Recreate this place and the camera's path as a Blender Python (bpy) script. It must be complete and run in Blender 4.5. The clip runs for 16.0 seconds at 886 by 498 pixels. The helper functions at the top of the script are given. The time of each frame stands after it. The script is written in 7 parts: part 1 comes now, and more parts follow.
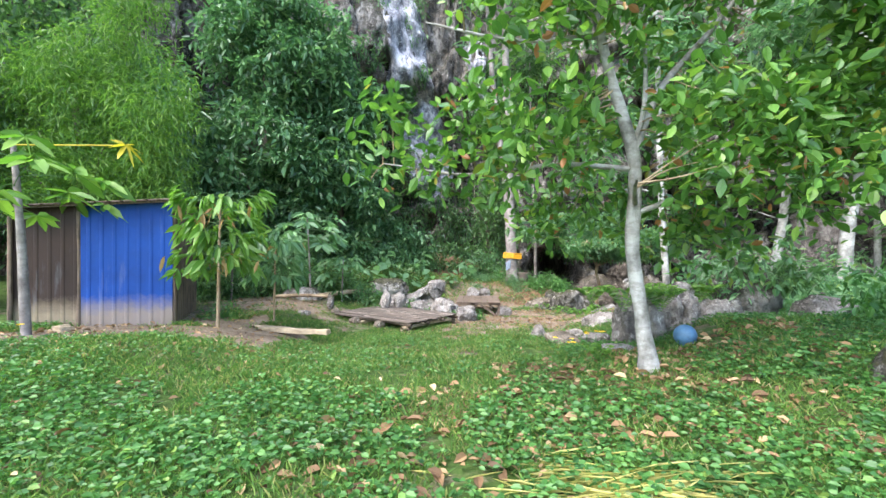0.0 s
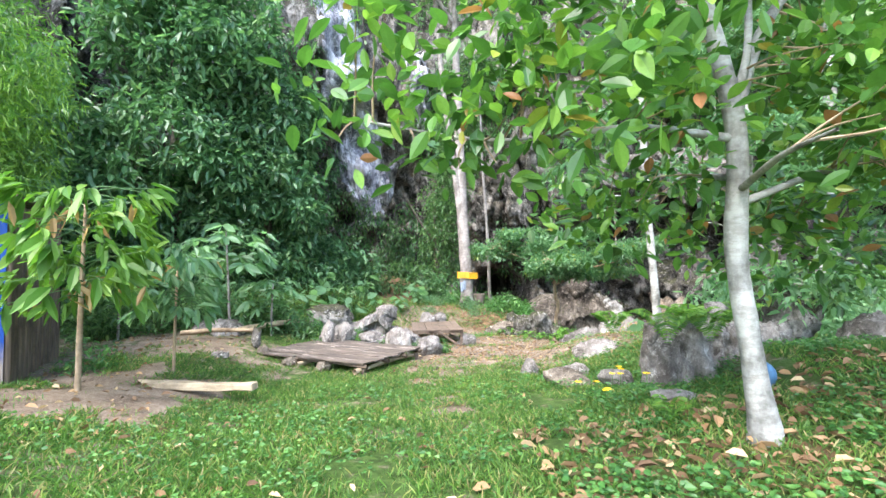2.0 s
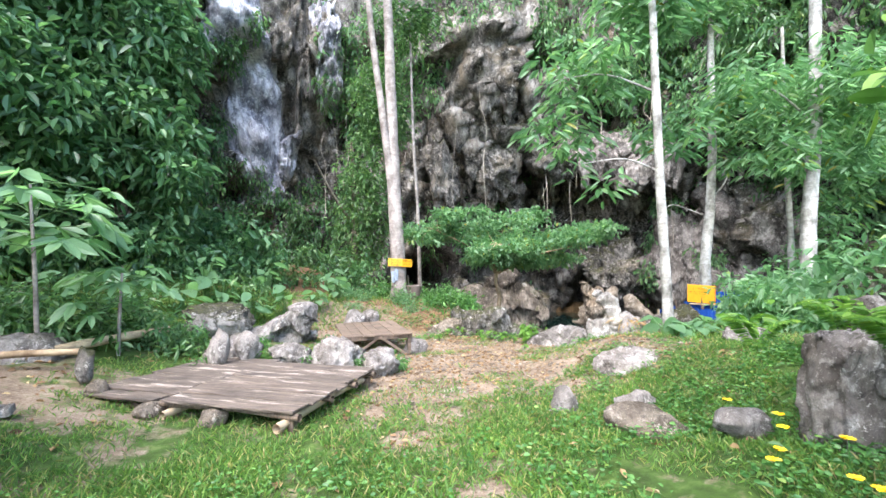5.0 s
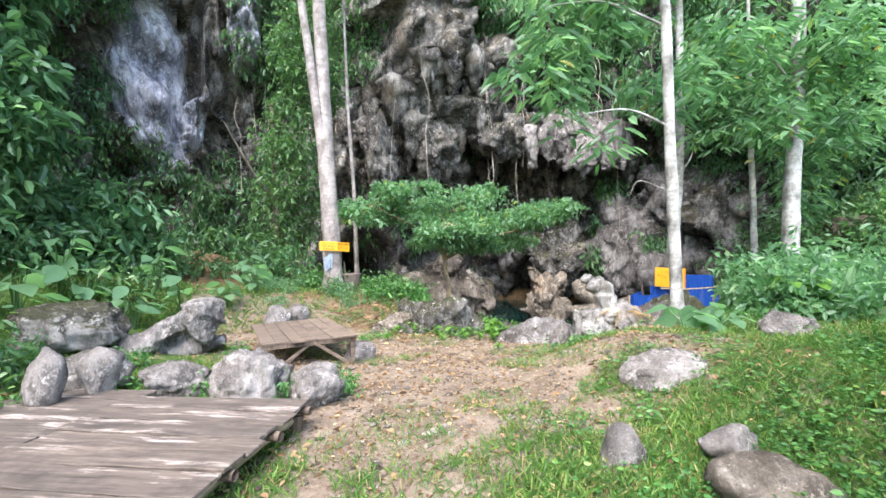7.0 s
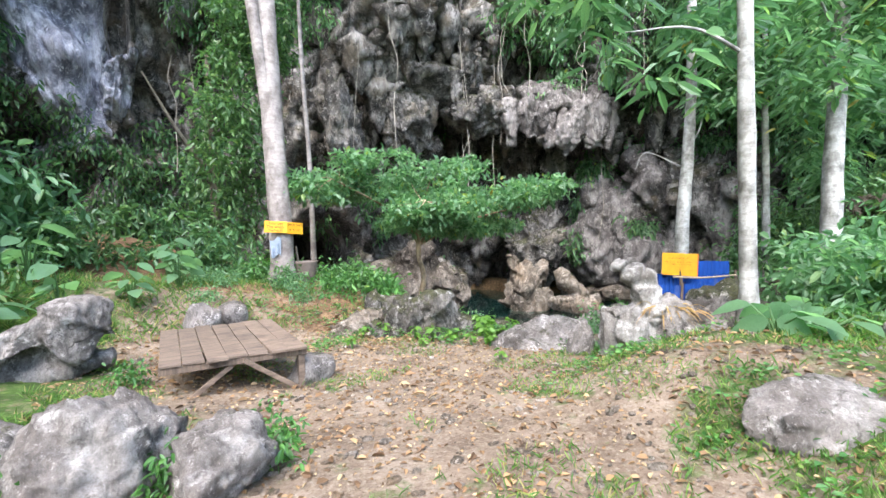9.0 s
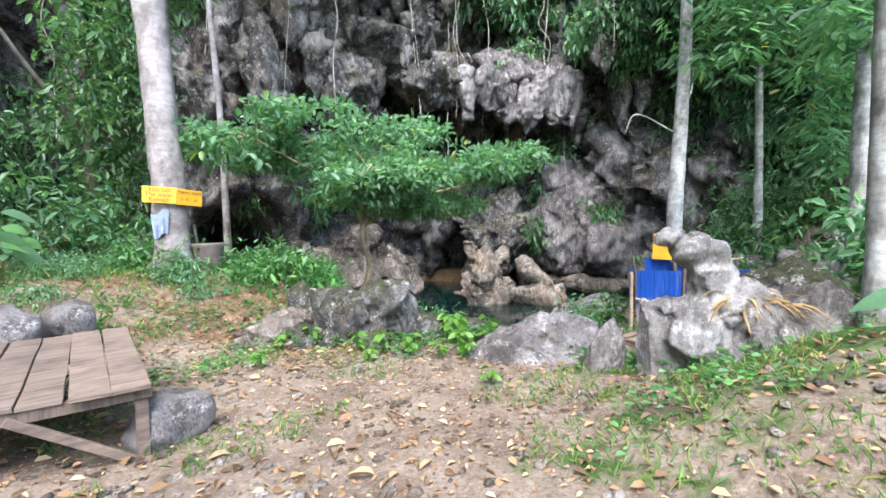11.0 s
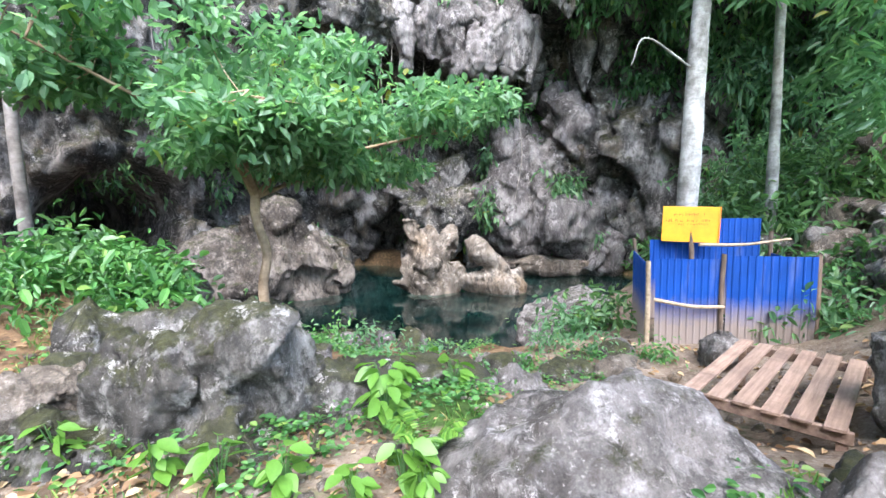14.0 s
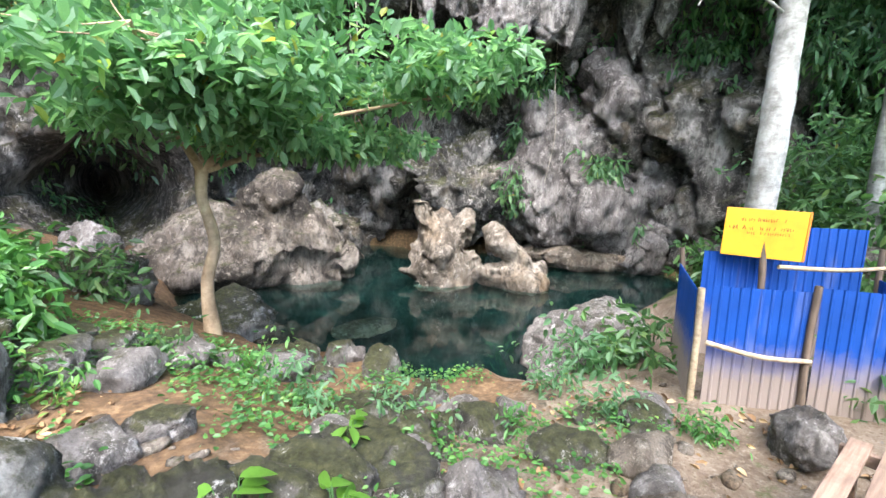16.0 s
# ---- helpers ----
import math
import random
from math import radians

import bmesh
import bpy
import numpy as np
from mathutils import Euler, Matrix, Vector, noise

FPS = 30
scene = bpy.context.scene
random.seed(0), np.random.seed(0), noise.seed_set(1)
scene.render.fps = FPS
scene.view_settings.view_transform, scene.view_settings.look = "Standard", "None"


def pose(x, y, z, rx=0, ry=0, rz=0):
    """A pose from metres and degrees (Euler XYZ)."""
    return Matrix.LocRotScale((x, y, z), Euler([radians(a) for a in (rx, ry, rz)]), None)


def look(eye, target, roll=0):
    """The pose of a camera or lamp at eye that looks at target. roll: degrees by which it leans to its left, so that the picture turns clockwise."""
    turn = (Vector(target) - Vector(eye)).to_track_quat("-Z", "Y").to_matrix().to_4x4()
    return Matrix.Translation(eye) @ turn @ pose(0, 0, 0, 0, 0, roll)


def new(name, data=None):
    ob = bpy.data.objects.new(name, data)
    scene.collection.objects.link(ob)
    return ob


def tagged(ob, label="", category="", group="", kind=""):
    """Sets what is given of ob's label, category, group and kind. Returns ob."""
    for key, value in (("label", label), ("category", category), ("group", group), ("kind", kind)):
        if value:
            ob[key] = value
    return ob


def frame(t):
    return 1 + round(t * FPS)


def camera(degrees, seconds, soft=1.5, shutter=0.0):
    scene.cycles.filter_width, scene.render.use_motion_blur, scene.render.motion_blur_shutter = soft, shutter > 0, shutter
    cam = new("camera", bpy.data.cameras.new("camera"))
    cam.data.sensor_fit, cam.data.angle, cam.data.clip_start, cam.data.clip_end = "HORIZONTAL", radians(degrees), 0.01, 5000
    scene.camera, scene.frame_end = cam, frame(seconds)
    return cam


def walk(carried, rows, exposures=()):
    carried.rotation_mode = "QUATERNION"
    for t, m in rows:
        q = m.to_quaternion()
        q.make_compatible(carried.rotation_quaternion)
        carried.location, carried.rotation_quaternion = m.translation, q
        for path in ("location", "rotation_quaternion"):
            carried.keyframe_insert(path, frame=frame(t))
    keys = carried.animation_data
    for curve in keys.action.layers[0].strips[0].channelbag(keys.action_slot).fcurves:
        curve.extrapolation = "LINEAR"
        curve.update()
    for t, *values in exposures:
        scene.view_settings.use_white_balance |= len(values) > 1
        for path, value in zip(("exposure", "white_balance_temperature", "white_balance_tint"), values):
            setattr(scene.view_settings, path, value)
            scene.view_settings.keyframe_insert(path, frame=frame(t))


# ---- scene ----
cam = camera(89.8, 16.0)
METRES, EYE, TILT, LEAN, TURN = 16.0, 1.6, 0.0, 0.0, 0.0
ROWS = [
    (0.0, 0.0, 0.0, 0.0, 0.0, 0.0, 0.0),
    (0.5, -0.0099, 0.0289, -0.0007, -1.69, 1.65, 0.22),
    (1.0, -0.0189, 0.0601, -0.0031, -3.92, 2.5, 0.47),
    (1.5, -0.0285, 0.0942, -0.0032, -6.78, 2.85, 0.53),
    (2.0, -0.0357, 0.1284, -0.0042, -8.79, 2.72, 0.89),
    (2.5, -0.043, 0.1644, -0.0045, -10.37, 2.32, 0.54),
    (3.0, -0.0503, 0.1984, -0.0033, -11.62, 2.1, 0.65),
    (3.5, -0.0546, 0.2352, -0.0053, -12.83, 1.82, 0.38),
    (4.0, -0.0609, 0.2688, -0.0064, -16.13, 1.79, 0.37),
    (4.5, -0.0641, 0.3003, -0.0087, -18.18, 1.61, 0.55),
    (5.0, -0.0649, 0.33, -0.0115, -22.2, 1.32, 0.7),
    (7.5, -0.0269, 0.4882, -0.0231, -32.15, -0.73, 1.27),
    (8.0, -0.0142, 0.5179, -0.0255, -32.81, -1.31, 1.36),
    (8.5, -0.0023, 0.5454, -0.0274, -33.77, -1.67, 1.21),
    (9.0, 0.0112, 0.5699, -0.0306, -35.97, -1.75, 1.08),
    (9.5, 0.0271, 0.5947, -0.0373, -37.7, -1.72, 0.92),
    (12.0, 0.12, 0.7289, -0.0504, -45.22, -3.67, 1.52),
    (12.5, 0.1387, 0.751, -0.051, -45.63, -3.76, 1.81),
    (13.0, 0.1575, 0.7712, -0.0528, -46.15, -3.7, 1.85),
    (13.5, 0.1772, 0.7886, -0.0555, -48.79, -4.32, 1.93),
    (14.0, 0.2035, 0.7999, -0.0547, -50.79, -5.84, 1.19),
    (14.5, 0.2294, 0.8067, -0.0547, -54.82, -7.28, 0.85),
    (15.0, 0.2573, 0.8078, -0.0561, -54.86, -7.72, -0.43),
    (15.5, 0.2758, 0.813, -0.0548, -50.48, -8.46, -3.43),
    (16.0, 0.2971, 0.83, -0.0473, -45.84, -8.9, -1.2),
]
walk(cam, [(t, pose(0, 0, EYE, TILT, LEAN, TURN) @ pose(METRES * x, METRES * y, METRES * z, 90 + pitch, roll, yaw)) for t, x, y, z, yaw, pitch, roll in ROWS],
     exposures=[(0, 2.55, 6700, 10), (2.0, 2.9, 6700, 10), (3.5, 3.0, 6700, 11), (7.5, 2.8, 6550, 12), (9.5, 2.8, 6450, 12), (12.0, 2.87, 6050, 13), (14.0, 3.2, 6100, 13), (16.0, 3.35, 6500, 11)])

# ---- world and light ----
SUN_EL, SUN_AZ = radians(55), radians(226)
world = bpy.data.worlds.new("sky")
scene.world = world
world.use_nodes = True
wn = world.node_tree.nodes
sky = wn.new("ShaderNodeTexSky")
sky.sky_type, sky.sun_disc = "NISHITA", False
sky.sun_elevation, sky.sun_rotation = SUN_EL, SUN_AZ
sky.air_density, sky.dust_density = 1.0, 1.2
world.node_tree.links.new(sky.outputs[0], wn["Background"].inputs[0])
wn["Background"].inputs[1].default_value = 0.15
sun = new("sun", bpy.data.lights.new("sun", "SUN"))
sun.data.energy, sun.data.angle, sun.data.color = 1.55, radians(50), (1.0, 0.98, 0.95)
sun_from = Vector((math.sin(SUN_AZ) * math.cos(SUN_EL), math.cos(SUN_AZ) * math.cos(SUN_EL), math.sin(SUN_EL)))
sun.matrix_world = look(sun_from * 60, (0, 0, 0))


# ---- noise and mesh helpers ----
def lattice(i, seed):
    h = (i[..., 0] * 374761393 + i[..., 1] * 668265263 + i[..., 2] * 2147483647 + seed * 1274126177) & 0xFFFFFFFF
    h = ((h ^ (h >> 13)) * 1274126177) & 0xFFFFFFFF
    h = ((h ^ (h >> 16)) * 2246822519) & 0xFFFFFFFF
    return ((h ^ (h >> 15)) & 0xFFFF) / 65535.0


def vnoise(p, seed=0):
    """Value noise from 0 to 1 at the points p."""
    p = np.asarray(p, float)
    i = np.floor(p).astype(np.int64)
    f = p - i
    f = f * f * (3 - 2 * f)
    out = 0
    for dx in (0, 1):
        for dy in (0, 1):
            for dz in (0, 1):
                w = (f[..., 0] if dx else 1 - f[..., 0]) * (f[..., 1] if dy else 1 - f[..., 1]) * (f[..., 2] if dz else 1 - f[..., 2])
                out = out + w * lattice(i + np.array([dx, dy, dz]), seed)
    return out


def fbm(p, octaves=4, seed=0):
    p = np.asarray(p, float)
    total, amp, norm = 0, 1.0, 0
    for k in range(octaves):
        total = total + amp * vnoise(p * 2 ** k + 17.3 * k, seed + k)
        norm += amp
        amp *= 0.5
    return total / norm


def ridged(p, octaves=4, seed=0):
    p = np.asarray(p, float)
    total, amp, norm = 0, 1.0, 0
    for k in range(octaves):
        total = total + amp * (1 - np.abs(2 * vnoise(p * 2 ** k + 9.1 * k, seed + k) - 1))
        norm += amp
        amp *= 0.5
    return total / norm


def facets_np(p, seed=0):
    """Broken, plane-faced relief about 0: tilted chips round scattered points."""
    p = np.asarray(p, float)
    base = np.floor(p).astype(np.int64)
    best = np.full(p.shape[:-1], 9.0)
    out = np.zeros(p.shape[:-1])
    for dx in (-1, 0, 1):
        for dy in (-1, 0, 1):
            for dz in (-1, 0, 1):
                c = base + np.array([dx, dy, dz])
                f = p - c - np.stack([lattice(c, seed), lattice(c, seed + 1), lattice(c, seed + 2)], -1)
                d = (f * f).sum(-1)
                tilt = np.stack([lattice(c, seed + 3), lattice(c, seed + 4), lattice(c, seed + 5)], -1) - 0.5
                val = 0.7 * (lattice(c, seed + 6) - 0.5) + 1.5 * (f * tilt).sum(-1)
                near = d < best
                best, out = np.where(near, d, best), np.where(near, val, out)
    return out


def S(v, a, b):
    """Smooth step from 0 at a to 1 at b."""
    t = np.clip((np.asarray(v, float) - a) / (b - a), 0, 1)
    return t * t * (3 - 2 * t)


def mesh_np(name, verts, faces, material, smooth=True):
    """A mesh from arrays: verts (n, 3); faces (m, 3 or 4)."""
    verts, faces = np.asarray(verts, np.float32), np.asarray(faces, np.int32)
    me = bpy.data.meshes.new(name)
    k = faces.shape[1]
    me.vertices.add(len(verts))
    me.vertices.foreach_set("co", verts.ravel())
    me.loops.add(faces.size)
    me.loops.foreach_set("vertex_index", faces.ravel())
    me.polygons.add(len(faces))
    me.polygons.foreach_set("loop_start", np.arange(0, faces.size, k, dtype=np.int32))
    me.polygons.foreach_set("loop_total", np.full(len(faces), k, np.int32))
    me.polygons.foreach_set("use_smooth", np.full(len(faces), smooth))
    if material:
        me.materials.append(material)
    me.update(calc_edges=True)
    return me


def obj(name, me, parent=None, label="", category="", group="", kind=""):
    ob = new(name, me)
    if parent:
        ob.parent = parent
    return tagged(ob, label, category, group, kind)


def empty(name, m, label, category, group=""):
    ob = new(name)
    ob.matrix_world = m
    return tagged(ob, label, category, group)


def part(name, bm, material, parent, label=""):
    """Links a bmesh as one mesh object under a thing or a part."""
    me = bpy.data.meshes.new(name)
    bm.to_mesh(me)
    bm.free()
    me.materials.append(material)
    return obj(name, me, parent, label)


def box_bm(sx, sy, sz, m=None, bevel=0.006, rough=0.0, cuts=0, seed=0):
    """A bevelled, slightly uneven board, centred on m."""
    bm = bmesh.new()
    bmesh.ops.create_cube(bm, size=1)
    bmesh.ops.scale(bm, vec=(sx, sy, sz), verts=bm.verts)
    if cuts:
        long = max(range(3), key=lambda a: (sx, sy, sz)[a])
        es = [e for e in bm.edges if abs((e.verts[0].co - e.verts[1].co)[long]) > 0.5 * (sx, sy, sz)[long]]
        bmesh.ops.subdivide_edges(bm, edges=es, cuts=cuts, use_grid_fill=True)
    if rough:
        rnd = random.Random(seed)
        for v in bm.verts:
            v.co += Vector([rnd.uniform(-rough, rough) for _ in range(3)])
    if bevel:
        es = [e for e in bm.edges if len(e.link_faces) == 2 and e.calc_face_angle(0) > 0.8]
        bmesh.ops.bevel(bm, geom=es, offset=bevel, segments=1, affect="EDGES")
    if m is not None:
        bmesh.ops.transform(bm, matrix=m, verts=bm.verts)
    return bm


def tube_np(points, radii, sides=10, bump=0.0, seed=0, cap=True):
    """Vertices and quads of a tapered tube along points."""
    pts, rad = np.asarray(points, float), np.asarray(radii, float)
    tang = np.gradient(pts, axis=0)
    tang /= np.linalg.norm(tang, axis=1)[:, None] + 1e-9
    ref = np.array([0.0, 0.0, 1.0]) if abs(tang[0][2]) < 0.8 else np.array([1.0, 0.0, 0.0])
    a = np.cross(tang, ref)
    a /= np.linalg.norm(a, axis=1)[:, None] + 1e-9
    b = np.cross(tang, a)
    ang = np.linspace(0, 2 * np.pi, sides, endpoint=False)
    ring = a[:, None, :] * np.cos(ang)[None, :, None] + b[:, None, :] * np.sin(ang)[None, :, None]
    r = rad[:, None] * np.ones(sides)[None, :]
    if bump:
        base = pts[:, None, :] + ring * rad[:, None, None]
        r = r * (1 + bump * (2 * fbm(base * np.array([9, 9, 4]), 3, seed) - 1))
    v = pts[:, None, :] + ring * r[..., None]
    n, k = len(pts), sides
    idx = np.arange(n * k).reshape(n, k)
    nxt = np.roll(idx, -1, axis=1)
    f = np.stack([idx[:-1], nxt[:-1], nxt[1:], idx[1:]], -1).reshape(-1, 4)
    return v.reshape(-1, 3), f


def smooth_path(points, n=24):
    """A soft curve through a few points (Catmull-Rom)."""
    p = np.asarray(points, float)
    q = np.vstack([2 * p[0] - p[1], p, 2 * p[-1] - p[-2]])
    out = []
    seg = len(p) - 1
    for t in np.linspace(0, seg, n):
        i = min(int(t), seg - 1)
        u = t - i
        a, b, c, d = q[i], q[i + 1], q[i + 2], q[i + 3]
        out.append(0.5 * (2 * b + (c - a) * u + (2 * a - 5 * b + 4 * c - d) * u * u + (3 * b - a - 3 * c + d) * u ** 3))
    return np.array(out)


def join_np(pieces):
    vs, fs, n = [], [], 0
    for v, f in pieces:
        vs.append(v)
        fs.append(f + n)
        n += len(v)
    return np.vstack(vs), np.vstack(fs)


def leaves_np(P, D, size, width=0.42, fold=0.18, droop=0.15, rng=None):
    """Pointed, folded leaves: bases P, directions D, lengths size."""
    n = len(P)
    rng = rng or np.random.default_rng(1)
    D = D / (np.linalg.norm(D, axis=1)[:, None] + 1e-9)
    up = np.array([0, 0, 1.0]) + 0.55 * rng.normal(size=(n, 3))
    side = np.cross(D, up)
    side /= np.linalg.norm(side, axis=1)[:, None] + 1e-9
    nor = np.cross(side, D)
    L = np.asarray(size, float).reshape(-1, 1) * np.ones((n, 1))
    w = L * width * 0.5
    dz = np.array([0, 0, -1.0])
    base = P
    l1 = P + D * L * 0.28 - side * w * 0.85 + nor * w * fold * 2
    l2 = P + D * L * 0.66 - side * w * 0.9 + nor * w * fold * 2 + dz * L * droop * 0.5
    tip = P + D * L + dz * L * droop
    r2 = P + D * L * 0.66 + side * w * 0.9 + nor * w * fold * 2 + dz * L * droop * 0.5
    r1 = P + D * L * 0.28 + side * w * 0.85 + nor * w * fold * 2
    v = np.stack([base, l1, l2, tip, r2, r1], 1).reshape(-1, 3)
    o = np.arange(n)[:, None] * 6
    f = np.concatenate([o + np.array([[0, 3, 2, 1]]), o + np.array([[0, 5, 4, 3]])], 0)
    return v, f


def leaves_hi(P, D, size, width=0.5, fold=0.12, droop=0.15, rng=None):
    """Rounder leaves with a midrib, for plants close to the walk: 18 vertices and 10 quads each."""
    n = len(P)
    rng = rng or np.random.default_rng(1)
    D = D / (np.linalg.norm(D, axis=1)[:, None] + 1e-9)
    up = np.array([0, 0, 1.0]) + 0.55 * rng.normal(size=(n, 3))
    side = np.cross(D, up)
    side /= np.linalg.norm(side, axis=1)[:, None] + 1e-9
    nor = np.cross(side, D)
    L = np.asarray(size, float).reshape(-1, 1) * np.ones((n, 1))
    rows = []
    for t, w in ((0.0, 0.05), (0.13, 0.55), (0.36, 1.0), (0.60, 0.95), (0.83, 0.52), (1.0, 0.02)):
        m = P + D * L * t + np.array([0, 0, -1.0]) * L * droop * t * t
        e = side * L * width * 0.5 * w
        lift = nor * L * width * fold * w
        rows += [m - e + lift, m, m + e + lift]
    v = np.stack(rows, 1).reshape(-1, 3)
    q = []
    for k in range(5):
        a = 3 * k
        q += [[a, a + 1, a + 4, a + 3], [a + 1, a + 2, a + 5, a + 4]]
    f = (np.arange(n)[:, None, None] * 18 + np.array(q)[None]).reshape(-1, 4)
    return v, f


def clump_leaves(centres, radius, per, size, rng, width=0.42, outward=0.6, down=0.25, droop=0.2, flat=1.0, maker=leaves_np):
    """Leaves gathered round twig ends."""
    c = np.repeat(np.asarray(centres, float), per, axis=0)
    d = rng.normal(size=c.shape)
    d /= np.linalg.norm(d, axis=1)[:, None]
    off = d * (rng.random((len(c), 1)) ** 0.5) * radius * np.array([1, 1, flat])
    dirs = outward * d + 0.5 * rng.normal(size=c.shape) + np.array([0, 0, -down])
    sz = size * (0.6 + 0.7 * rng.random(len(c)))
    return maker(c + off, dirs, sz, width, droop=droop, rng=rng)


# ---- materials ----
def nodes(name):
    m = bpy.data.materials.new(name)
    m.use_nodes = True
    t = m.node_tree
    return m, t, t.nodes["Principled BSDF"]


def link(t, a, b):
    t.links.new(a, b)


def tex(t, scale, detail=6.0, rough=0.6, stretch=None, coord="Object", kind="noise", own=False):
    co = t.nodes.new("ShaderNodeTexCoord")
    mp = t.nodes.new("ShaderNodeMapping")
    link(t, co.outputs[coord], mp.inputs[0])
    if stretch:
        mp.inputs["Scale"].default_value = stretch
    if own:
        oi = t.nodes.new("ShaderNodeObjectInfo")
        vm = t.nodes.new("ShaderNodeVectorMath")
        vm.operation = "SCALE"
        vm.inputs[0].default_value = (31.0, 17.0, 23.0)
        link(t, oi.outputs["Random"], vm.inputs["Scale"])
        link(t, vm.outputs[0], mp.inputs["Location"])
    n = t.nodes.new("ShaderNodeTexNoise" if kind == "noise" else "ShaderNodeTexVoronoi")
    n.inputs["Scale"].default_value = scale
    if kind == "noise":
        n.inputs["Detail"].default_value = detail
        n.inputs["Roughness"].default_value = rough
        link(t, mp.outputs[0], n.inputs["Vector"])
        return n.outputs[0]
    link(t, mp.outputs[0], n.inputs["Vector"])
    return n.outputs["Distance"]


def ramp(t, fac, stops):
    r = t.nodes.new("ShaderNodeValToRGB")
    while len(r.color_ramp.elements) < len(stops):
        r.color_ramp.elements.new(0.5)
    for e, (p, c) in zip(r.color_ramp.elements, stops):
        e.position, e.color = p, (*c, 1) if len(c) == 3 else c
    link(t, fac, r.inputs[0])
    return r.outputs[0]


def mix(t, fac, a, b, mode="MIX"):
    n = t.nodes.new("ShaderNodeMix")
    n.data_type, n.blend_type = "RGBA", mode
    for sock, v in ((n.inputs[0], fac), (n.inputs[6], a), (n.inputs[7], b)):
        if isinstance(v, (int, float)):
            sock.default_value = v
        elif isinstance(v, tuple):
            sock.default_value = (*v, 1)
        else:
            link(t, v, sock)
    return n.outputs[2]


def bump(t, bsdf, height, strength=0.5, distance=0.02, chain=None):
    b = t.nodes.new("ShaderNodeBump")
    b.inputs["Strength"].default_value, b.inputs["Distance"].default_value = strength, distance
    link(t, height, b.inputs["Height"])
    if chain:
        link(t, chain, b.inputs["Normal"])
    if bsdf:
        link(t, b.outputs[0], bsdf.inputs["Normal"])
    return b.outputs[0]


def math_node(t, op, a, b=0.0):
    n = t.nodes.new("ShaderNodeMath")
    n.operation = op
    for sock, v in ((n.inputs[0], a), (n.inputs[1], b)):
        if isinstance(v, (int, float)):
            sock.default_value = v
        else:
            link(t, v, sock)
    return n.outputs[0]


def leaf_material(name, stops, rough=0.45, glow=0.35):
    """Leaves whose colour varies from leaf to leaf, thin enough to let light through."""
    m, t, b = nodes(name)
    g = t.nodes.new("ShaderNodeNewGeometry")
    col = ramp(t, g.outputs["Random Per Island"], stops)
    patch = tex(t, 1.3, 3, coord="Object")
    col = mix(t, 0.55, col, ramp(t, patch, [(0.3, (0.55, 0.6, 0.5)), (0.7, (1.25, 1.2, 1.0))]), "MULTIPLY")
    fine = tex(t, 60, 2, coord="Object")
    col = mix(t, 0.25, col, ramp(t, fine, [(0.3, (0.6, 0.6, 0.6)), (0.7, (1.2, 1.2, 1.2))]), "MULTIPLY")
    link(t, col, b.inputs["Base Color"])
    b.inputs["Roughness"].default_value = rough
    b.inputs["Specular IOR Level"].default_value = 0.5
    tr = t.nodes.new("ShaderNodeBsdfTranslucent")
    link(t, mix(t, 1.0, col, (1.05, 1.2, 0.75), "MULTIPLY"), tr.inputs[0])
    ms = t.nodes.new("ShaderNodeMixShader")
    ms.inputs[0].default_value = glow
    link(t, b.outputs[0], ms.inputs[1])
    link(t, tr.outputs[0], ms.inputs[2])
    link(t, ms.outputs[0], t.nodes["Material Output"].inputs[0])
    return m


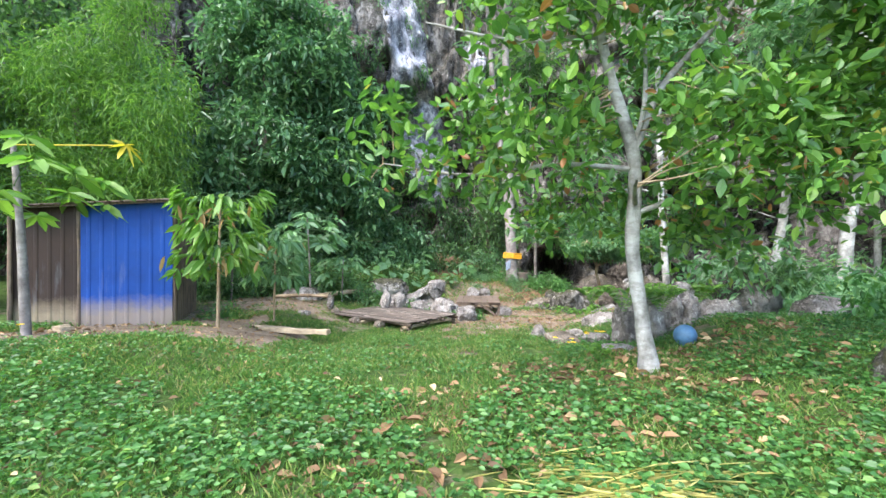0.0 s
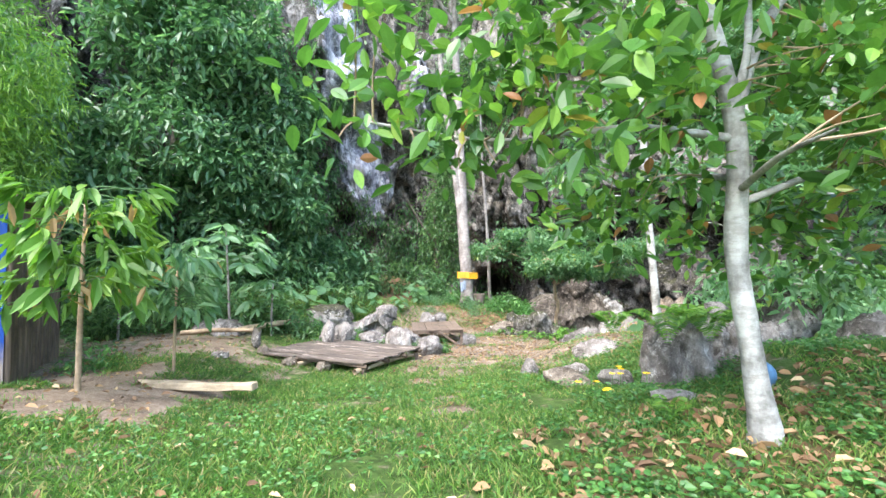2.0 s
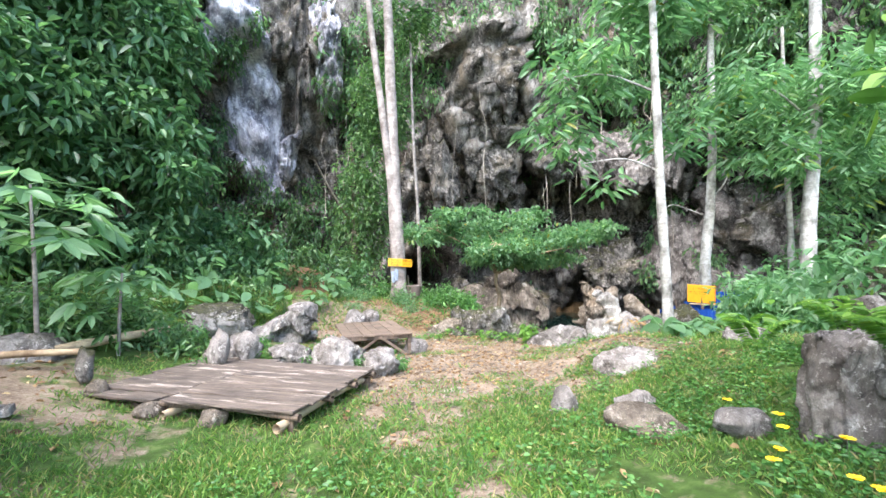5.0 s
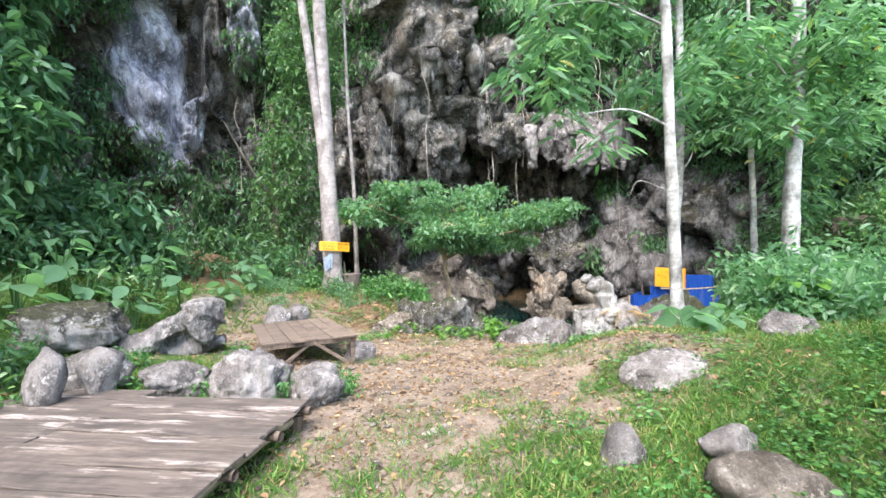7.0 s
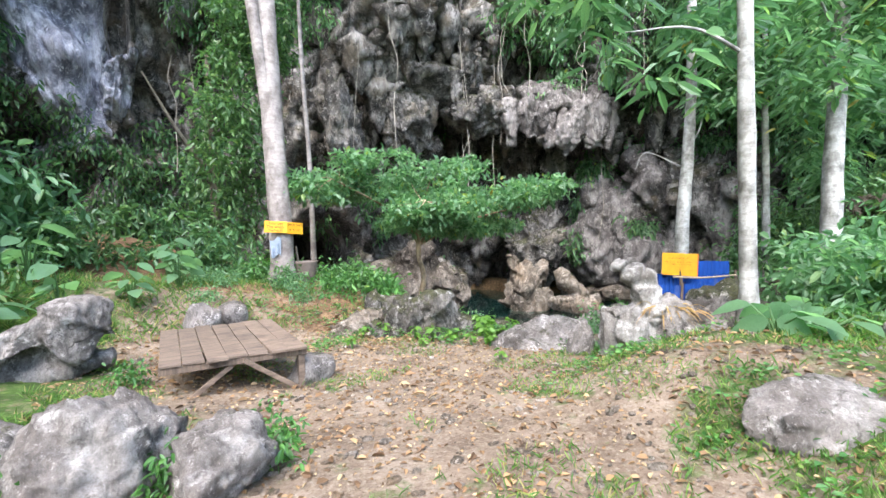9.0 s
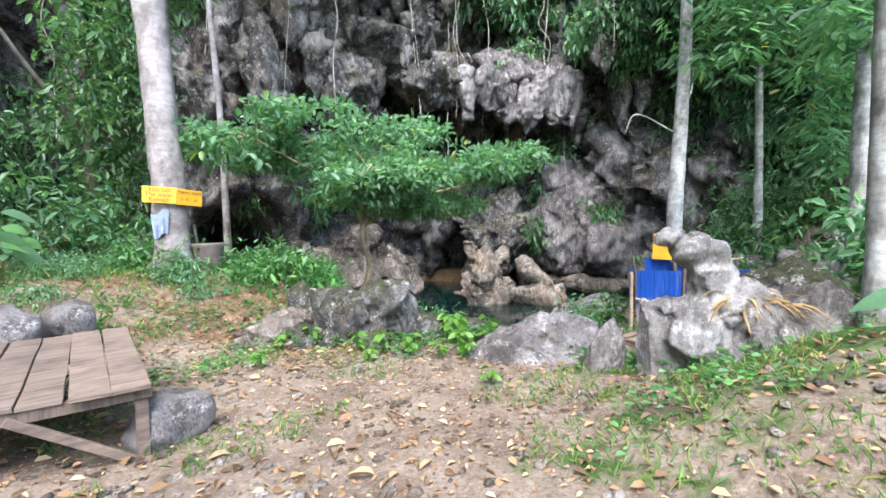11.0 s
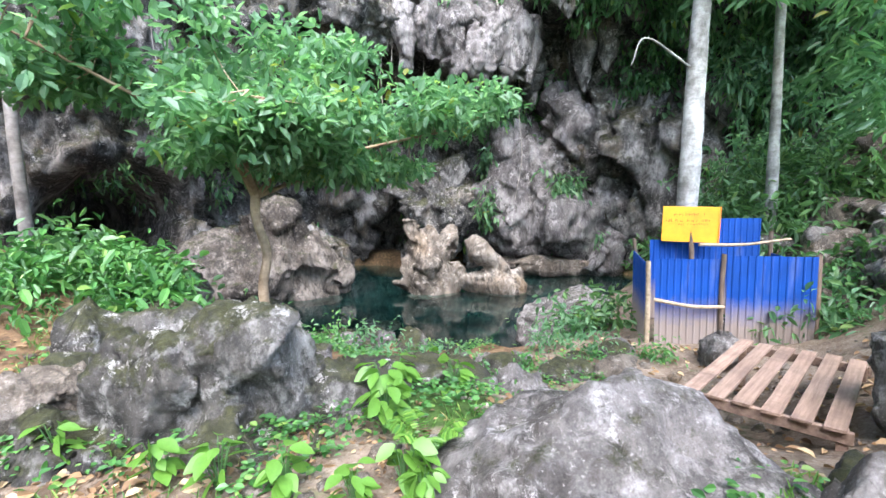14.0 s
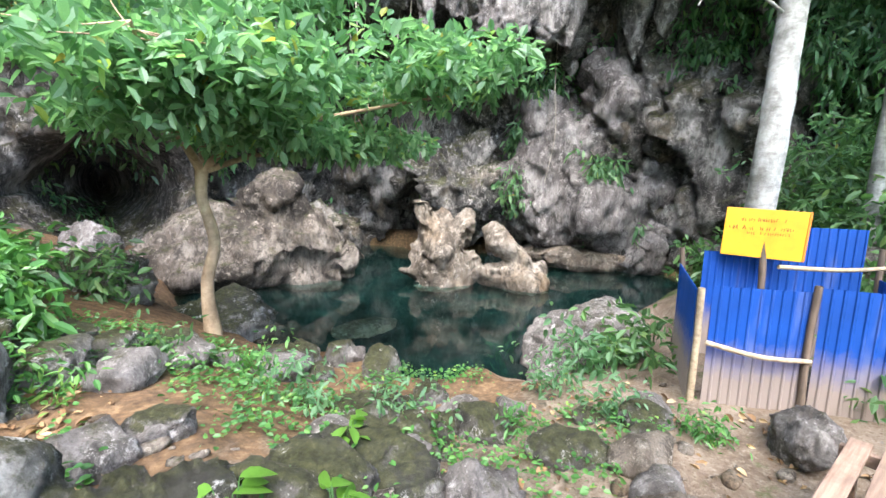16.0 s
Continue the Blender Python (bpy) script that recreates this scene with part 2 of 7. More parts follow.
def rock_material(name, dark, mid, light, moss=0.0, streak=(1, 1, 0.35), warm=None):
    """Weathered limestone: streaks, pale crusts, pits and, on upper sides, moss."""
    m, t, b = nodes(name)
    big = tex(t, 1.1, 8, 0.65, streak)
    col = ramp(t, big, [(0.40, dark), (0.50, mid), (0.62, light)])
    spots = tex(t, 7, 6, 0.7)
    col = mix(t, ramp(t, spots, [(0.52, (0, 0, 0)), (0.66, (0.8, 0.8, 0.8))]), col, light)
    pits = tex(t, 24, 8, 0.78)
    col = mix(t, ramp(t, pits, [(0.33, (0.5, 0.5, 0.5)), (0.44, (0, 0, 0))]), col, tuple(c * 0.7 for c in dark))
    crust = tex(t, 38, 5, 0.75)
    col = mix(t, ramp(t, crust, [(0.58, (0, 0, 0)), (0.66, (0.6, 0.6, 0.6))]), col, tuple(min(1, c * 1.25) for c in light))
    dirt = tex(t, 3.1, 6, 0.7, streak)
    col = mix(t, ramp(t, dirt, [(0.5, (0, 0, 0)), (0.68, (0.55, 0.55, 0.55))]), col, tuple(c * 0.6 for c in dark))
    if warm:
        w = tex(t, 0.9, 4)
        col = mix(t, ramp(t, w, [(0.5, (0, 0, 0)), (0.68, (0.7, 0.7, 0.7))]), col, warm)
    if moss:
        g = t.nodes.new("ShaderNodeNewGeometry")
        sep = t.nodes.new("ShaderNodeSeparateXYZ")
        link(t, g.outputs["Normal"], sep.inputs[0])
        mo = tex(t, 4.2, 9, 0.78)
        f = math_node(t, "ADD", math_node(t, "MULTIPLY", sep.outputs[2], 0.28), mo)
        lo = 0.82 - 0.3 * moss
        f = ramp(t, f, [(lo, (0, 0, 0)), (lo + 0.1, (0.9, 0.9, 0.9))])
        mc = ramp(t, tex(t, 19, 4), [(0.3, (0.016, 0.019, 0.007)), (0.7, (0.07, 0.07, 0.025))])
        col = mix(t, f, col, mc)
    algae = tex(t, 2.1, 10, 0.8, (1, 1, 0.5))
    col = mix(t, ramp(t, algae, [(0.52, (0, 0, 0)), (0.585, (0.8, 0.8, 0.8))]), col, tuple(c * 0.8 for c in dark))
    lichen = tex(t, 3.7, 10, 0.82)
    col = mix(t, ramp(t, lichen, [(0.57, (0, 0, 0)), (0.615, (0.85, 0.85, 0.85))]), col, tuple(min(0.85, c * 1.35) for c in light))
    run = tex(t, 6.5, 7, 0.75, (1, 1, 0.16))
    col = mix(t, 0.7, col, ramp(t, run, [(0.34, (0.5, 0.49, 0.48)), (0.5, (1.0, 1.0, 1.0)), (0.68, (1.3, 1.28, 1.26))]), "MULTIPLY")
    grit = tex(t, 75, 4, 0.8)
    col = mix(t, 0.45, col, ramp(t, grit, [(0.36, (0.5, 0.5, 0.5)), (0.5, (1.0, 1.0, 1.0)), (0.64, (1.35, 1.35, 1.35))]), "MULTIPLY")
    warp = t.nodes.new("ShaderNodeTexVoronoi")
    warp.feature = "DISTANCE_TO_EDGE"
    warp.inputs["Scale"].default_value = 1.7
    co = t.nodes.new("ShaderNodeTexCoord")
    nz = t.nodes.new("ShaderNodeTexNoise")
    nz.inputs["Scale"].default_value, nz.inputs["Detail"].default_value = 2.3, 6.0
    link(t, co.outputs["Object"], nz.inputs["Vector"])
    link(t, mix(t, 0.55, co.outputs["Object"], nz.outputs["Color"]), warp.inputs["Vector"])
    crack = ramp(t, warp.outputs["Distance"], [(0.0, (1, 1, 1)), (0.018, (0, 0, 0))])
    breaks = ramp(t, tex(t, 1.9, 3), [(0.48, (0, 0, 0)), (0.6, (0.8, 0.8, 0.8))])
    crack = mix(t, 1.0, crack, breaks, "MULTIPLY")
    col = mix(t, crack, col, tuple(c * 0.4 for c in dark))
    link(t, col, b.inputs["Base Color"])
    b.inputs["Roughness"].default_value = 0.88
    b.inputs["Specular IOR Level"].default_value = 0.25
    n1 = bump(t, None, tex(t, 5, 12, 0.72, streak), 0.8, 0.09)
    n2 = bump(t, None, tex(t, 28, 8, 0.8), 0.9, 0.03, bump(t, None, math_node(t, "SUBTRACT", run, crack), 0.8, 0.05, n1))
    bump(t, b, tex(t, 11, kind="voronoi"), 0.22, 0.04, n2)
    return m


def bark_material(name, dark, pale, band=0.5):
    m, t, b = nodes(name)
    patch = tex(t, 3.2, 6, 0.65, (1, 1, 0.6))
    col = ramp(t, patch, [(0.34, dark), (0.47, tuple(0.5 * (a + c) for a, c in zip(dark, pale))), (0.58, pale)])
    rings = tex(t, 7, 6, 0.7, (0.8, 0.8, 2.0))
    col = mix(t, band, col, ramp(t, rings, [(0.4, (0.5, 0.47, 0.42)), (0.56, (1.05, 1.05, 1.03))]), "MULTIPLY")
    link(t, col, b.inputs["Base Color"])
    b.inputs["Roughness"].default_value = 0.85
    n1 = bump(t, None, rings, 0.5, 0.02)
    bump(t, b, tex(t, 40, 6, 0.7, (1, 1, 0.4)), 0.5, 0.012, n1)
    return m


def wood_material(name, dark, pale, along=(1, 18, 18), bleach=None):
    m, t, b = nodes(name)
    grain = tex(t, 2.2, 8, 0.65, along, own=True)
    col = ramp(t, grain, [(0.3, dark), (0.62, pale)])
    oi = t.nodes.new("ShaderNodeObjectInfo")
    col = mix(t, 0.6, col, ramp(t, oi.outputs["Random"], [(0.0, (0.6, 0.58, 0.56)), (1.0, (1.15, 1.1, 1.05))]), "MULTIPLY")
    stain = tex(t, 2.4, 5, 0.7, own=True)
    col = mix(t, ramp(t, stain, [(0.48, (0, 0, 0)), (0.7, (0.7, 0.7, 0.7))]), col, tuple(c * 0.5 for c in dark))
    if bleach:
        bl = tex(t, 1.1, 7, 0.72, (1, 7, 7), own=True)
        col = mix(t, ramp(t, bl, [(0.55, (0, 0, 0)), (0.64, (0.8, 0.8, 0.8))]), col, bleach)
    link(t, col, b.inputs["Base Color"])
    b.inputs["Roughness"].default_value = 0.8
    bump(t, b, grain, 0.6, 0.006)
    return m


def paint_metal(name, colour, mud=True):
    """Painted corrugated sheet with mud splashed up from the ground."""
    m, t, b = nodes(name)
    n = tex(t, 1.7, 5, 0.65)
    col = ramp(t, n, [(0.3, tuple(c * 0.75 for c in colour)), (0.7, tuple(min(1, c * 1.15) for c in colour))])
    run = tex(t, 5, 5, 0.7, (1, 1, 0.12))
    col = mix(t, ramp(t, run, [(0.58, (0, 0, 0)), (0.72, (0.18, 0.18, 0.18))]), col, (0.30, 0.32, 0.36))
    if mud:
        co = t.nodes.new("ShaderNodeTexCoord")
        sep = t.nodes.new("ShaderNodeSeparateXYZ")
        link(t, co.outputs["Object"], sep.inputs[0])
        h = math_node(t, "ADD", sep.outputs[2], math_node(t, "MULTIPLY", tex(t, 6, 5, 0.7), -0.35))
        f = ramp(t, math_node(t, "ADD", h, 0.12), [(0.22, (0.85, 0.85, 0.85)), (0.55, (0, 0, 0))])
        col = mix(t, f, col, (0.27, 0.21, 0.145))
    link(t, col, b.inputs["Base Color"])
    b.inputs["Roughness"].default_value = 0.6
    b.inputs["Specular IOR Level"].default_value = 0.3
    bump(t, b, tex(t, 25, 3), 0.12, 0.01)
    return m


def plain(name, colour, rough=0.6, vary=0.25, scale=6, metal=0.0, streak=None):
    m, t, b = nodes(name)
    n = tex(t, scale, 6, 0.65, streak)
    col = ramp(t, n, [(0.3, tuple(c * (1 - vary) for c in colour)), (0.7, tuple(min(1, c * (1 + vary)) for c in colour))])
    link(t, col, b.inputs["Base Color"])
    b.inputs["Roughness"].default_value, b.inputs["Metallic"].default_value = rough, metal
    bump(t, b, tex(t, scale * 6, 5, 0.7), 0.3, 0.005)
    return m


def ground_material():
    m, t, b = nodes("ground_soil")
    at = t.nodes.new("ShaderNodeAttribute")
    at.attribute_name = "cover"
    sep = t.nodes.new("ShaderNodeSeparateColor")
    link(t, at.outputs["Color"], sep.inputs[0])
    soil = ramp(t, tex(t, 2.3, 9, 0.7), [(0.3, (0.085, 0.06, 0.043)), (0.5, (0.175, 0.13, 0.094)), (0.7, (0.29, 0.232, 0.178))])
    crumbs = tex(t, 26, 5, 0.75)
    soil = mix(t, ramp(t, crumbs, [(0.5, (0, 0, 0)), (0.66, (0.75, 0.75, 0.75))]), soil, (0.31, 0.262, 0.205))
    soil = mix(t, ramp(t, tex(t, 41, 4, 0.7), [(0.52, (0, 0, 0)), (0.66, (0.7, 0.7, 0.7))]), soil, (0.09, 0.055, 0.03))
    litter = ramp(t, tex(t, 9, 6, 0.75), [(0.35, (0.05, 0.03, 0.018)), (0.55, (0.16, 0.095, 0.05)), (0.72, (0.3, 0.2, 0.11))])
    green = ramp(t, tex(t, 7, 7, 0.7), [(0.3, (0.025, 0.04, 0.012)), (0.55, (0.055, 0.10, 0.022)), (0.75, (0.12, 0.16, 0.05))])
    edge = tex(t, 5, 6, 0.7)
    fg = math_node(t, "ADD", sep.outputs[0], math_node(t, "MULTIPLY", math_node(t, "SUBTRACT", edge, 0.5), 2.6))
    col = mix(t, ramp(t, fg, [(0.3, (0, 0, 0)), (0.8, (1, 1, 1))]), soil, green)
    fl = math_node(t, "ADD", sep.outputs[1], math_node(t, "MULTIPLY", math_node(t, "SUBTRACT", edge, 0.5), 1.2))
    col = mix(t, ramp(t, fl, [(0.42, (0, 0, 0)), (0.62, (0.9, 0.9, 0.9))]), col, litter)
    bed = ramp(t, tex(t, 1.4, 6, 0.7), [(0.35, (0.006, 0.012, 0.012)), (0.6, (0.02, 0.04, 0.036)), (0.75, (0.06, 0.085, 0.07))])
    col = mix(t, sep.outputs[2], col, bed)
    link(t, col, b.inputs["Base Color"])
    b.inputs["Roughness"].default_value = 0.95
    b.inputs["Specular IOR Level"].default_value = 0.15
    n1 = bump(t, None, tex(t, 6, 8, 0.75), 0.7, 0.06)
    bump(t, b, crumbs, 0.7, 0.02, n1)
    return m


M_GROUND = ground_material()
M_CLIFF = rock_material("cliff_limestone", (0.022, 0.021, 0.019), (0.095, 0.088, 0.08), (0.32, 0.30, 0.28), moss=0.6, streak=(1, 1, 0.55), warm=(0.16, 0.125, 0.085))
M_FLOW = rock_material("pale_flowstone", (0.13, 0.135, 0.165), (0.36, 0.365, 0.42), (0.66, 0.66, 0.71), moss=0.0, streak=(1.2, 1.2, 0.5))
M_ROCK = rock_material("grey_limestone", (0.085, 0.074, 0.066), (0.215, 0.193, 0.178), (0.39, 0.362, 0.342), moss=0.2, streak=(1, 1, 0.6))
M_ROCKMOSS = rock_material("mossy_limestone", (0.045, 0.041, 0.036), (0.145, 0.131, 0.116), (0.36, 0.342, 0.32), moss=0.75, streak=(1, 1, 0.6))
M_ROCKWHITE = rock_material("pale_limestone", (0.12, 0.103, 0.092), (0.28, 0.25, 0.229), (0.45, 0.42, 0.395), moss=0.05, streak=(1, 1, 0.5))
M_ROCKTAN = rock_material("tan_limestone", (0.07, 0.056, 0.043), (0.19, 0.155, 0.122), (0.37, 0.325, 0.275), moss=0.1, streak=(1, 1, 0.5), warm=(0.22, 0.15, 0.09))
M_ROCKHORN = rock_material("chalky_limestone", (0.16, 0.145, 0.13), (0.34, 0.318, 0.295), (0.56, 0.54, 0.515), moss=0.0, streak=(1, 1, 0.5))
M_ROCKWALL = rock_material("pinkish_grey_limestone", (0.05, 0.044, 0.041), (0.145, 0.129, 0.122), (0.30, 0.278, 0.264), moss=0.12, streak=(1, 1, 0.45))
# brownish rock, with the shade under the overhang put into its colours
M_ROCKBROWNSHADE = rock_material("shaded_brown_limestone", (0.035, 0.029, 0.024), (0.105, 0.086, 0.07), (0.24, 0.208, 0.178), moss=0.35, streak=(1, 1, 0.5))
M_BARKWHITE = bark_material("white_bark", (0.09, 0.085, 0.075), (0.40, 0.392, 0.375), 0.6)
M_BARKBIG = bark_material("pinkish_grey_bark", (0.11, 0.09, 0.082), (0.31, 0.275, 0.26), 0.5)
M_BARKTAN = bark_material("tan_bark", (0.16, 0.105, 0.06), (0.38, 0.28, 0.18), 0.35)
M_BARKDARK = bark_material("dark_bark", (0.05, 0.04, 0.03), (0.2, 0.17, 0.13), 0.4)
M_PLANK = wood_material("weathered_planks", (0.04, 0.031, 0.025), (0.135, 0.105, 0.085), (1.0, 14, 14), bleach=(0.36, 0.30, 0.26))
M_PLANK2 = wood_material("brown_planks", (0.06, 0.042, 0.031), (0.175, 0.13, 0.098), (1.0, 14, 14))
M_SLAT = wood_material("pinkish_slats", (0.15, 0.092, 0.066), (0.31, 0.215, 0.16), (1.0, 14, 14))
M_POST = wood_material("dark_wood", (0.05, 0.036, 0.026), (0.18, 0.13, 0.095), (14, 14, 1.0))
M_LOG = wood_material("dry_log", (0.20, 0.145, 0.09), (0.46, 0.37, 0.25), (1.0, 9, 9))
M_BLUE = paint_metal("blue_sheet", (0.002, 0.05, 0.26))
# brown sheet of the hut; the near-black tone paints in its shade
M_BROWNSHADE = paint_metal("shaded_brown_sheet", (0.03, 0.016, 0.012))
M_ROOF = plain("rusty_roof", (0.10, 0.075, 0.06), 0.7, 0.5, 4)
M_YELLOW = plain("yellow_board", (0.68, 0.31, 0.008), 0.55, 0.15, 5)
M_ORANGE = plain("orange_edge", (0.75, 0.20, 0.02), 0.5, 0.1, 5)
M_INK = plain("faded_ink", (0.10, 0.055, 0.01), 0.7, 0.3, 12)

M_LEAFNEAR = leaf_material("glossy_leaf", [(0.0, (0.045, 0.125, 0.030)), (0.35, (0.08, 0.20, 0.045)), (0.7, (0.14, 0.30, 0.065)), (0.93, (0.24, 0.42, 0.08)), (0.97, (0.30, 0.34, 0.06)), (0.985, (0.36, 0.16, 0.07)), (1.0, (0.40, 0.18, 0.09))], 0.32, 0.4)
M_LEAFDARK = leaf_material("dark_leaf", [(0.0, (0.04, 0.11, 0.055)), (0.5, (0.09, 0.21, 0.10)), (0.9, (0.17, 0.33, 0.17)), (1.0, (0.22, 0.36, 0.17))], 0.32, 0.48)
M_LEAFMID = leaf_material("green_leaf", [(0.0, (0.045, 0.105, 0.045)), (0.5, (0.095, 0.20, 0.08)), (0.92, (0.165, 0.30, 0.12)), (1.0, (0.26, 0.37, 0.15))], 0.36, 0.5)
M_LEAFPOOL = leaf_material("fresh_leaf", [(0.0, (0.085, 0.20, 0.095)), (0.5, (0.155, 0.30, 0.175)), (0.95, (0.25, 0.42, 0.25)), (0.99, (0.26, 0.38, 0.10)), (1.0, (0.34, 0.26, 0.06))], 0.34, 0.62)
M_LEAFLIME = leaf_material("lime_leaf", [(0.0, (0.06, 0.165, 0.025)), (0.5, (0.11, 0.25, 0.04)), (1.0, (0.21, 0.36, 0.065))], 0.45, 0.45)
M_LEAFYEL = leaf_material("yellow_leaf", [(0.0, (0.40, 0.36, 0.03)), (1.0, (0.62, 0.50, 0.05))], 0.5, 0.4)
M_LEAFRED = leaf_material("young_brown_leaf", [(0.0, (0.28, 0.16, 0.07)), (1.0, (0.42, 0.28, 0.12))], 0.45, 0.4)
M_GRASS = leaf_material("grass_blade", [(0.0, (0.05, 0.135, 0.028)), (0.5, (0.10, 0.215, 0.045)), (0.78, (0.17, 0.30, 0.065)), (0.89, (0.28, 0.29, 0.10)), (1.0, (0.34, 0.29, 0.15))], 0.5, 0.4)
M_HERB = leaf_material("herb_leaf", [(0.0, (0.04, 0.125, 0.035)), (0.5, (0.07, 0.20, 0.05)), (0.93, (0.125, 0.28, 0.075)), (1.0, (0.22, 0.33, 0.08))], 0.45, 0.4)
M_DRY = leaf_material("dry_leaf", [(0.0, (0.10, 0.055, 0.03)), (0.4, (0.22, 0.125, 0.065)), (0.8, (0.36, 0.23, 0.13)), (1.0, (0.5, 0.38, 0.24))], 0.75, 0.15)
M_STRAW = leaf_material("straw", [(0.0, (0.36, 0.34, 0.10)), (1.0, (0.6, 0.54, 0.22))], 0.6, 0.3)
M_VINE = bark_material("vine_bark", (0.12, 0.10, 0.08), (0.42, 0.38, 0.32), 0.2)


# ---- ground ----
POOL_Z = -1.85


def pool_mask(x, y):
    """1 inside the pool, 0 on its banks."""
    x, y = np.asarray(x, float), np.asarray(y, float)
    wob = 0.22 * (2 * fbm(np.stack([x * 0.9, y * 0.9, 0 * x], -1), 3, 5) - 1)
    a = ((x - 10.7) / 3.7) ** 2 + ((y - 21.4) / 5.6) ** 2
    b = ((x - 15.0) / 5.4) ** 2 + ((y - 20.2) / 4.2) ** 2
    c = ((x - 11.8) / 4.2) ** 2 + ((y - 26.0) / 5.0) ** 2
    d = np.minimum(np.minimum(a, b), c) + wob
    return 1 - S(d, 0.62, 1.25)


def height(x, y):
    x, y = np.asarray(x, float), np.asarray(y, float)
    z = 0.06 + 0 * x
    z = z - 0.30 * S(y, 4.5, 9)
    z = z - 0.30 * S(y, 10, 14.5) * S(x, -1.5, 2)
    z = z + 0.40 * S(-x, 1.8, 4.2) * S(y, 3, 6)
    z = z + 0.75 * S(y, 16.0, 18.3) * S(5.6 - x, 0, 1.6)
    z = z + 0.42 * S(x, 2.6, 4.4) * S(y, 3.5, 6) * S(12.4 - y, 0, 1.6)
    z = z + 0.35 * S(y, 12.5, 16) * S(-x, 0, 3)
    z = z - 0.50 * S(x, 5.2, 7.2) * S(y, 11.5, 13)
    z = z - 0.25 * S(x, 5.2, 7.5) * S(y, 14, 16)
    z = z + 2.0 * S(x, 10.9, 16) * S(16.6 - y, 0, 3)
    z = z + 0.9 * S(y, 19, 25) * S(4 - x, 0, 4)
    z = z + 0.18 * S(x, 1.4, 2.5) * S(y, 3.4, 5) * (1 - S(y, 6.5, 8.5))
    far = S(np.hypot(x - 4, y - 10), 30, 120)
    z = z * (1 - far)
    p = np.stack([x, y, 0 * x], -1)
    z = z + (0.10 * (fbm(p * 0.9, 4, 3) - 0.5) + 0.05 * (fbm(p * 5, 3, 9) - 0.5)) * (1 - far)
    pm = pool_mask(x, y)
    return z * (1 - pm) + pm * (-3.1 + 0.5 * fbm(p * 0.8, 3, 21))


def H(x, y):
    return float(height(np.array([x]), np.array([y]))[0])


def covers(x, y):
    """How much green and how much leaf litter lies on the ground."""
    p = np.stack([x, y, 0 * x], -1)
    n = fbm(p * 0.7, 3, 31) - 0.5
    path = S(y, 8.6, 10.5) * (1 - S(np.abs(x - 1.4 - 0.13 * (y - 9)), 0.9, 2.2))
    path = np.maximum(path, S(y, 11.2, 12.6) * S(x, -0.5, 1) * (1 - S(y - 0.35 * np.maximum(0, x - 2.2), 15.2, 16.0)) * (1 - S(x, 4.4, 5.4)))
    path = np.maximum(path, S(x, 3.2, 4.2) * S(y, 14.6, 15.6) * (1 - S(x, 12, 14)))
    path = np.maximum(path, S(x, 5.6, 6.4) * S(y, 11, 12.5) * (1 - S(x, 11, 13)))
    patch = 0.95 * np.exp(-(((x + 4.6) / 2.3) ** 2 + ((y - 8.2) / 2.0) ** 2) ** 2)
    patch = np.maximum(patch, 0.9 * np.exp(-(((x + 5.4) / 1.7) ** 2 + ((y - 6.4) / 1.0) ** 2)))
    patch = np.maximum(patch, np.exp(-(((x + 4.4) / 2.2) ** 2 + ((y - 11.5) / 1.6) ** 2)))
    track = 0.85 * np.exp(-((x - 0.02 * y - 0.25) / 0.55) ** 2) * S(y, 5.5, 8.5)
    track = np.maximum(track, 0.62 * np.exp(-(((x - 3.4) / 1.6) ** 2 + ((y - 11.2) / 1.9) ** 2)))
    n2 = fbm(p * 2.6, 3, 33) - 0.5
    green = np.clip(1 - np.maximum(np.maximum(path, patch), track) * 1.1 + 0.9 * n + 1.3 * n2, 0, 1)
    litter = np.clip(np.exp(-(((x - 2.0) / 1.8) ** 2 + ((y - 4.6) / 1.3) ** 2)) * 0.55 + 0.9 * S(y, 17.5, 20) + 0.85 * np.exp(-(((x - 3.9) / 1.2) ** 2 + ((y - 15.9) / 1.0) ** 2)) + 0.5 * S(y, 15.6, 17.0) * S(x, 0.5, 2.0) + 0.8 * S(y, 14.9, 15.9) * S(x, 4.2, 5.0) * (1 - S(x, 8.4, 9.4)) + 0.4 * np.exp(-(((x - 0.0) / 0.8) ** 2 + ((y - 4.2) / 1.0) ** 2)) + 0.6 * n, 0, 1)
    return green, litter


def build_ground():
    far = np.cumprod(np.full(22, 1.42)) * 0.4
    gx = np.concatenate([-12 - far[::-1], np.arange(-12, 23.01, 0.14), 23 + far])
    gy = np.concatenate([-4 - far[::-1], np.arange(-4, 30.01, 0.14), 30 + far])
    X, Y = np.meshgrid(gx, gy, indexing="ij")
    Z = height(X, Y)
    v = np.stack([X, Y, Z], -1).reshape(-1, 3)
    n, k = X.shape
    i = np.arange(n * k).reshape(n, k)
    f = np.stack([i[:-1, :-1], i[1:, :-1], i[1:, 1:], i[:-1, 1:]], -1).reshape(-1, 4)
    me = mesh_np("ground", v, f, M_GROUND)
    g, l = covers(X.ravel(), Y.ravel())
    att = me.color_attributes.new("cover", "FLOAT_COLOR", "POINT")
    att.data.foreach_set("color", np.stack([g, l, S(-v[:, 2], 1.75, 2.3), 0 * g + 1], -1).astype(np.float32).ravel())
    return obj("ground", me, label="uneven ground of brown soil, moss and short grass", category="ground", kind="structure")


build_ground()


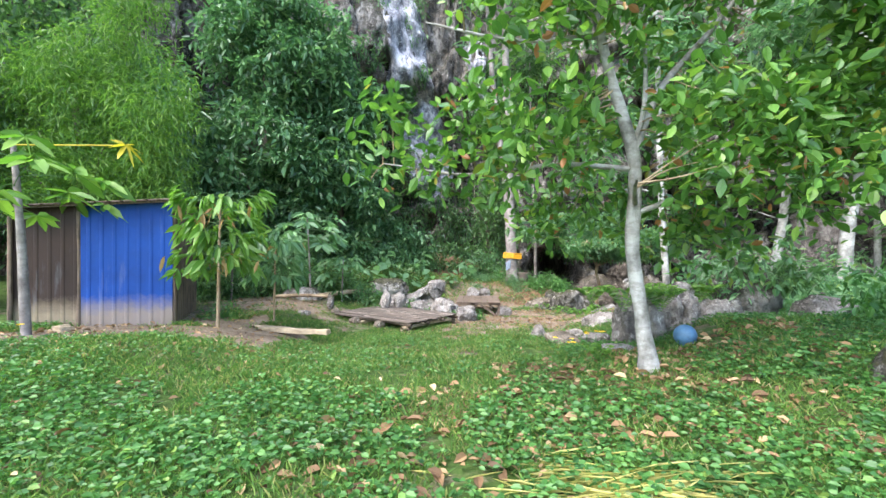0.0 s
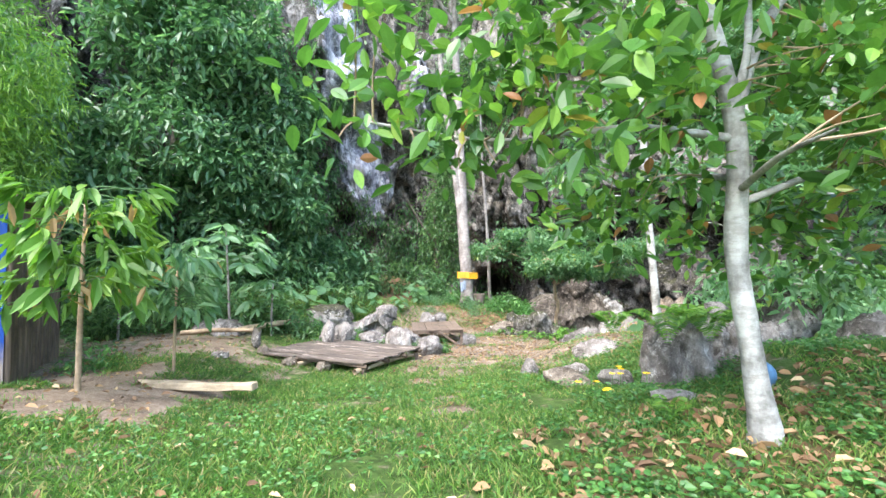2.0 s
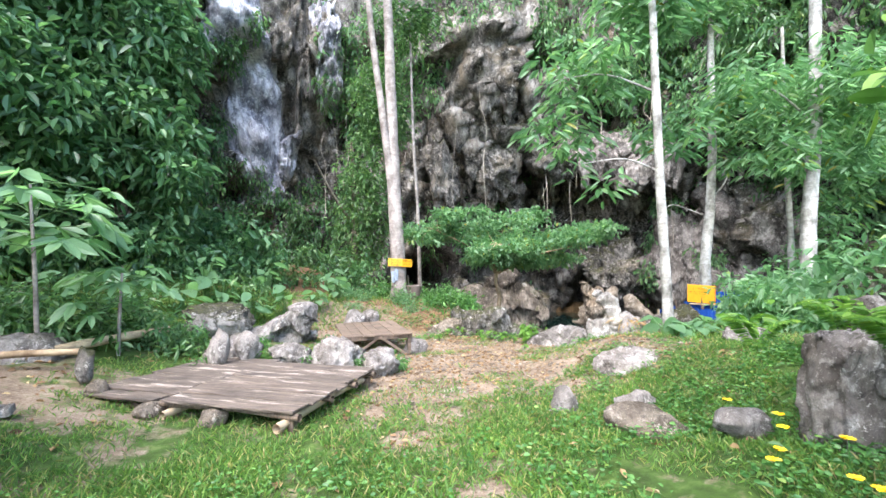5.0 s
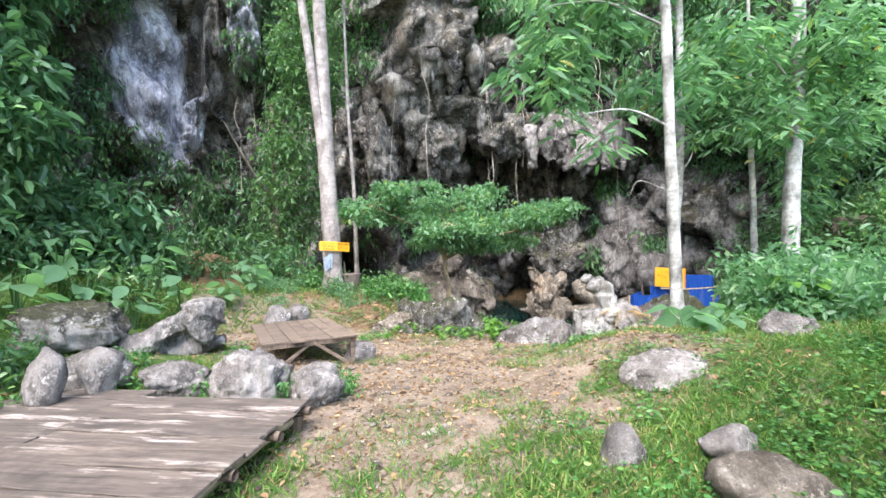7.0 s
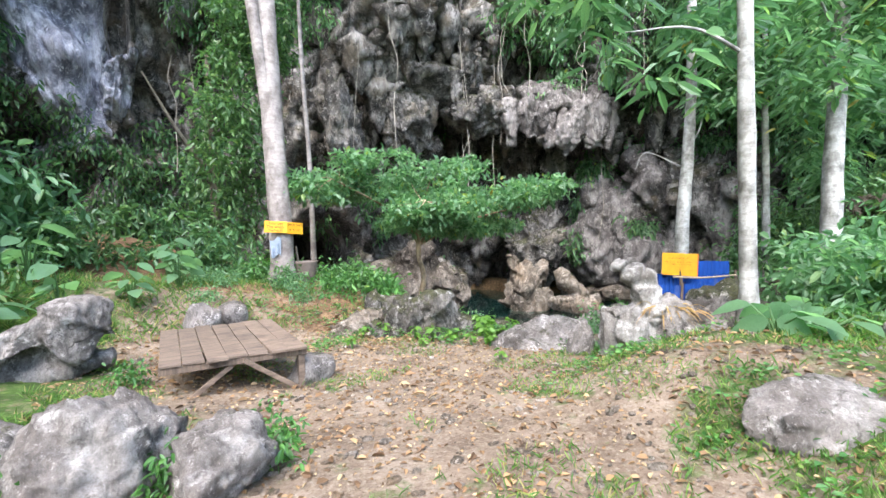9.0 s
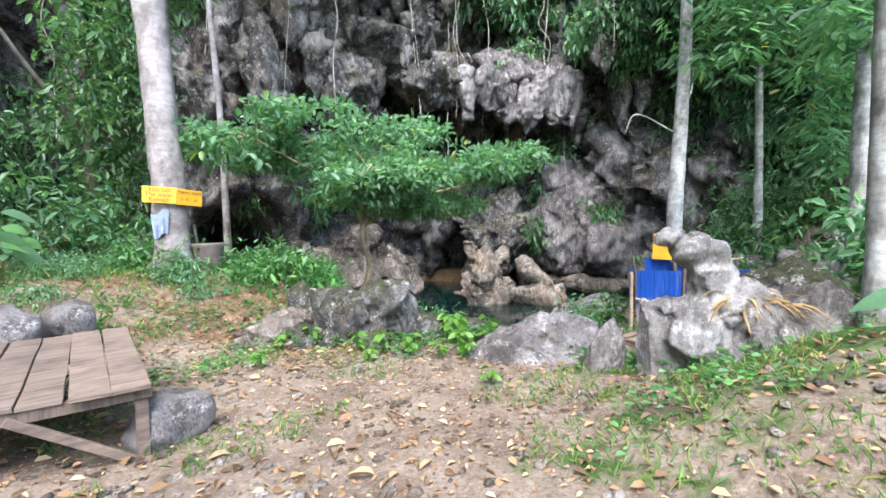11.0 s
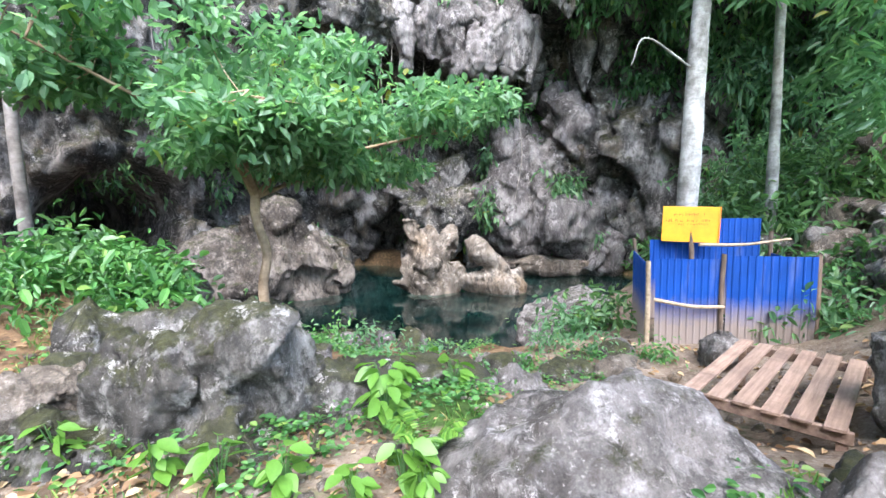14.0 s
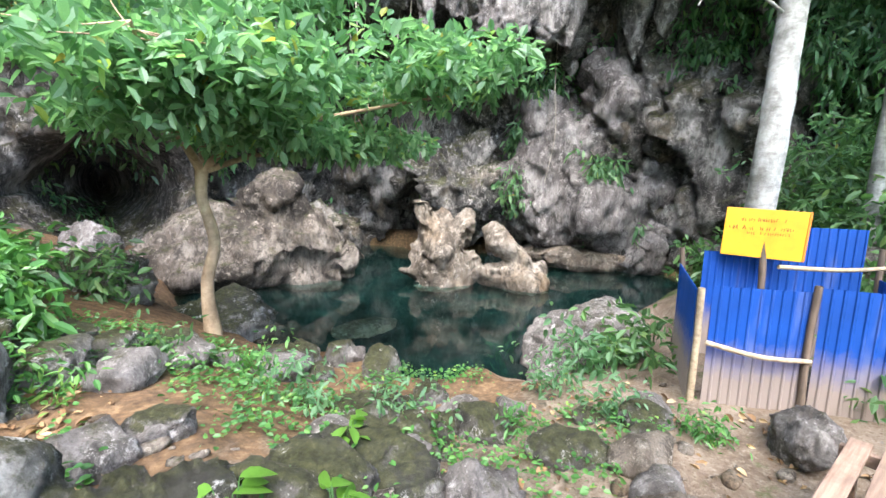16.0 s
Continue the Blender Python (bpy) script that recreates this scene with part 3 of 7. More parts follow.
def build_water():
    m, t, b = nodes("dark_clear_water")
    b.inputs["Base Color"].default_value = (0.11, 0.34, 0.33, 1)
    b.inputs["Roughness"].default_value = 0.03
    b.inputs["IOR"].default_value = 1.33
    b.inputs["Transmission Weight"].default_value = 1.0
    bump(t, b, tex(t, 1.6, 3), 0.05, 0.03)
    xs, ys = np.linspace(6.5, 22, 60), np.linspace(15.4, 31, 60)
    X, Y = np.meshgrid(xs, ys, indexing="ij")
    v = np.stack([X, Y, 0 * X + POOL_Z], -1).reshape(-1, 3)
    i = np.arange(3600).reshape(60, 60)
    f = np.stack([i[:-1, :-1], i[1:, :-1], i[1:, 1:], i[:-1, 1:]], -1).reshape(-1, 4)
    ob = obj("water", mesh_np("water", v, f, m), label="still dark green spring pool under the cliff", category="water", kind="structure")
    ob.visible_shadow = False


build_water()

# ---- cliff ----
CLIFF = [(-26, 4), (-20, 12), (-13, 19.5), (-7, 24.5), (-3, 29.2), (1.5, 30.2), (5, 28), (9.5, 27.4), (13, 28), (16, 26), (18.4, 22.4), (19.2, 19), (18.6, 15.5), (18.2, 11.5), (19, 6)]


def build_cliff():
    line = smooth_path(CLIFF, 400)[:, :2]
    seg = np.linalg.norm(np.diff(line, axis=0), axis=1)
    arc = np.concatenate([[0], np.cumsum(seg)])
    s = np.arange(0, arc[-1], 0.13)
    bx, by = np.interp(s, arc, line[:, 0]), np.interp(s, arc, line[:, 1])
    tx, ty = np.gradient(bx), np.gradient(by)
    ln = np.hypot(tx, ty)
    nx, ny = ty / ln, -tx / ln
    z = np.concatenate([np.arange(-3.2, 13, 0.13), np.arange(13, 27, 0.5)])
    B = np.stack([np.repeat(bx[:, None], len(z), 1), np.repeat(by[:, None], len(z), 1), np.repeat(z[None, :], len(s), 0)], -1)
    X, Z = B[..., 0], B[..., 2]
    cave = S(X, 5.5, 10) * (1 - S(X, 17.5, 20.5)) * (np.arange(len(s))[:, None] > len(s) * 0.3)
    roof = 5.6 + 1.4 * (vnoise(B * np.array([0.35, 0.35, 0]), 4) - 0.5)
    off = cave * (3.6 * S(Z, roof - 0.9, roof + 2.2) - 0.8 * (1 - S(Z, -1.5, 1.0)))
    off = off + 1.6 * S(Z, 7, 14) * (1 - cave) - 0.22 * np.maximum(0, Z - 12)
    off = off + 2.6 * (fbm(B * np.array([0.16, 0.16, 0.12]), 3, 2) - 0.5)
    off = off + 1.4 * (ridged(B * np.array([0.50, 0.50, 0.34]), 4, 8) - 0.5)
    off = off - 1.5 * (ridged(B * np.array([0.62, 0.62, 0.40]) + 30, 3, 18) - 0.5)
    off = off + 1.5 * facets_np(B * np.array([0.50, 0.50, 0.30]), 61) + 0.75 * facets_np(B * np.array([1.15, 1.15, 0.6]), 71) + 0.35 * facets_np(B * np.array([2.6, 2.6, 1.5]), 81)
    off = off - 0.55 * (ridged(B * np.array([1.4, 1.4, 0.5]), 3, 12) - 0.5)
    off = off + 0.30 * (ridged(B * np.array([3.2, 3.2, 2.2]), 3, 22) - 0.5)
    block = fbm(B * np.array([0.8, 0.8, 0.55]) + 12, 3, 27)
    off = off + 1.1 * (np.round(block * 9) / 9 - block)
    drape = ridged(B * np.array([1.1, 1.1, 0.3]), 3, 15)
    off = off + cave * 1.0 * (drape - 0.5) * S(Z, 2.8, 4.6)
    off = off - cave * 2.6 * S(vnoise(B * np.array([0.42, 0.42, 0.5]), 44), 0.6, 0.8) * S(Z, 2.5, 4.5) * (1 - S(Z, 8, 10))
    for hx, hz, r, d in ((7.2, 0.5, 1.2, 8.0), (-2.2, 5.0, 0.8, 2.2), (10.3, -1.0, 1.2, 1.5)):
        left = np.arange(len(s))[:, None] < len(s) * 0.75
        off = off - d * np.exp(-(((X - hx) / r) ** 2 + ((Z - hz) / (0.75 * r)) ** 2)) * left
    P = B + off[..., None] * np.stack([np.repeat(nx[:, None], len(z), 1), np.repeat(ny[:, None], len(z), 1), 0 * Z], -1)
    n, k = Z.shape
    i = np.arange(n * k).reshape(n, k)
    f = np.stack([i[:-1, :-1], i[1:, :-1], i[1:, 1:], i[:-1, 1:]], -1).reshape(-1, 4)
    me = mesh_np("cliff", P.reshape(-1, 3), f, M_CLIFF)
    global CLIFF_OB
    CLIFF_OB = ob = obj("cliff", me, label="weathered grey limestone cliff with an overhang and hollows", category="cliff", kind="structure")
    N = np.zeros_like(P)
    N[:, :, 0], N[:, :, 1] = np.repeat(nx[:, None], len(z), 1), np.repeat(ny[:, None], len(z), 1)
    return P, N


CLIFF_P, CLIFF_N = build_cliff()


# ---- rocks ----
def rock_mesh(name, radii, material, seed, sub=4, facets=7, rough=0.22, flute=0.0):
    bm = bmesh.new()
    bmesh.ops.create_icosphere(bm, subdivisions=sub, radius=1)
    v = np.array([x.co[:] for x in bm.verts])
    f = np.array([[x.index for x in q.verts] for q in bm.faces])
    bm.free()
    rng = np.random.default_rng(seed)
    d = v / np.linalg.norm(v, axis=1)[:, None]
    r = np.ones(len(v))
    for _ in range(facets):
        n = rng.normal(size=3)
        n /= np.linalg.norm(n)
        c = d @ n
        lim = rng.uniform(0.62, 0.86)
        r = np.minimum(r, np.where(c > 0.05, lim / np.maximum(c, 0.05), 9))
    o = rng.random(3) * 40
    p = d * np.array(radii) / max(radii) * 1.5 + o
    r = r * (1 + rough * 1.5 * (fbm(p * 1.3, 3, seed) - 0.5) - rough * 0.8 * (ridged(p * 1.9, 3, seed + 13) - 0.5) + rough * (ridged(p * 2.6, 4, seed + 3) - 0.55) + 0.45 * rough * (ridged(p * 9, 3, seed + 5) - 0.5))
    r = r * (1 + 0.75 * rough * facets_np(p * 1.3, seed) + 0.28 * rough * facets_np(p * 4.0, seed + 9))
    if flute:
        r = r * (1 + flute * (ridged(p * np.array([5, 5, 0.8]), 3, seed + 7) - 0.5))
    return mesh_np(name, d * r[:, None] * np.array(radii), f, material)


def rock(name, label, at, radii, material, seed, rot=(0, 0, 0), sub=5, facets=9, rough=0.15, flute=0.10, group="", category="rock"):
    ob = obj(name, rock_mesh(name, radii, material, seed, sub, facets, rough, flute), label=label, category=category, group=group)
    ob.matrix_world = pose(*at, *rot)
    return ob


def fused_rock(label, at, turn, blobs, material, seed, voxel=0.04, amp=0.08, freq=3.0, flute=0.0, parent=None, name="boulder"):
    """A rock grown together from rounded lumps (x, y, z, rx, ry, rz, tilt), then weathered."""
    bm = bmesh.new()
    rng = np.random.default_rng(seed)
    for x, y, z, a, b, c, tilt in blobs:
        made = bmesh.ops.create_icosphere(bm, subdivisions=4, radius=1.42)["verts"]
        cuts = [(Vector(q) / np.linalg.norm(q), lim) for q, lim in zip(rng.normal(size=(11, 3)), rng.uniform(0.66, 0.98, 11))]
        for q in made:
            for nrm, lim in cuts:
                over = q.co.dot(nrm) - lim
                if over > 0:
                    q.co -= nrm * over
        bmesh.ops.transform(bm, matrix=pose(x, y, z, 0, tilt, 0) @ Matrix.Diagonal((a, b, c, 1)), verts=made)
    raw = bpy.data.meshes.new("raw")
    bm.to_mesh(raw)
    bm.free()
    tmp = bpy.data.objects.new("raw", raw)
    scene.collection.objects.link(tmp)
    mod = tmp.modifiers.new("fuse", "REMESH")
    mod.mode, mod.voxel_size = "VOXEL", voxel
    me = bpy.data.meshes.new_from_object(tmp.evaluated_get(bpy.context.evaluated_depsgraph_get()))
    bpy.data.objects.remove(tmp)
    bpy.data.meshes.remove(raw)
    n = len(me.vertices)
    v, nor = np.zeros(3 * n), np.zeros(3 * n)
    me.vertices.foreach_get("co", v)
    me.vertices.foreach_get("normal", nor)
    v, nor = v.reshape(-1, 3), nor.reshape(-1, 3)
    p = v * freq + seed * 3.7
    block = fbm(p * 0.7, 3, seed)
    d = 2.0 * (block - 0.5) + 1.7 * facets_np(p * np.array([0.45, 0.45, 0.32]), seed) + 0.6 * facets_np(p * np.array([1.2, 1.2, 0.8]), seed + 20) + 0.22 * facets_np(p * 3.3, seed + 40) + 0.3 * (ridged(p * 3.2, 3, seed + 3) - 0.5)
    if flute:
        d = d + flute * (ridged(v * freq * np.array([1.8, 1.8, 0.22]) + seed, 3, seed + 4) - 0.5)
    me.vertices.foreach_set("co", (v + nor * (amp * d)[:, None]).astype(np.float32).ravel())
    me.polygons.foreach_set("use_smooth", np.full(len(me.polygons), True))
    me.materials.clear()
    me.materials.append(material)
    me.update()
    ob = obj(name, me, parent, label if not parent else "", "rock" if not parent else "")
    ob.matrix_world = pose(*at, 0, 0, turn)
    return ob


# rocks beside the low platform
rock("boulder", "rounded pale grey boulder beside the low platform", (0.08, 12.28, -0.13), (0.44, 0.37, 0.42), M_ROCKWHITE, 3, (0, 0, 20), sub=5)
rock("boulder", "pale grey angular boulder at the edge of the path", (0.58, 11.92, -0.22), (0.35, 0.30, 0.30), M_ROCKWHITE, 5, (10, 0, 50), sub=5)
rock("boulder", "grey brown boulder in a row beside the platform", (-0.62, 12.75, -0.10), (0.34, 0.27, 0.22), M_ROCK, 8, (0, 8, 0))
rock("boulder", "grey brown boulder in a row beside the platform", (-1.45, 13.2, -0.02), (0.46, 0.30, 0.26), M_ROCK, 9, (0, -8, 30))
rock("stone", "cream coloured upright stone behind the platform", (-1.62, 12.55, 0.16), (0.17, 0.15, 0.30), M_ROCKWHITE, 11, sub=3)
rock("stone", "cream coloured upright stone behind the platform", (-1.25, 12.75, 0.10), (0.19, 0.15, 0.24), M_ROCKWHITE, 12, sub=3)
fused_rock("leaning angular slab of grey limestone among plants", (-0.75, 15.3, -0.08), 0, [(0.05, 0, 0.16, 0.78, 0.30, 0.17, -26), (0.46, 0, 0.22, 0.34, 0.32, 0.24, -24), (-0.45, 0, -0.02, 0.45, 0.30, 0.14, -12), (0.30, 0.1, -0.05, 0.4, 0.26, 0.26, -10), (-0.1, 0.1, -0.12, 0.6, 0.26, 0.16, 0)], M_ROCK, 15, 0.025, 0.06, 3.0, 0.5)
rock("boulder", "low grey boulder half hidden by weeds", (-1.9, 15.2, 0.25), (0.7, 0.45, 0.40), M_ROCKMOSS, 16)
rock("boulder", "low grey boulder half hidden by weeds", (-4.0, 13.0, 0.2), (0.62, 0.36, 0.28), M_ROCK, 17)
rock("stone", "small dark stump of rock by the bank", (-3.0, 11.9, 0.18), (0.10, 0.10, 0.28), M_ROCKMOSS, 18, sub=3)
rock("stone", "small grey stone at the foot of the bench", (1.9, 14.15, -0.40), (0.28, 0.2, 0.2), M_ROCK, 19, sub=3)
rock("stone", "small grey stone on the bank by the trees", (1.1, 16.4, -0.05), (0.26, 0.22, 0.24), M_ROCK, 61, sub=3)
rock("stone", "small grey stone on the bank by the trees", (1.55, 16.6, -0.05), (0.22, 0.22, 0.26), M_ROCK, 62, sub=3)
# right side of the walk
rock("boulder", "smooth pale grey boulder lying in the grass", (3.80, 10.0, -0.14), (0.66, 0.42, 0.30), M_ROCKWHITE, 20, (0, 6, -20), facets=6, rough=0.12)
rock("stone", "pointed grey stone standing in the grass", (1.97, 9.3, -0.22), (0.17, 0.15, 0.22), M_ROCK, 21, sub=3, facets=9)
rock("stone", "flat brown and white broken stone", (2.35, 8.5, -0.18), (0.42, 0.24, 0.17), M_ROCKTAN, 22, (0, 12, -30), sub=3)
rock("stone", "small pale stone in the grass", (2.62, 8.9, -0.12), (0.24, 0.16, 0.12), M_ROCKWHITE, 23, sub=3)
rock("stone", "small pale stone in the grass", (2.05, 7.0, -0.12), (0.16, 0.13, 0.10), M_ROCK, 24, sub=3)
rock("stone", "small pale stone among yellow flowers", (2.75, 7.85, 0.0), (0.30, 0.18, 0.14), M_ROCKWHITE, 63, sub=3)
fused_rock("fluted grey limestone outcrop with sharp ribs", (3.35, 7.25, -0.05), 8, [(-0.36, 0, 0.38, 0.20, 0.28, 0.48, -5), (0.0, 0, 0.34, 0.26, 0.32, 0.46, 0), (0.34, 0.05, 0.30, 0.24, 0.28, 0.40, 6)], M_ROCKWHITE, 25, 0.02, 0.07, 3.6, 2.6)
fused_rock("fluted grey limestone outcrop with sharp ribs", (4.2, 7.3, 0.0), -4, [(-0.15, 0, 0.40, 0.28, 0.30, 0.48, -4), (0.22, 0.05, 0.32, 0.30, 0.30, 0.42, 8), (0.55, 0, 0.2, 0.25, 0.28, 0.3, 0)], M_ROCKWHITE, 26, 0.02, 0.07, 3.6, 2.6)
rock("stone", "pale flat stone on the bank", (2.55, 6.35, 0.16), (0.34, 0.16, 0.09), M_ROCKWHITE, 27, (0, 10, 15), sub=3)
rock("stone", "pinkish grey flat stone in leaf litter", (3.55, 5.05, 0.22), (0.50, 0.22, 0.14), M_ROCKTAN, 28, (0, 0, 10), sub=3)
rock("boulder", "grey rock crowned with weeds", (5.4, 7.9, 0.75), (0.6, 0.5, 0.62), M_ROCKMOSS, 29)
rock("boulder", "grey rock crowned with weeds", (6.0, 7.0, 0.45), (0.5, 0.4, 0.42), M_ROCK, 30)
rock("boulder", "dark rounded rock at the edge of the grass", (4.65, 4.45, 0.30), (0.42, 0.42, 0.36), M_ROCKMOSS, 31)
rock("boulder", "round grey rock beside the white tree", (5.6, 9.7, 0.18), (0.34, 0.28, 0.25), M_ROCK, 32)
rock("boulder", "flat brown rock by the bank", (4.6, 8.6, 0.0), (0.4, 0.3, 0.16), M_ROCKTAN, 33)
# rocks between the path and the pool
rock("boulder", "large pale grey boulder with a ridged top", (5.10, 13.42, -0.74), (0.95, 0.72, 0.68), M_ROCK, 36, (0, 14, -35), sub=5, facets=8, rough=0.15)
rock("stone", "upright grey slab between two boulders", (4.86, 12.66, -0.36), (0.17, 0.13, 0.34), M_ROCK, 37, (0, 4, -30), facets=9)
fused_rock("mossy grey rock with dark hollows", (4.35, 16.75, -0.75), 20, [(0, 0, 0.2, 0.5, 0.45, 0.42, 0), (0.35, 0.1, 0.25, 0.35, 0.35, 0.45, 10), (-0.35, -0.1, 0.1, 0.3, 0.3, 0.35, 0)], M_ROCKMOSS, 38, 0.03, 0.09, 3.2, 0.5)
fused_rock("craggy mossy grey ridge of limestone above the pool", (4.45, 15.35, -0.75), -31, [(-0.5, 0, 0.30, 0.28, 0.33, 0.42, 0), (-0.12, 0.05, 0.36, 0.32, 0.38, 0.44, 12), (0.25, 0, 0.32, 0.28, 0.35, 0.48, -15), (0.58, -0.1, 0.15, 0.35, 0.33, 0.36, 15), (-0.80, -0.15, 0.08, 0.30, 0.30, 0.32, 0), (0.0, -0.3, 0.08, 0.5, 0.28, 0.28, 0), (0.35, -0.35, 0.05, 0.3, 0.25, 0.26, 0)], M_ROCKMOSS, 39, 0.024, 0.09, 3.4, 0.7)
rock("boulder", "low mossy grey rock above the pool", (5.9, 15.1, -1.05), (0.80, 0.55, 0.48), M_ROCKMOSS, 41, (0, 8, 0), sub=5, rough=0.19)
fused_rock("brown soil covered rock with a white crust", (3.42, 16.2, -0.65), 0, [(0, 0, 0.15, 0.42, 0.34, 0.30, 0), (0.25, -0.05, 0.28, 0.2, 0.2, 0.22, 20), (-0.3, 0, 0.05, 0.25, 0.25, 0.2, 0)], M_ROCKTAN, 42, 0.025, 0.07, 4.0)
fused_rock("broad mossy rock sloping down to the pool", (5.35, 16.35, -1.15), 20, [(0, 0, 0.15, 0.62, 0.42, 0.34, 6), (-0.5, 0.1, 0.25, 0.35, 0.35, 0.34, 0), (0.55, -0.1, 0.05, 0.35, 0.3, 0.28, 0)], M_ROCKMOSS, 91, 0.03, 0.07, 3.0, 0.4)
fused_rock("mossy rock with a pale broken corner", (4.75, 17.2, -0.95), -15, [(0, 0, 0.2, 0.45, 0.4, 0.34, 0), (0.3, -0.1, 0.35, 0.22, 0.25, 0.24, 15), (-0.4, 0, 0.1, 0.3, 0.3, 0.3, 0)], M_ROCKMOSS, 92, 0.03, 0.07, 3.0, 0.4)
fused_rock("low grey rock with a mossy crown", (6.35, 15.6, -1.4), -30, [(0, 0, 0.15, 0.5, 0.36, 0.30, 0), (0.35, 0.1, 0.2, 0.25, 0.25, 0.26, 10)], M_ROCKMOSS, 93, 0.03, 0.06, 3.0, 0.4)
rock("boulder", "mossy rock at the foot of the bank", (5.5, 14.45, -0.95), (0.45, 0.38, 0.36), M_ROCKMOSS, 43, rough=0.19)
rock("boulder", "pale grey jagged rock on the slope", (6.35, 14.55, -1.0), (0.42, 0.32, 0.36), M_ROCK, 44, rough=0.19)
rock("boulder", "flat grey stone at the water's edge", (7.55, 16.05, -1.55), (0.50, 0.32, 0.24), M_ROCK, 45)
rock("boulder", "flat grey stone at the water's edge", (6.9, 16.2, -1.35), (0.5, 0.36, 0.34), M_ROCKMOSS, 46)
rock("boulder", "grey rock at the pool's corner beside the blue enclosure", (10.3, 15.9, -1.35), (1.15, 0.8, 0.55), M_ROCK, 47, (0, -10, 30), sub=5)
rock("stone", "pale stone on the trodden slope", (7.7, 14.2, -1.0), (0.3, 0.24, 0.2), M_ROCKTAN, 48, sub=3)
rock("boulder", "long pale rock in front of the blue enclosure", (8.65, 13.45, -0.95), (0.42, 0.22, 0.24), M_ROCK, 49, (0, 20, 20))
rock("boulder", "pale rock on the trodden slope", (7.2, 13.85, -1.02), (0.3, 0.24, 0.22), M_ROCKTAN, 50)
rock("boulder", "big dark rock behind the slatted table", (6.75, 11.75, -0.55), (0.85, 0.75, 0.85), M_ROCKMOSS, 51, sub=5, rough=0.19)
rock("boulder", "mossy rock in front of the slatted table", (5.75, 12.45, -0.80), (0.55, 0.35, 0.40), M_ROCKMOSS, 52, sub=5, rough=0.19)
# rocks standing in and round the pool
fused_rock("tan jagged rock rising from the pool", (13.55, 20.75, -1.85), -50.5, [(-0.85, 0, 0.2, 0.72, 0.6, 0.65, 0), (-0.75, 0.05, 1.0, 0.55, 0.5, 0.65, -20), (-1.15, 0, 1.75, 0.30, 0.30, 0.55, -28), (-0.25, 0.1, 1.35, 0.30, 0.30, 0.40, 15), (-1.4, -0.1, 0.25, 0.4, 0.3, 0.2, 15), (-0.3, -0.1, 0.4, 0.4, 0.4, 0.5, 0)], M_ROCKTAN, 53, 0.06, 0.17, 2.0)
fused_rock("pale angular rock standing in the pool", (13.75, 20.45, -1.85), -50.5, [(0.75, 0, 0.25, 0.85, 0.6, 0.5, 12), (0.75, 0, 0.85, 0.62, 0.45, 0.36, 28), (0.30, 0.1, 1.15, 0.30, 0.32, 0.32, 20), (1.35, 0, 0.25, 0.38, 0.4, 0.4, 25)], M_ROCKTAN, 54, 0.06, 0.12, 1.6)
rock("boulder", "small pale rock at the cave's mouth", (6.0, 23.0, -0.5), (0.45, 0.4, 0.55), M_ROCKWHITE, 55)
fused_rock("brown boulder beneath the overhang, its colour darkened for shade", (9.5, 24.6, -2.2), -25, [(0, 0, 0.9, 1.7, 1.2, 1.2, 0), (0.5, 0.2, 1.9, 1.0, 0.9, 0.8, -20), (-0.9, 0, 1.3, 0.8, 0.9, 1.0, 20), (1.5, 0.3, 0.7, 0.9, 0.9, 1.2, 10)], M_ROCKBROWNSHADE, 56, 0.1, 0.3, 1.1, 0.5)
fused_rock("pinkish grey wall of blocky limestone beside the pool", (18.3, 19.8, -1.6), -66, [(0, 0.4, 1.6, 2.2, 1.2, 2.4, 0), (-1.3, 0.3, 2.6, 1.1, 1.0, 2.0, -8), (1.1, 0.2, 1.4, 1.2, 1.0, 1.7, 10), (0.2, 0, 3.6, 1.4, 1.0, 1.5, 12), (-1.4, 0.5, 4.6, 0.9, 0.9, 1.2, 0), (1.9, 0.3, 2.6, 0.9, 0.8, 1.0, 0)], M_ROCKWALL, 66, 0.1, 0.42, 1.0, 0.6)
fused_rock("pale grey points of rock hanging from the overhang", (14.9, 20.9, 5.0), -38, [(-0.1, 0.5, 1.5, 1.8, 0.6, 0.6, 0), (0.45, -0.1, 0.55, 0.40, 0.40, 1.15, 10), (-0.75, 0, 0.55, 0.36, 0.40, 1.0, -8), (1.2, 0.1, 0.8, 0.45, 0.45, 1.0, 6), (-1.5, 0.1, 0.9, 0.4, 0.4, 0.9, -4), (-0.15, -0.2, 0.25, 0.25, 0.26, 0.8, 0), (-2.1, 0.1, 0.5, 0.26, 0.28, 0.8, -6), (1.8, 0.1, 0.5, 0.28, 0.28, 0.8, 8)], M_ROCKWALL, 67, 0.06, 0.16, 1.8, 1.0)
rock("boulder", "sunken pale rock under the water", (9.6, 20.0, -2.2), (0.7, 0.4, 0.35), M_ROCKTAN, 57)
rock("boulder", "long tan ledge of rock at the water line", (18.0, 20.3, -1.55), (2.6, 1.2, 0.55), M_ROCKTAN, 58, (0, 0, -55), sub=5)
rock("boulder", "dark mossy stone on the pool's bank", (7.3, 20.8, -1.5), (0.9, 0.7, 0.5), M_ROCKMOSS, 59, sub=5)
rock("boulder", "dark mossy stone on the pool's bank", (5.6, 20.3, -0.6), (0.8, 0.6, 0.5), M_ROCKMOSS, 60, sub=5)


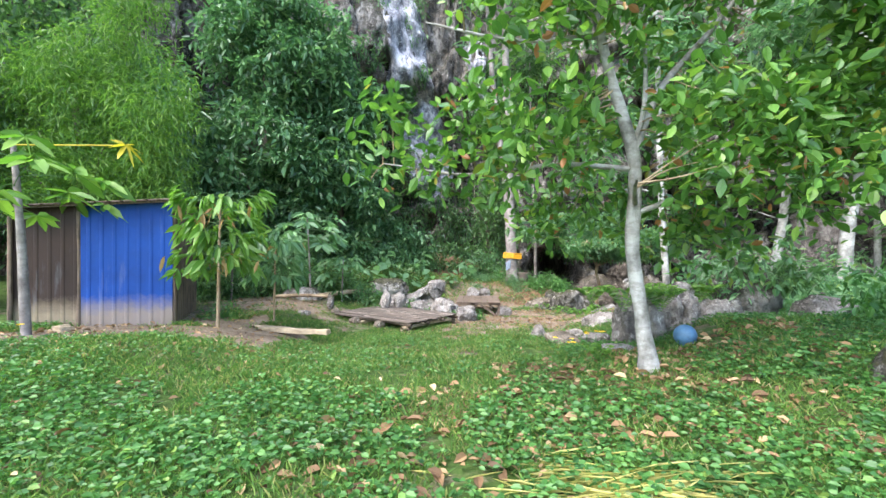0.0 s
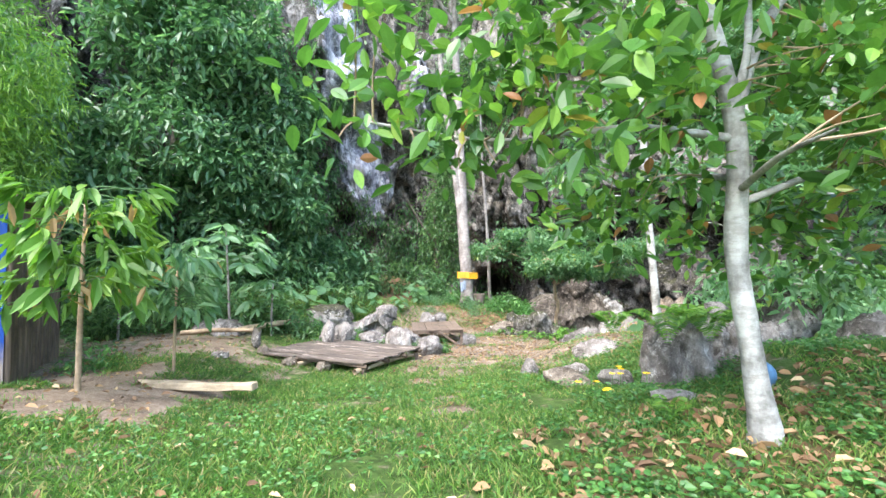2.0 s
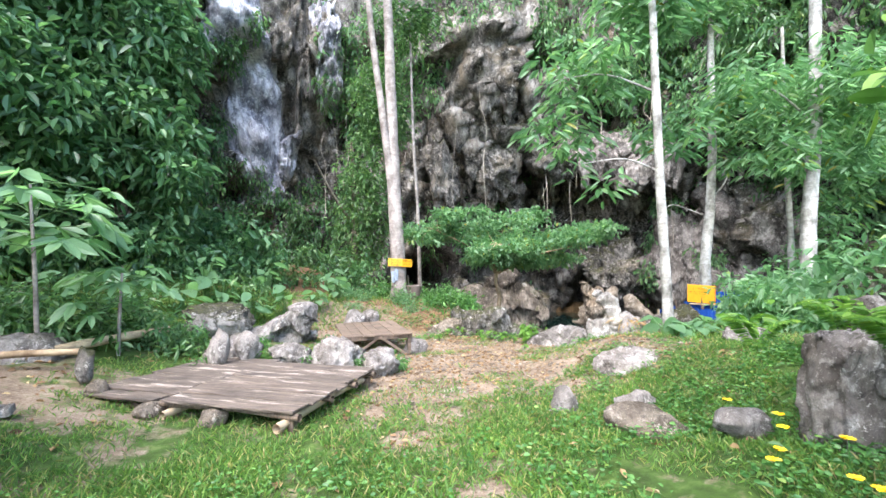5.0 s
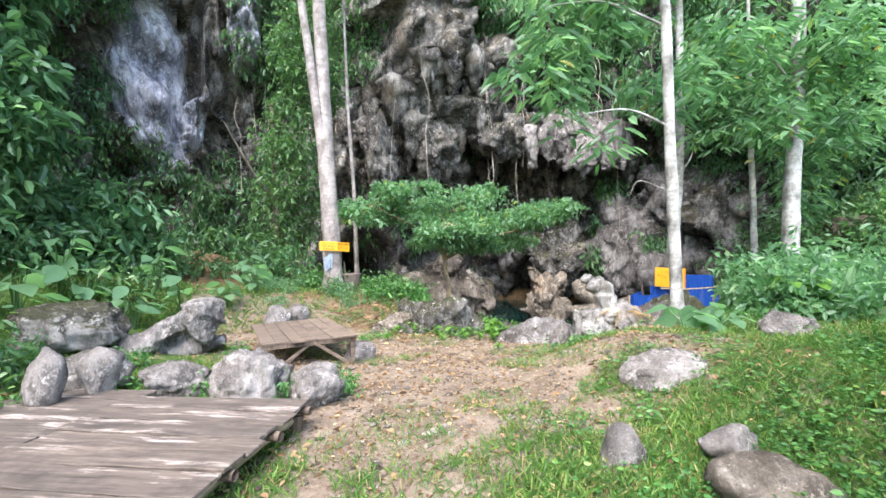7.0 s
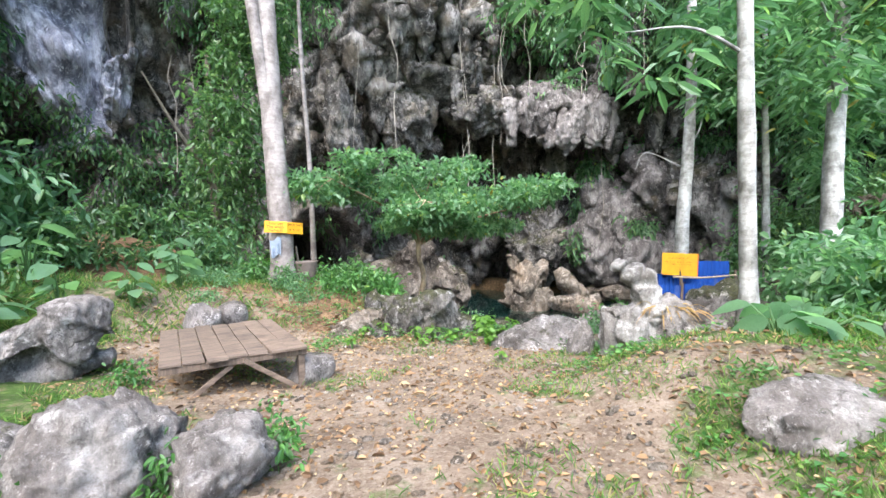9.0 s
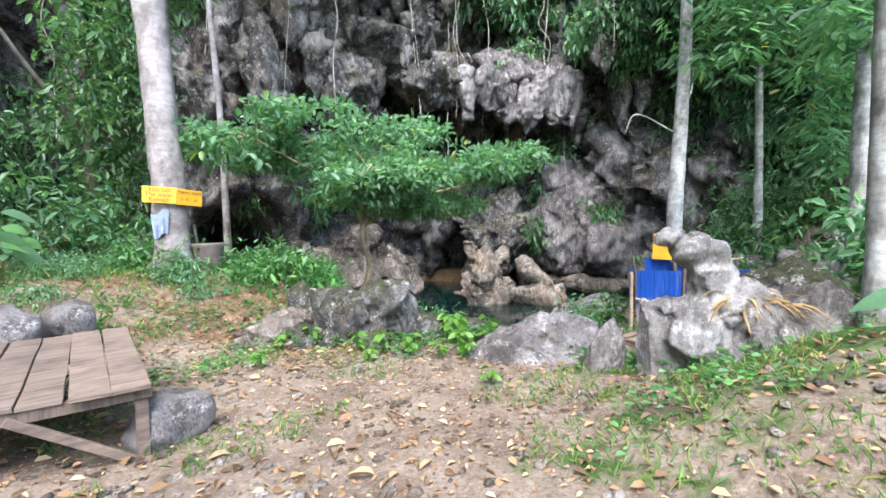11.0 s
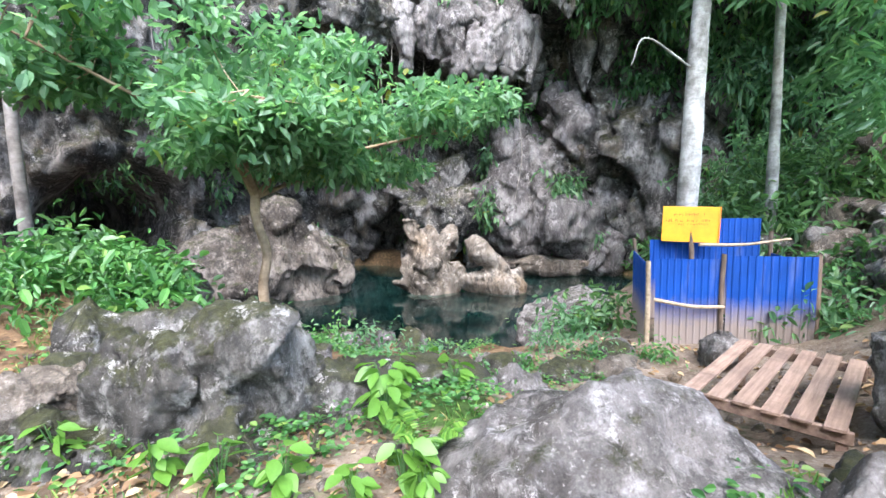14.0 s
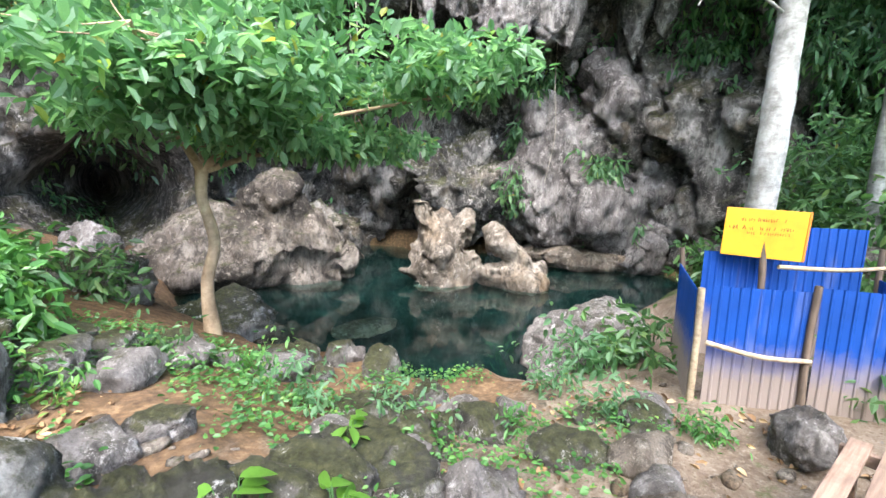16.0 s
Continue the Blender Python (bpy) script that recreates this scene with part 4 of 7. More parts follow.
def horn_rock():
    """Pale water-worn horn that curls over a hollow, on a grey fluted base."""
    fused_rock("pale sculpted limestone horn curling over a hollow", (5.15, 11.95, -0.47), -65, [(-0.36, -0.05, 0.22, 0.18, 0.20, 0.36, 0), (-0.22, -0.08, 0.48, 0.22, 0.20, 0.24, 20), (-0.02, -0.04, 0.60, 0.20, 0.18, 0.24, 30), (0.07, 0.0, 0.80, 0.17, 0.16, 0.24, 8), (0.0, 0.0, 0.98, 0.16, 0.14, 0.17, -35), (-0.16, 0.0, 1.08, 0.15, 0.12, 0.11, 8), (-0.28, -0.02, 1.16, 0.08, 0.08, 0.08, 0), (-0.05, -0.12, 0.32, 0.24, 0.16, 0.26, 0)], M_ROCKHORN, 81, 0.016, 0.03, 5.0)
    fused_rock("grey fluted limestone block under the pale horn", (5.15, 11.95, -0.47), -65, [(0.10, 0.08, 0.18, 0.52, 0.34, 0.38, 0), (0.36, 0.06, 0.38, 0.30, 0.28, 0.34, 0), (0.64, 0.10, 0.26, 0.34, 0.30, 0.40, 8), (0.2, 0.12, 0.45, 0.24, 0.22, 0.26, 0)], M_ROCK, 82, 0.022, 0.06, 3.5, 0.8)
    rng = np.random.default_rng(84)
    a = rng.random(110) * 2 * np.pi
    P = np.array([5.27, 11.80, 0.20]) + 0.09 * rng.normal(size=(110, 3)) * np.array([1.2, 1.2, 0.3])
    D = np.stack([np.cos(a), np.sin(a), 0.2 + 1.1 * rng.random(110)], -1)
    v, f = leaves_hi(P, D, 0.24 + 0.2 * rng.random(110), 0.06, 0.1, 0.8, rng)
    o2 = obj("strap_leaf_plant", mesh_np("strap_leaf_plant", v - P.mean(0), f, M_LEAFRED, False), label="tuft of reddish strap leaves growing on the rock", category="plant")
    o2.matrix_world = Matrix.Translation(P.mean(0))


horn_rock()


def bank_rocks():
    """Broken tan rocks heaped on the bank behind the cubicle."""
    rng = np.random.default_rng(85)
    for k in range(34):
        x, y = rng.uniform(10.9, 15.5), rng.uniform(10.6, 13.4)
        s = rng.uniform(0.22, 0.62)
        rock("boulder", "broken tan limestone rock heaped on the bank", (x, y, H(x, y) + 0.25 * s), (s, s * rng.uniform(0.6, 0.9), s * rng.uniform(0.5, 0.8)), M_ROCKTAN if k % 3 else M_ROCKWHITE, 100 + k, (0, float(rng.uniform(-20, 20)), float(rng.uniform(0, 180))), 4, group="rocks on the bank")
    for k in range(22):
        x, y = rng.uniform(9.7, 12.2), rng.uniform(11.3, 13.4)
        s = rng.uniform(0.16, 0.45)
        rock("boulder", "broken tan limestone rock heaped on the bank", (x, y, H(x, y) + 0.2 * s), (s, s * rng.uniform(0.6, 0.9), s * rng.uniform(0.5, 0.9)), M_ROCKTAN if k % 2 else M_ROCK, 300 + k, (0, float(rng.uniform(-20, 20)), float(rng.uniform(0, 180))), 4, group="rocks on the bank")
    for k in range(16):
        x, y = rng.uniform(5.6, 8.6), rng.uniform(13.9, 15.9)
        s = rng.uniform(0.10, 0.26)
        rock("stone", "grey stone on the slope above the pool", (x, y, H(x, y) + 0.2 * s), (s, s * 0.8, s * 0.6), M_ROCKMOSS if k % 2 else M_ROCK, 140 + k, (0, 0, float(rng.uniform(0, 180))), 3, group="stones on the slope")
    for k in range(34):
        x, y = rng.uniform(4.6, 7.8), rng.uniform(15.0, 17.9)
        s = rng.uniform(0.10, 0.34)
        rock("stone", "mossy grey stone bedded in the bank above the pool", (x, y, H(x, y) + 0.1 * s), (s, s * rng.uniform(0.6, 0.9), s * rng.uniform(0.5, 0.8)), M_ROCKMOSS if k % 3 else M_ROCK, 340 + k, (0, float(rng.uniform(-15, 15)), float(rng.uniform(0, 180))), 4, group="stones on the bank")
    for k in range(9):
        x, y = rng.uniform(3.7, 4.4), rng.uniform(15.4, 16.6)
        s = rng.uniform(0.06, 0.13)
        rock("stone", "broken whitish stone among twigs between the rocks", (x, y, H(x, y) + 0.3 * s), (s, s * 0.8, s * 0.9), M_ROCKWHITE, 160 + k, (0, 0, float(rng.uniform(0, 180))), 3, group="broken stones")


bank_rocks()


def cliff_front(x, z):
    """The y of the cliff's face at x and z, on its long northern stretch."""
    n = int(len(CLIFF_P) * 0.62)
    zs = CLIFF_P[0, :, 2]
    rows = np.clip(np.searchsorted(zs, z), 0, len(zs) - 1)
    out = np.zeros_like(x)
    for r in np.unique(rows):
        px, py = CLIFF_P[:n, r, 0], CLIFF_P[:n, r, 1]
        o = np.argsort(px)
        sel = rows == r
        out[sel] = np.interp(x[sel], px[o], py[o])
    return out


def flowstone(label, line, z0, z1, width, seed):
    """A pale curtain of flowstone that clings to the cliff; line: x at z0 and its lean."""
    n, k = 110, 44
    U, Z = np.meshgrid(np.linspace(-1, 1, k), np.linspace(z1, z0, n))
    T = (z1 - Z) / (z1 - z0)
    p = np.stack([U * 2.2, Z * 0.55, 0 * T + seed], -1)
    w = width * (0.75 + 0.7 * (fbm(np.stack([Z * 0.5, 0 * T + seed, 0 * T], -1), 3, seed) - 0.3)) * (1 - 0.55 * T ** 5)
    X = line[0] - line[1] * (Z - z0) + U * w + 0.3 * (fbm(p * 2, 3, seed + 4) - 0.5)
    back = cliff_front(X.ravel(), Z.ravel()).reshape(X.shape)
    for _ in range(6):
        back[1:-1] = (back[:-2] + back[1:-1] + back[2:]) / 3
        back[:, 1:-1] = (back[:, :-2] + back[:, 1:-1] + back[:, 2:]) / 3
    out = 1.1 * (1 - U ** 4) - 0.2 + 0.7 * (ridged(p * np.array([1.6, 1.2, 1]), 4, seed) - 0.5) - 0.45 * (ridged(p * np.array([3, 3.4, 1]), 3, seed + 2) - 0.5)
    V = np.stack([X, back - out * (1 - T ** 8), Z], -1)
    q = np.arange(n * k).reshape(n, k)
    f = np.stack([q[:-1, :-1], q[:-1, 1:], q[1:, 1:], q[1:, :-1]], -1).reshape(-1, 4)
    obj("flowstone", mesh_np("flowstone", V.reshape(-1, 3), f, M_FLOW), label=label, category="rock", kind="structure")


flowstone("pale bluish grey curtain of flowstone down the cliff", (-0.7, 0.17), 4.3, 18, 1.7, 3)
flowstone("short pale curtain of flowstone on the cliff", (2.3, 0.05), 9.2, 15, 0.75, 9)
flowstone("small pale patch of flowstone on the cliff", (0.1, -0.1), 5.6, 8.0, 0.6, 12)


def stalactites():
    """Cones and draperies hanging from the overhang."""
    rng = np.random.default_rng(5)
    P = CLIFF_P.reshape(-1, 3)
    ok = P[(P[:, 0] > 6.5) & (P[:, 0] < 18.5) & (P[:, 1] > 18) & (P[:, 2] > 4.4) & (P[:, 2] < 9.5)]
    for c in ok[rng.integers(0, len(ok), 280)]:
        ln = rng.uniform(0.4, 1.4) * (1.7 if rng.random() < 0.25 else 1.0)
        r = ln * rng.uniform(0.18, 0.38)
        pts = np.array([c + np.array([rng.normal() * 0.03, rng.normal() * 0.03 - 0.10, 0.35 - ln * q]) for q in np.linspace(0, 1, 10)])
        v, f = tube_np(pts, r * np.array([1.1, 1.1, 1.0, 0.95, 0.85, 0.75, 0.6, 0.45, 0.28, 0.02]), 11, 0.9, int(rng.integers(99)))
        obj("stalactite", mesh_np("stalactite", v, f, M_CLIFF), CLIFF_OB)
 
    # hanging lumps of the overhang
    for k, (x, y, z, a, b, c) in enumerate(((12.4, 23.2, 6.2, 1.2, 0.9, 1.0), (16.4, 21.6, 6.1, 1.0, 0.9, 1.2), (9.6, 24.6, 5.8, 0.9, 0.8, 1.4), (15.9, 23.4, 0.6, 1.6, 1.3, 1.6), (7.2, 25.2, 5.2, 0.7, 0.7, 1.9), (11.6, 26.4, -0.9, 1.8, 1.2, 1.3))):
        o2 = obj("rock_bulge", rock_mesh("rock_bulge", (a, b, c), M_CLIFF, 200 + k, 5, 9, 0.42, 0.25), CLIFF_OB)
        o2.matrix_world = pose(x, y, z, 0, 0, -30)


stalactites()


# ---- trees ----
def tree(name, label, category, trunk, radii, limbs, bark, crowns=(), sides=14, group=""):
    """Trunk and limbs through world points; crowns: (vertices, faces, material, part name)."""
    base = np.array(trunk[0], float)
    root = empty(name, Matrix.Translation(base), label, category, group)
    p = smooth_path(trunk, 40) - base
    r = np.interp(np.linspace(0, 1, 40), np.linspace(0, 1, len(radii)), radii)
    r = r * (1 + 0.45 * np.exp(-np.linspace(0, 40, 40) / 1.6))
    p[0, 2] -= 0.15
    v, f = tube_np(p, r, sides, 0.16, len(name) + int(base[0] * 10))
    obj("trunk", mesh_np("trunk", v, f, bark), root)
    for pts, r0, r1 in limbs:
        q = smooth_path(pts, 18) - base
        v, f = tube_np(q, np.linspace(r0, r1, 18), 8, 0.15, 3)
        obj("limb", mesh_np("limb", v, f, bark), root)
    for v, f, mat, nm in crowns:
        obj(nm, mesh_np(nm, v - base, f, mat, False), root)
    return root


def in_ellipsoids(shells, n, rng, gap=0.42, freq=0.9, seed=0):
    """Points in a set of ellipsoids (x, y, z, rx, ry, rz), kept clear of gaps."""
    out = []
    vol = np.array([s[3] * s[4] * s[5] for s in shells])
    for s, m in zip(shells, np.ceil(n * 2.2 * vol / vol.sum()).astype(int)):
        d = rng.normal(size=(m, 3))
        d /= np.linalg.norm(d, axis=1)[:, None]
        q = np.array(s[:3]) + d * (rng.random((m, 1)) ** 0.42) * np.array(s[3:])
        out.append(q)
    q = np.vstack(out)
    q = q[fbm(q * freq, 2, seed) > gap]
    rng.shuffle(q)
    return q[:n]


def twigs_np(starts, centres, rng, r=0.007):
    """Thin twigs from the nearest limb points to the leaf clumps."""
    pieces = []
    starts = np.asarray(starts, float)
    for c in centres:
        d = np.linalg.norm(starts - c, axis=1)
        s = starts[np.argmin(d)]
        if d.min() > 0.75:
            continue
        m = 0.5 * (s + c) + rng.normal(size=3) * 0.06 * d.min()
        pieces.append(tube_np(smooth_path([s, m, c], 6), np.linspace(r * 1.5, r * 0.5, 6), 4))
    return join_np(pieces)


def near_tree():
    rng = np.random.default_rng(11)
    trunk = [(2.36, 5.08, H(2.36, 5.08)), (2.27, 5.07, 0.8), (2.15, 5.05, 1.6), (2.17, 5.02, 2.3), (2.12, 5.0, 2.75), (1.85, 4.9, 3.5), (1.55, 4.7, 4.4), (1.35, 4.6, 5.6)]
    limbs = [([(2.13, 5.0, 2.65), (2.45, 5.0, 3.4), (3.05, 5.0, 4.1), (3.9, 4.9, 5.2)], 0.055, 0.02),
             ([(2.15, 5.02, 2.5), (1.3, 5.0, 2.55), (0.3, 5.1, 2.45), (-0.7, 5.2, 2.6)], 0.035, 0.01),
             ([(2.13, 5.0, 2.7), (2.25, 4.95, 3.3), (2.2, 4.9, 4.6)], 0.04, 0.015),
             ([(2.16, 5.03, 2.0), (3.0, 4.8, 2.3), (4.2, 4.6, 2.5)], 0.032, 0.01),
             ([(1.7, 4.8, 3.9), (0.8, 4.9, 3.9), (-0.2, 5.1, 4.2)], 0.035, 0.01),
             ([(2.16, 5.03, 2.2), (2.4, 5.9, 2.4), (2.7, 6.6, 2.4)], 0.03, 0.01),
             ([(2.17, 5.02, 2.1), (1.9, 4.4, 2.2), (1.7, 3.9, 2.2)], 0.028, 0.01)]
    shells = [(0.0, 5.3, 2.75, 1.15, 0.8, 0.75), (1.2, 5.3, 3.5, 1.4, 1.0, 1.2), (2.6, 5.4, 3.2, 1.6, 1.1, 1.3), (4.0, 5.0, 3.0, 1.3, 1.0, 1.3), (1.7, 5.2, 2.1, 0.9, 0.8, 0.5), (3.3, 5.4, 1.9, 1.0, 0.8, 0.5), (2.4, 5.0, 5.0, 2.4, 1.4, 0.9), (0.6, 4.6, 4.5, 1.3, 1.0, 0.8), (4.6, 4.6, 4.2, 1.3, 1.0, 1.2)]
    shells = [(a, b - 0.75 if c > 2.5 else b + 0.5, c, d, e, g) for a, b, c, d, e, g in shells]
    c = in_ellipsoids(shells, 1650, rng, 0.44, 1.1, 3)
    c = c[np.hypot(c[:, 0] + 0.6, c[:, 1] - 3.2) > 1.25]
    c = c[~((np.abs(c[:, 0] - 0.42 * c[:, 1]) < 0.34) & (c[:, 1] < 5.3) & (c[:, 2] < 3.6))]
    starts = np.vstack([smooth_path(l[0], 24) for l in limbs] + [smooth_path(trunk, 40)[22:]])
    v, f = clump_leaves(c, 0.22, 9, 0.14, rng, 0.5, 0.9, -0.1, 0.08, 1.0, leaves_hi)
    tv, tf = twigs_np(starts, c[:420], rng)
    tree("tree", "slender grey-white tree with glossy yellow-green leaves", "tree", trunk, [0.092, 0.083, 0.078, 0.074, 0.07, 0.056, 0.042, 0.02], limbs, M_BARKWHITE,
         [(v, f, M_LEAFNEAR, "crown"), (tv, tf, M_BARKTAN, "twigs")])


near_tree()


def big_tree():
    rng = np.random.default_rng(12)
    z = H(2.85, 18.4)
    trunk = [(2.85, 18.40, z), (2.84, 18.42, 1.3), (2.75, 18.45, 3.5), (2.68, 18.5, 6.5), (2.6, 18.5, 10), (2.5, 18.5, 14)]
    limbs = [([(2.76, 18.43, 2.4), (2.64, 18.42, 3.8), (2.38, 18.44, 6.0), (2.05, 18.5, 8.8), (1.75, 18.5, 13)], 0.15, 0.08),
             ([(2.6, 18.5, 10), (3.6, 17.8, 11.6), (4.6, 17.0, 12.6)], 0.08, 0.02), ([(2.55, 18.5, 11), (1.2, 17.8, 12.4), (0.2, 17.2, 13.2)], 0.08, 0.02)]
    c = in_ellipsoids([(2.4, 18, 13.6, 3.4, 3.0, 1.8)], 420, rng, 0.4, 0.6, 4)
    v, f = clump_leaves(c, 0.45, 10, 0.2, rng, 0.4)
    tree("tree", "tall double-stemmed tree with smooth pinkish grey bark", "tree", trunk, [0.235, 0.225, 0.205, 0.165, 0.13, 0.06], limbs, M_BARKBIG, [(v, f, M_LEAFMID, "crown")], 20)


big_tree()


def drooping_crown(shells, n, rng, size=0.24, per=10, mat=None, seed=2):
    c = in_ellipsoids(shells, n, rng, 0.42, 0.9, seed)
    k = np.repeat(c, per, axis=0)
    ang = rng.random(len(k)) * 2 * np.pi
    rr = rng.random(len(k)) * 0.30
    P = k + np.stack([np.cos(ang) * rr, np.sin(ang) * rr, 0.10 * rng.normal(size=len(k))], -1)
    D = np.stack([np.cos(ang), np.sin(ang), -0.15 - 0.45 * rng.random(len(k))], -1)
    return leaves_np(P, D, size * (0.7 + 0.6 * rng.random(len(k))), 0.32, droop=0.22, rng=rng)


def slim_trees():
    rng = np.random.default_rng(13)
    # white-barked tree beside the broad-leaved plants
    b = (5.56, 11.02, H(5.56, 11.02))
    trunk = [b, (5.52, 11.02, 1.0), (5.42, 11.0, 2.4), (5.36, 11.0, 4.2), (5.30, 11.0, 6.5), (5.2, 11.0, 9.5)]
    limbs = [([(5.40, 11.0, 2.9), (4.9, 11.3, 3.15), (4.3, 11.7, 3.1)], 0.022, 0.006), ([(5.37, 11.0, 3.8), (5.9, 11.4, 4.0), (6.7, 11.8, 3.9)], 0.022, 0.006),
             ([(5.36, 11.0, 4.3), (4.7, 11.5, 4.7), (4.0, 12.0, 4.7)], 0.024, 0.006), ([(5.32, 11.0, 5.6), (6.0, 11.3, 6.2), (6.8, 11.5, 6.4)], 0.022, 0.006)]
    c = drooping_crown([(4.35, 11.6, 2.75, 0.55, 0.5, 0.35), (4.2, 12.0, 3.7, 0.8, 0.7, 0.5), (4.7, 11.8, 4.9, 1.3, 1.0, 0.6), (5.6, 11.4, 6.6, 1.6, 1.3, 1.0), (6.6, 11.7, 3.8, 0.8, 0.7, 0.5), (5.2, 11.0, 9.4, 1.0, 1.0, 0.8)], 260, rng)
    tree("tree", "slim white-barked tree with drooping green leaves", "tree", trunk, [0.098, 0.085, 0.078, 0.07, 0.06, 0.03], limbs, M_BARKWHITE, [(*c, M_LEAFPOOL, "crown")])
    # pale tree behind the yellow board
    b = (10.75, 14.25, H(10.75, 14.25))
    trunk = [b, (10.68, 14.2, 0.2), (10.62, 14.15, 1.3), (10.85, 14.15, 2.7), (10.95, 14.1, 4.5), (11.0, 14.1, 7.5), (11.0, 14, 10)]
    limbs = [([(10.85, 14.15, 3.0), (11.6, 14.2, 3.6), (12.2, 14.4, 4.4)], 0.03, 0.01), ([(10.62, 14.2, 2.6), (9.9, 14.6, 2.9), (9.6, 14.7, 2.5)], 0.018, 0.008)]
    c = drooping_crown([(11.4, 13.6, 4.6, 1.2, 1.0, 0.9), (11.0, 14.0, 8.8, 1.3, 1.2, 1.0), (10.2, 13.4, 5.4, 0.8, 0.7, 0.6)], 200, rng)
    tree("tree", "pale crooked tree behind the yellow board", "tree", trunk, [0.17, 0.15, 0.14, 0.13, 0.11, 0.09, 0.05], limbs, M_BARKWHITE, [(*c, M_LEAFPOOL, "crown")])
    # tall white tree at the foot of the bank
    b = (10.4, 11.45, H(10.4, 11.45))
    trunk = [b, (10.35, 11.45, 1.1), (10.45, 11.45, 2.3), (10.75, 11.45, 4.2), (10.85, 11.4, 7.5), (10.9, 11.4, 12)]
    c = drooping_crown([(10.6, 11.0, 5.2, 1.4, 1.2, 1.0), (9.6, 11.4, 3.7, 0.9, 0.7, 0.5), (10.9, 11.4, 8.8, 1.3, 1.2, 1.0), (11.6, 11.0, 3.6, 0.8, 0.7, 0.5), (8.6, 11.6, 5.0, 1.0, 0.9, 0.7)], 300, rng)
    limbs = [([(10.6, 11.45, 3.3), (10.0, 11.4, 3.7), (9.4, 11.4, 3.9)], 0.03, 0.01), ([(10.8, 11.45, 4.4), (9.6, 11.5, 5.0), (8.6, 11.6, 5.2)], 0.03, 0.01)]
    tree("tree", "tall straight tree with chalk-white bark", "tree", trunk, [0.20, 0.16, 0.15, 0.14, 0.12, 0.06], limbs, M_BARKWHITE, [(*c, M_LEAFPOOL, "crown")])
    # thin stem near the bank
    b = (13.0, 13.3, H(13.0, 13.3))
    tree("tree", "thin pale stem covered with climbing leaves", "tree", [b, (13.0, 13.3, 2.2), (12.9, 13.3, 4.5), (12.9, 13.3, 8)], [0.10, 0.08, 0.07, 0.04], [], M_BARKWHITE,
         [(*drooping_crown([(12.9, 13.2, 5.5, 1.5, 1.0, 1.6), (13.4, 12.6, 2.9, 0.9, 0.8, 0.8), (13.6, 11.6, 4.2, 1.5, 1.2, 1.3), (12.6, 11.9, 2.2, 0.8, 0.7, 0.5), (11.6, 12.2, 3.4, 0.7, 0.6, 0.5)], 300, rng, 0.23), M_LEAFPOOL, "crown")])
    b = (4.3, 20.6, H(4.3, 20.6))
    tree("tree", "thin grey stem in front of the cliff", "tree", [b, (4.25, 20.6, 3), (4.1, 20.6, 6), (4.0, 20.6, 11)], [0.07, 0.06, 0.05, 0.03], [], M_BARKBIG,
         [(*drooping_crown([(4.0, 20.5, 10, 1.5, 1.2, 1.5)], 80, rng), M_LEAFMID, "crown")])


slim_trees()


def pool_tree():
    rng = np.random.default_rng(14)
    b = (6.55, 18.85, H(6.55, 18.85))
    trunk = [b, (6.52, 18.86, -0.45), (6.66, 18.95, 0.05), (6.58, 19.05, 0.55), (6.62, 19.1, 0.95)]
    limbs = [([(6.62, 19.1, 0.85), (6.2, 18.9, 1.4), (5.2, 18.6, 1.9), (4.0, 18.5, 2.4)], 0.05, 0.012), ([(6.62, 19.1, 0.9), (7.0, 18.7, 1.3), (7.9, 18.0, 1.6), (9.0, 17.2, 1.9)], 0.05, 0.012),
             ([(6.62, 19.1, 0.9), (6.6, 18.9, 1.7), (6.7, 18.6, 2.6)], 0.045, 0.012), ([(6.62, 19.1, 0.88), (7.6, 19.3, 1.15), (9.2, 19.2, 1.2)], 0.045, 0.012),
             ([(6.62, 19.1, 0.9), (6.0, 18.2, 1.5), (5.6, 17.2, 1.9)], 0.04, 0.012)]
    shells = [(4.6, 18.7, 2.25, 1.5, 1.2, 0.42), (6.2, 18.2, 2.45, 1.7, 1.3, 0.50), (8.2, 17.7, 2.1, 1.6, 1.2, 0.45), (6.6, 18.4, 1.45, 1.3, 1.1, 0.42), (8.6, 18.9, 1.35, 1.3, 0.9, 0.32), (6.0, 17.3, 1.8, 1.2, 0.8, 0.4), (9.4, 17.2, 2.35, 0.9, 0.7, 0.3), (7.3, 18.0, 2.85, 0.9, 0.7, 0.28), (5.0, 18.3, 2.85, 0.9, 0.8, 0.25)]
    shells = [(a, b, c, d * 1.15, e * 1.1, g * 0.8) for a, b, c, d, e, g in shells]
    c = in_ellipsoids(shells + [(6.7, 18.6, 1.95, 1.1, 0.9, 0.45)], 1600, rng, 0.46, 1.3, 6)
    c = np.vstack([c, in_ellipsoids([(6.6, 18.5, 2.2, 1.4, 1.1, 0.45), (6.3, 18.0, 1.6, 1.0, 0.8, 0.4)], 120, rng, 0.0)])
    v, f = clump_leaves(c, 0.20, 10, 0.15, rng, 0.5, 0.8, -0.05, 0.1, 0.6)
    starts = np.vstack([smooth_path(l[0], 24) for l in limbs])
    tv, tf = twigs_np(starts, c[:160], rng, 0.006)
    tree("tree", "small spreading tree with layered leaves over the pool", "tree", trunk, [0.085, 0.07, 0.065, 0.065, 0.075], limbs, M_BARKTAN, [(v, f, M_LEAFPOOL, "crown"), (tv, tf, M_BARKTAN, "twigs")])


pool_tree()


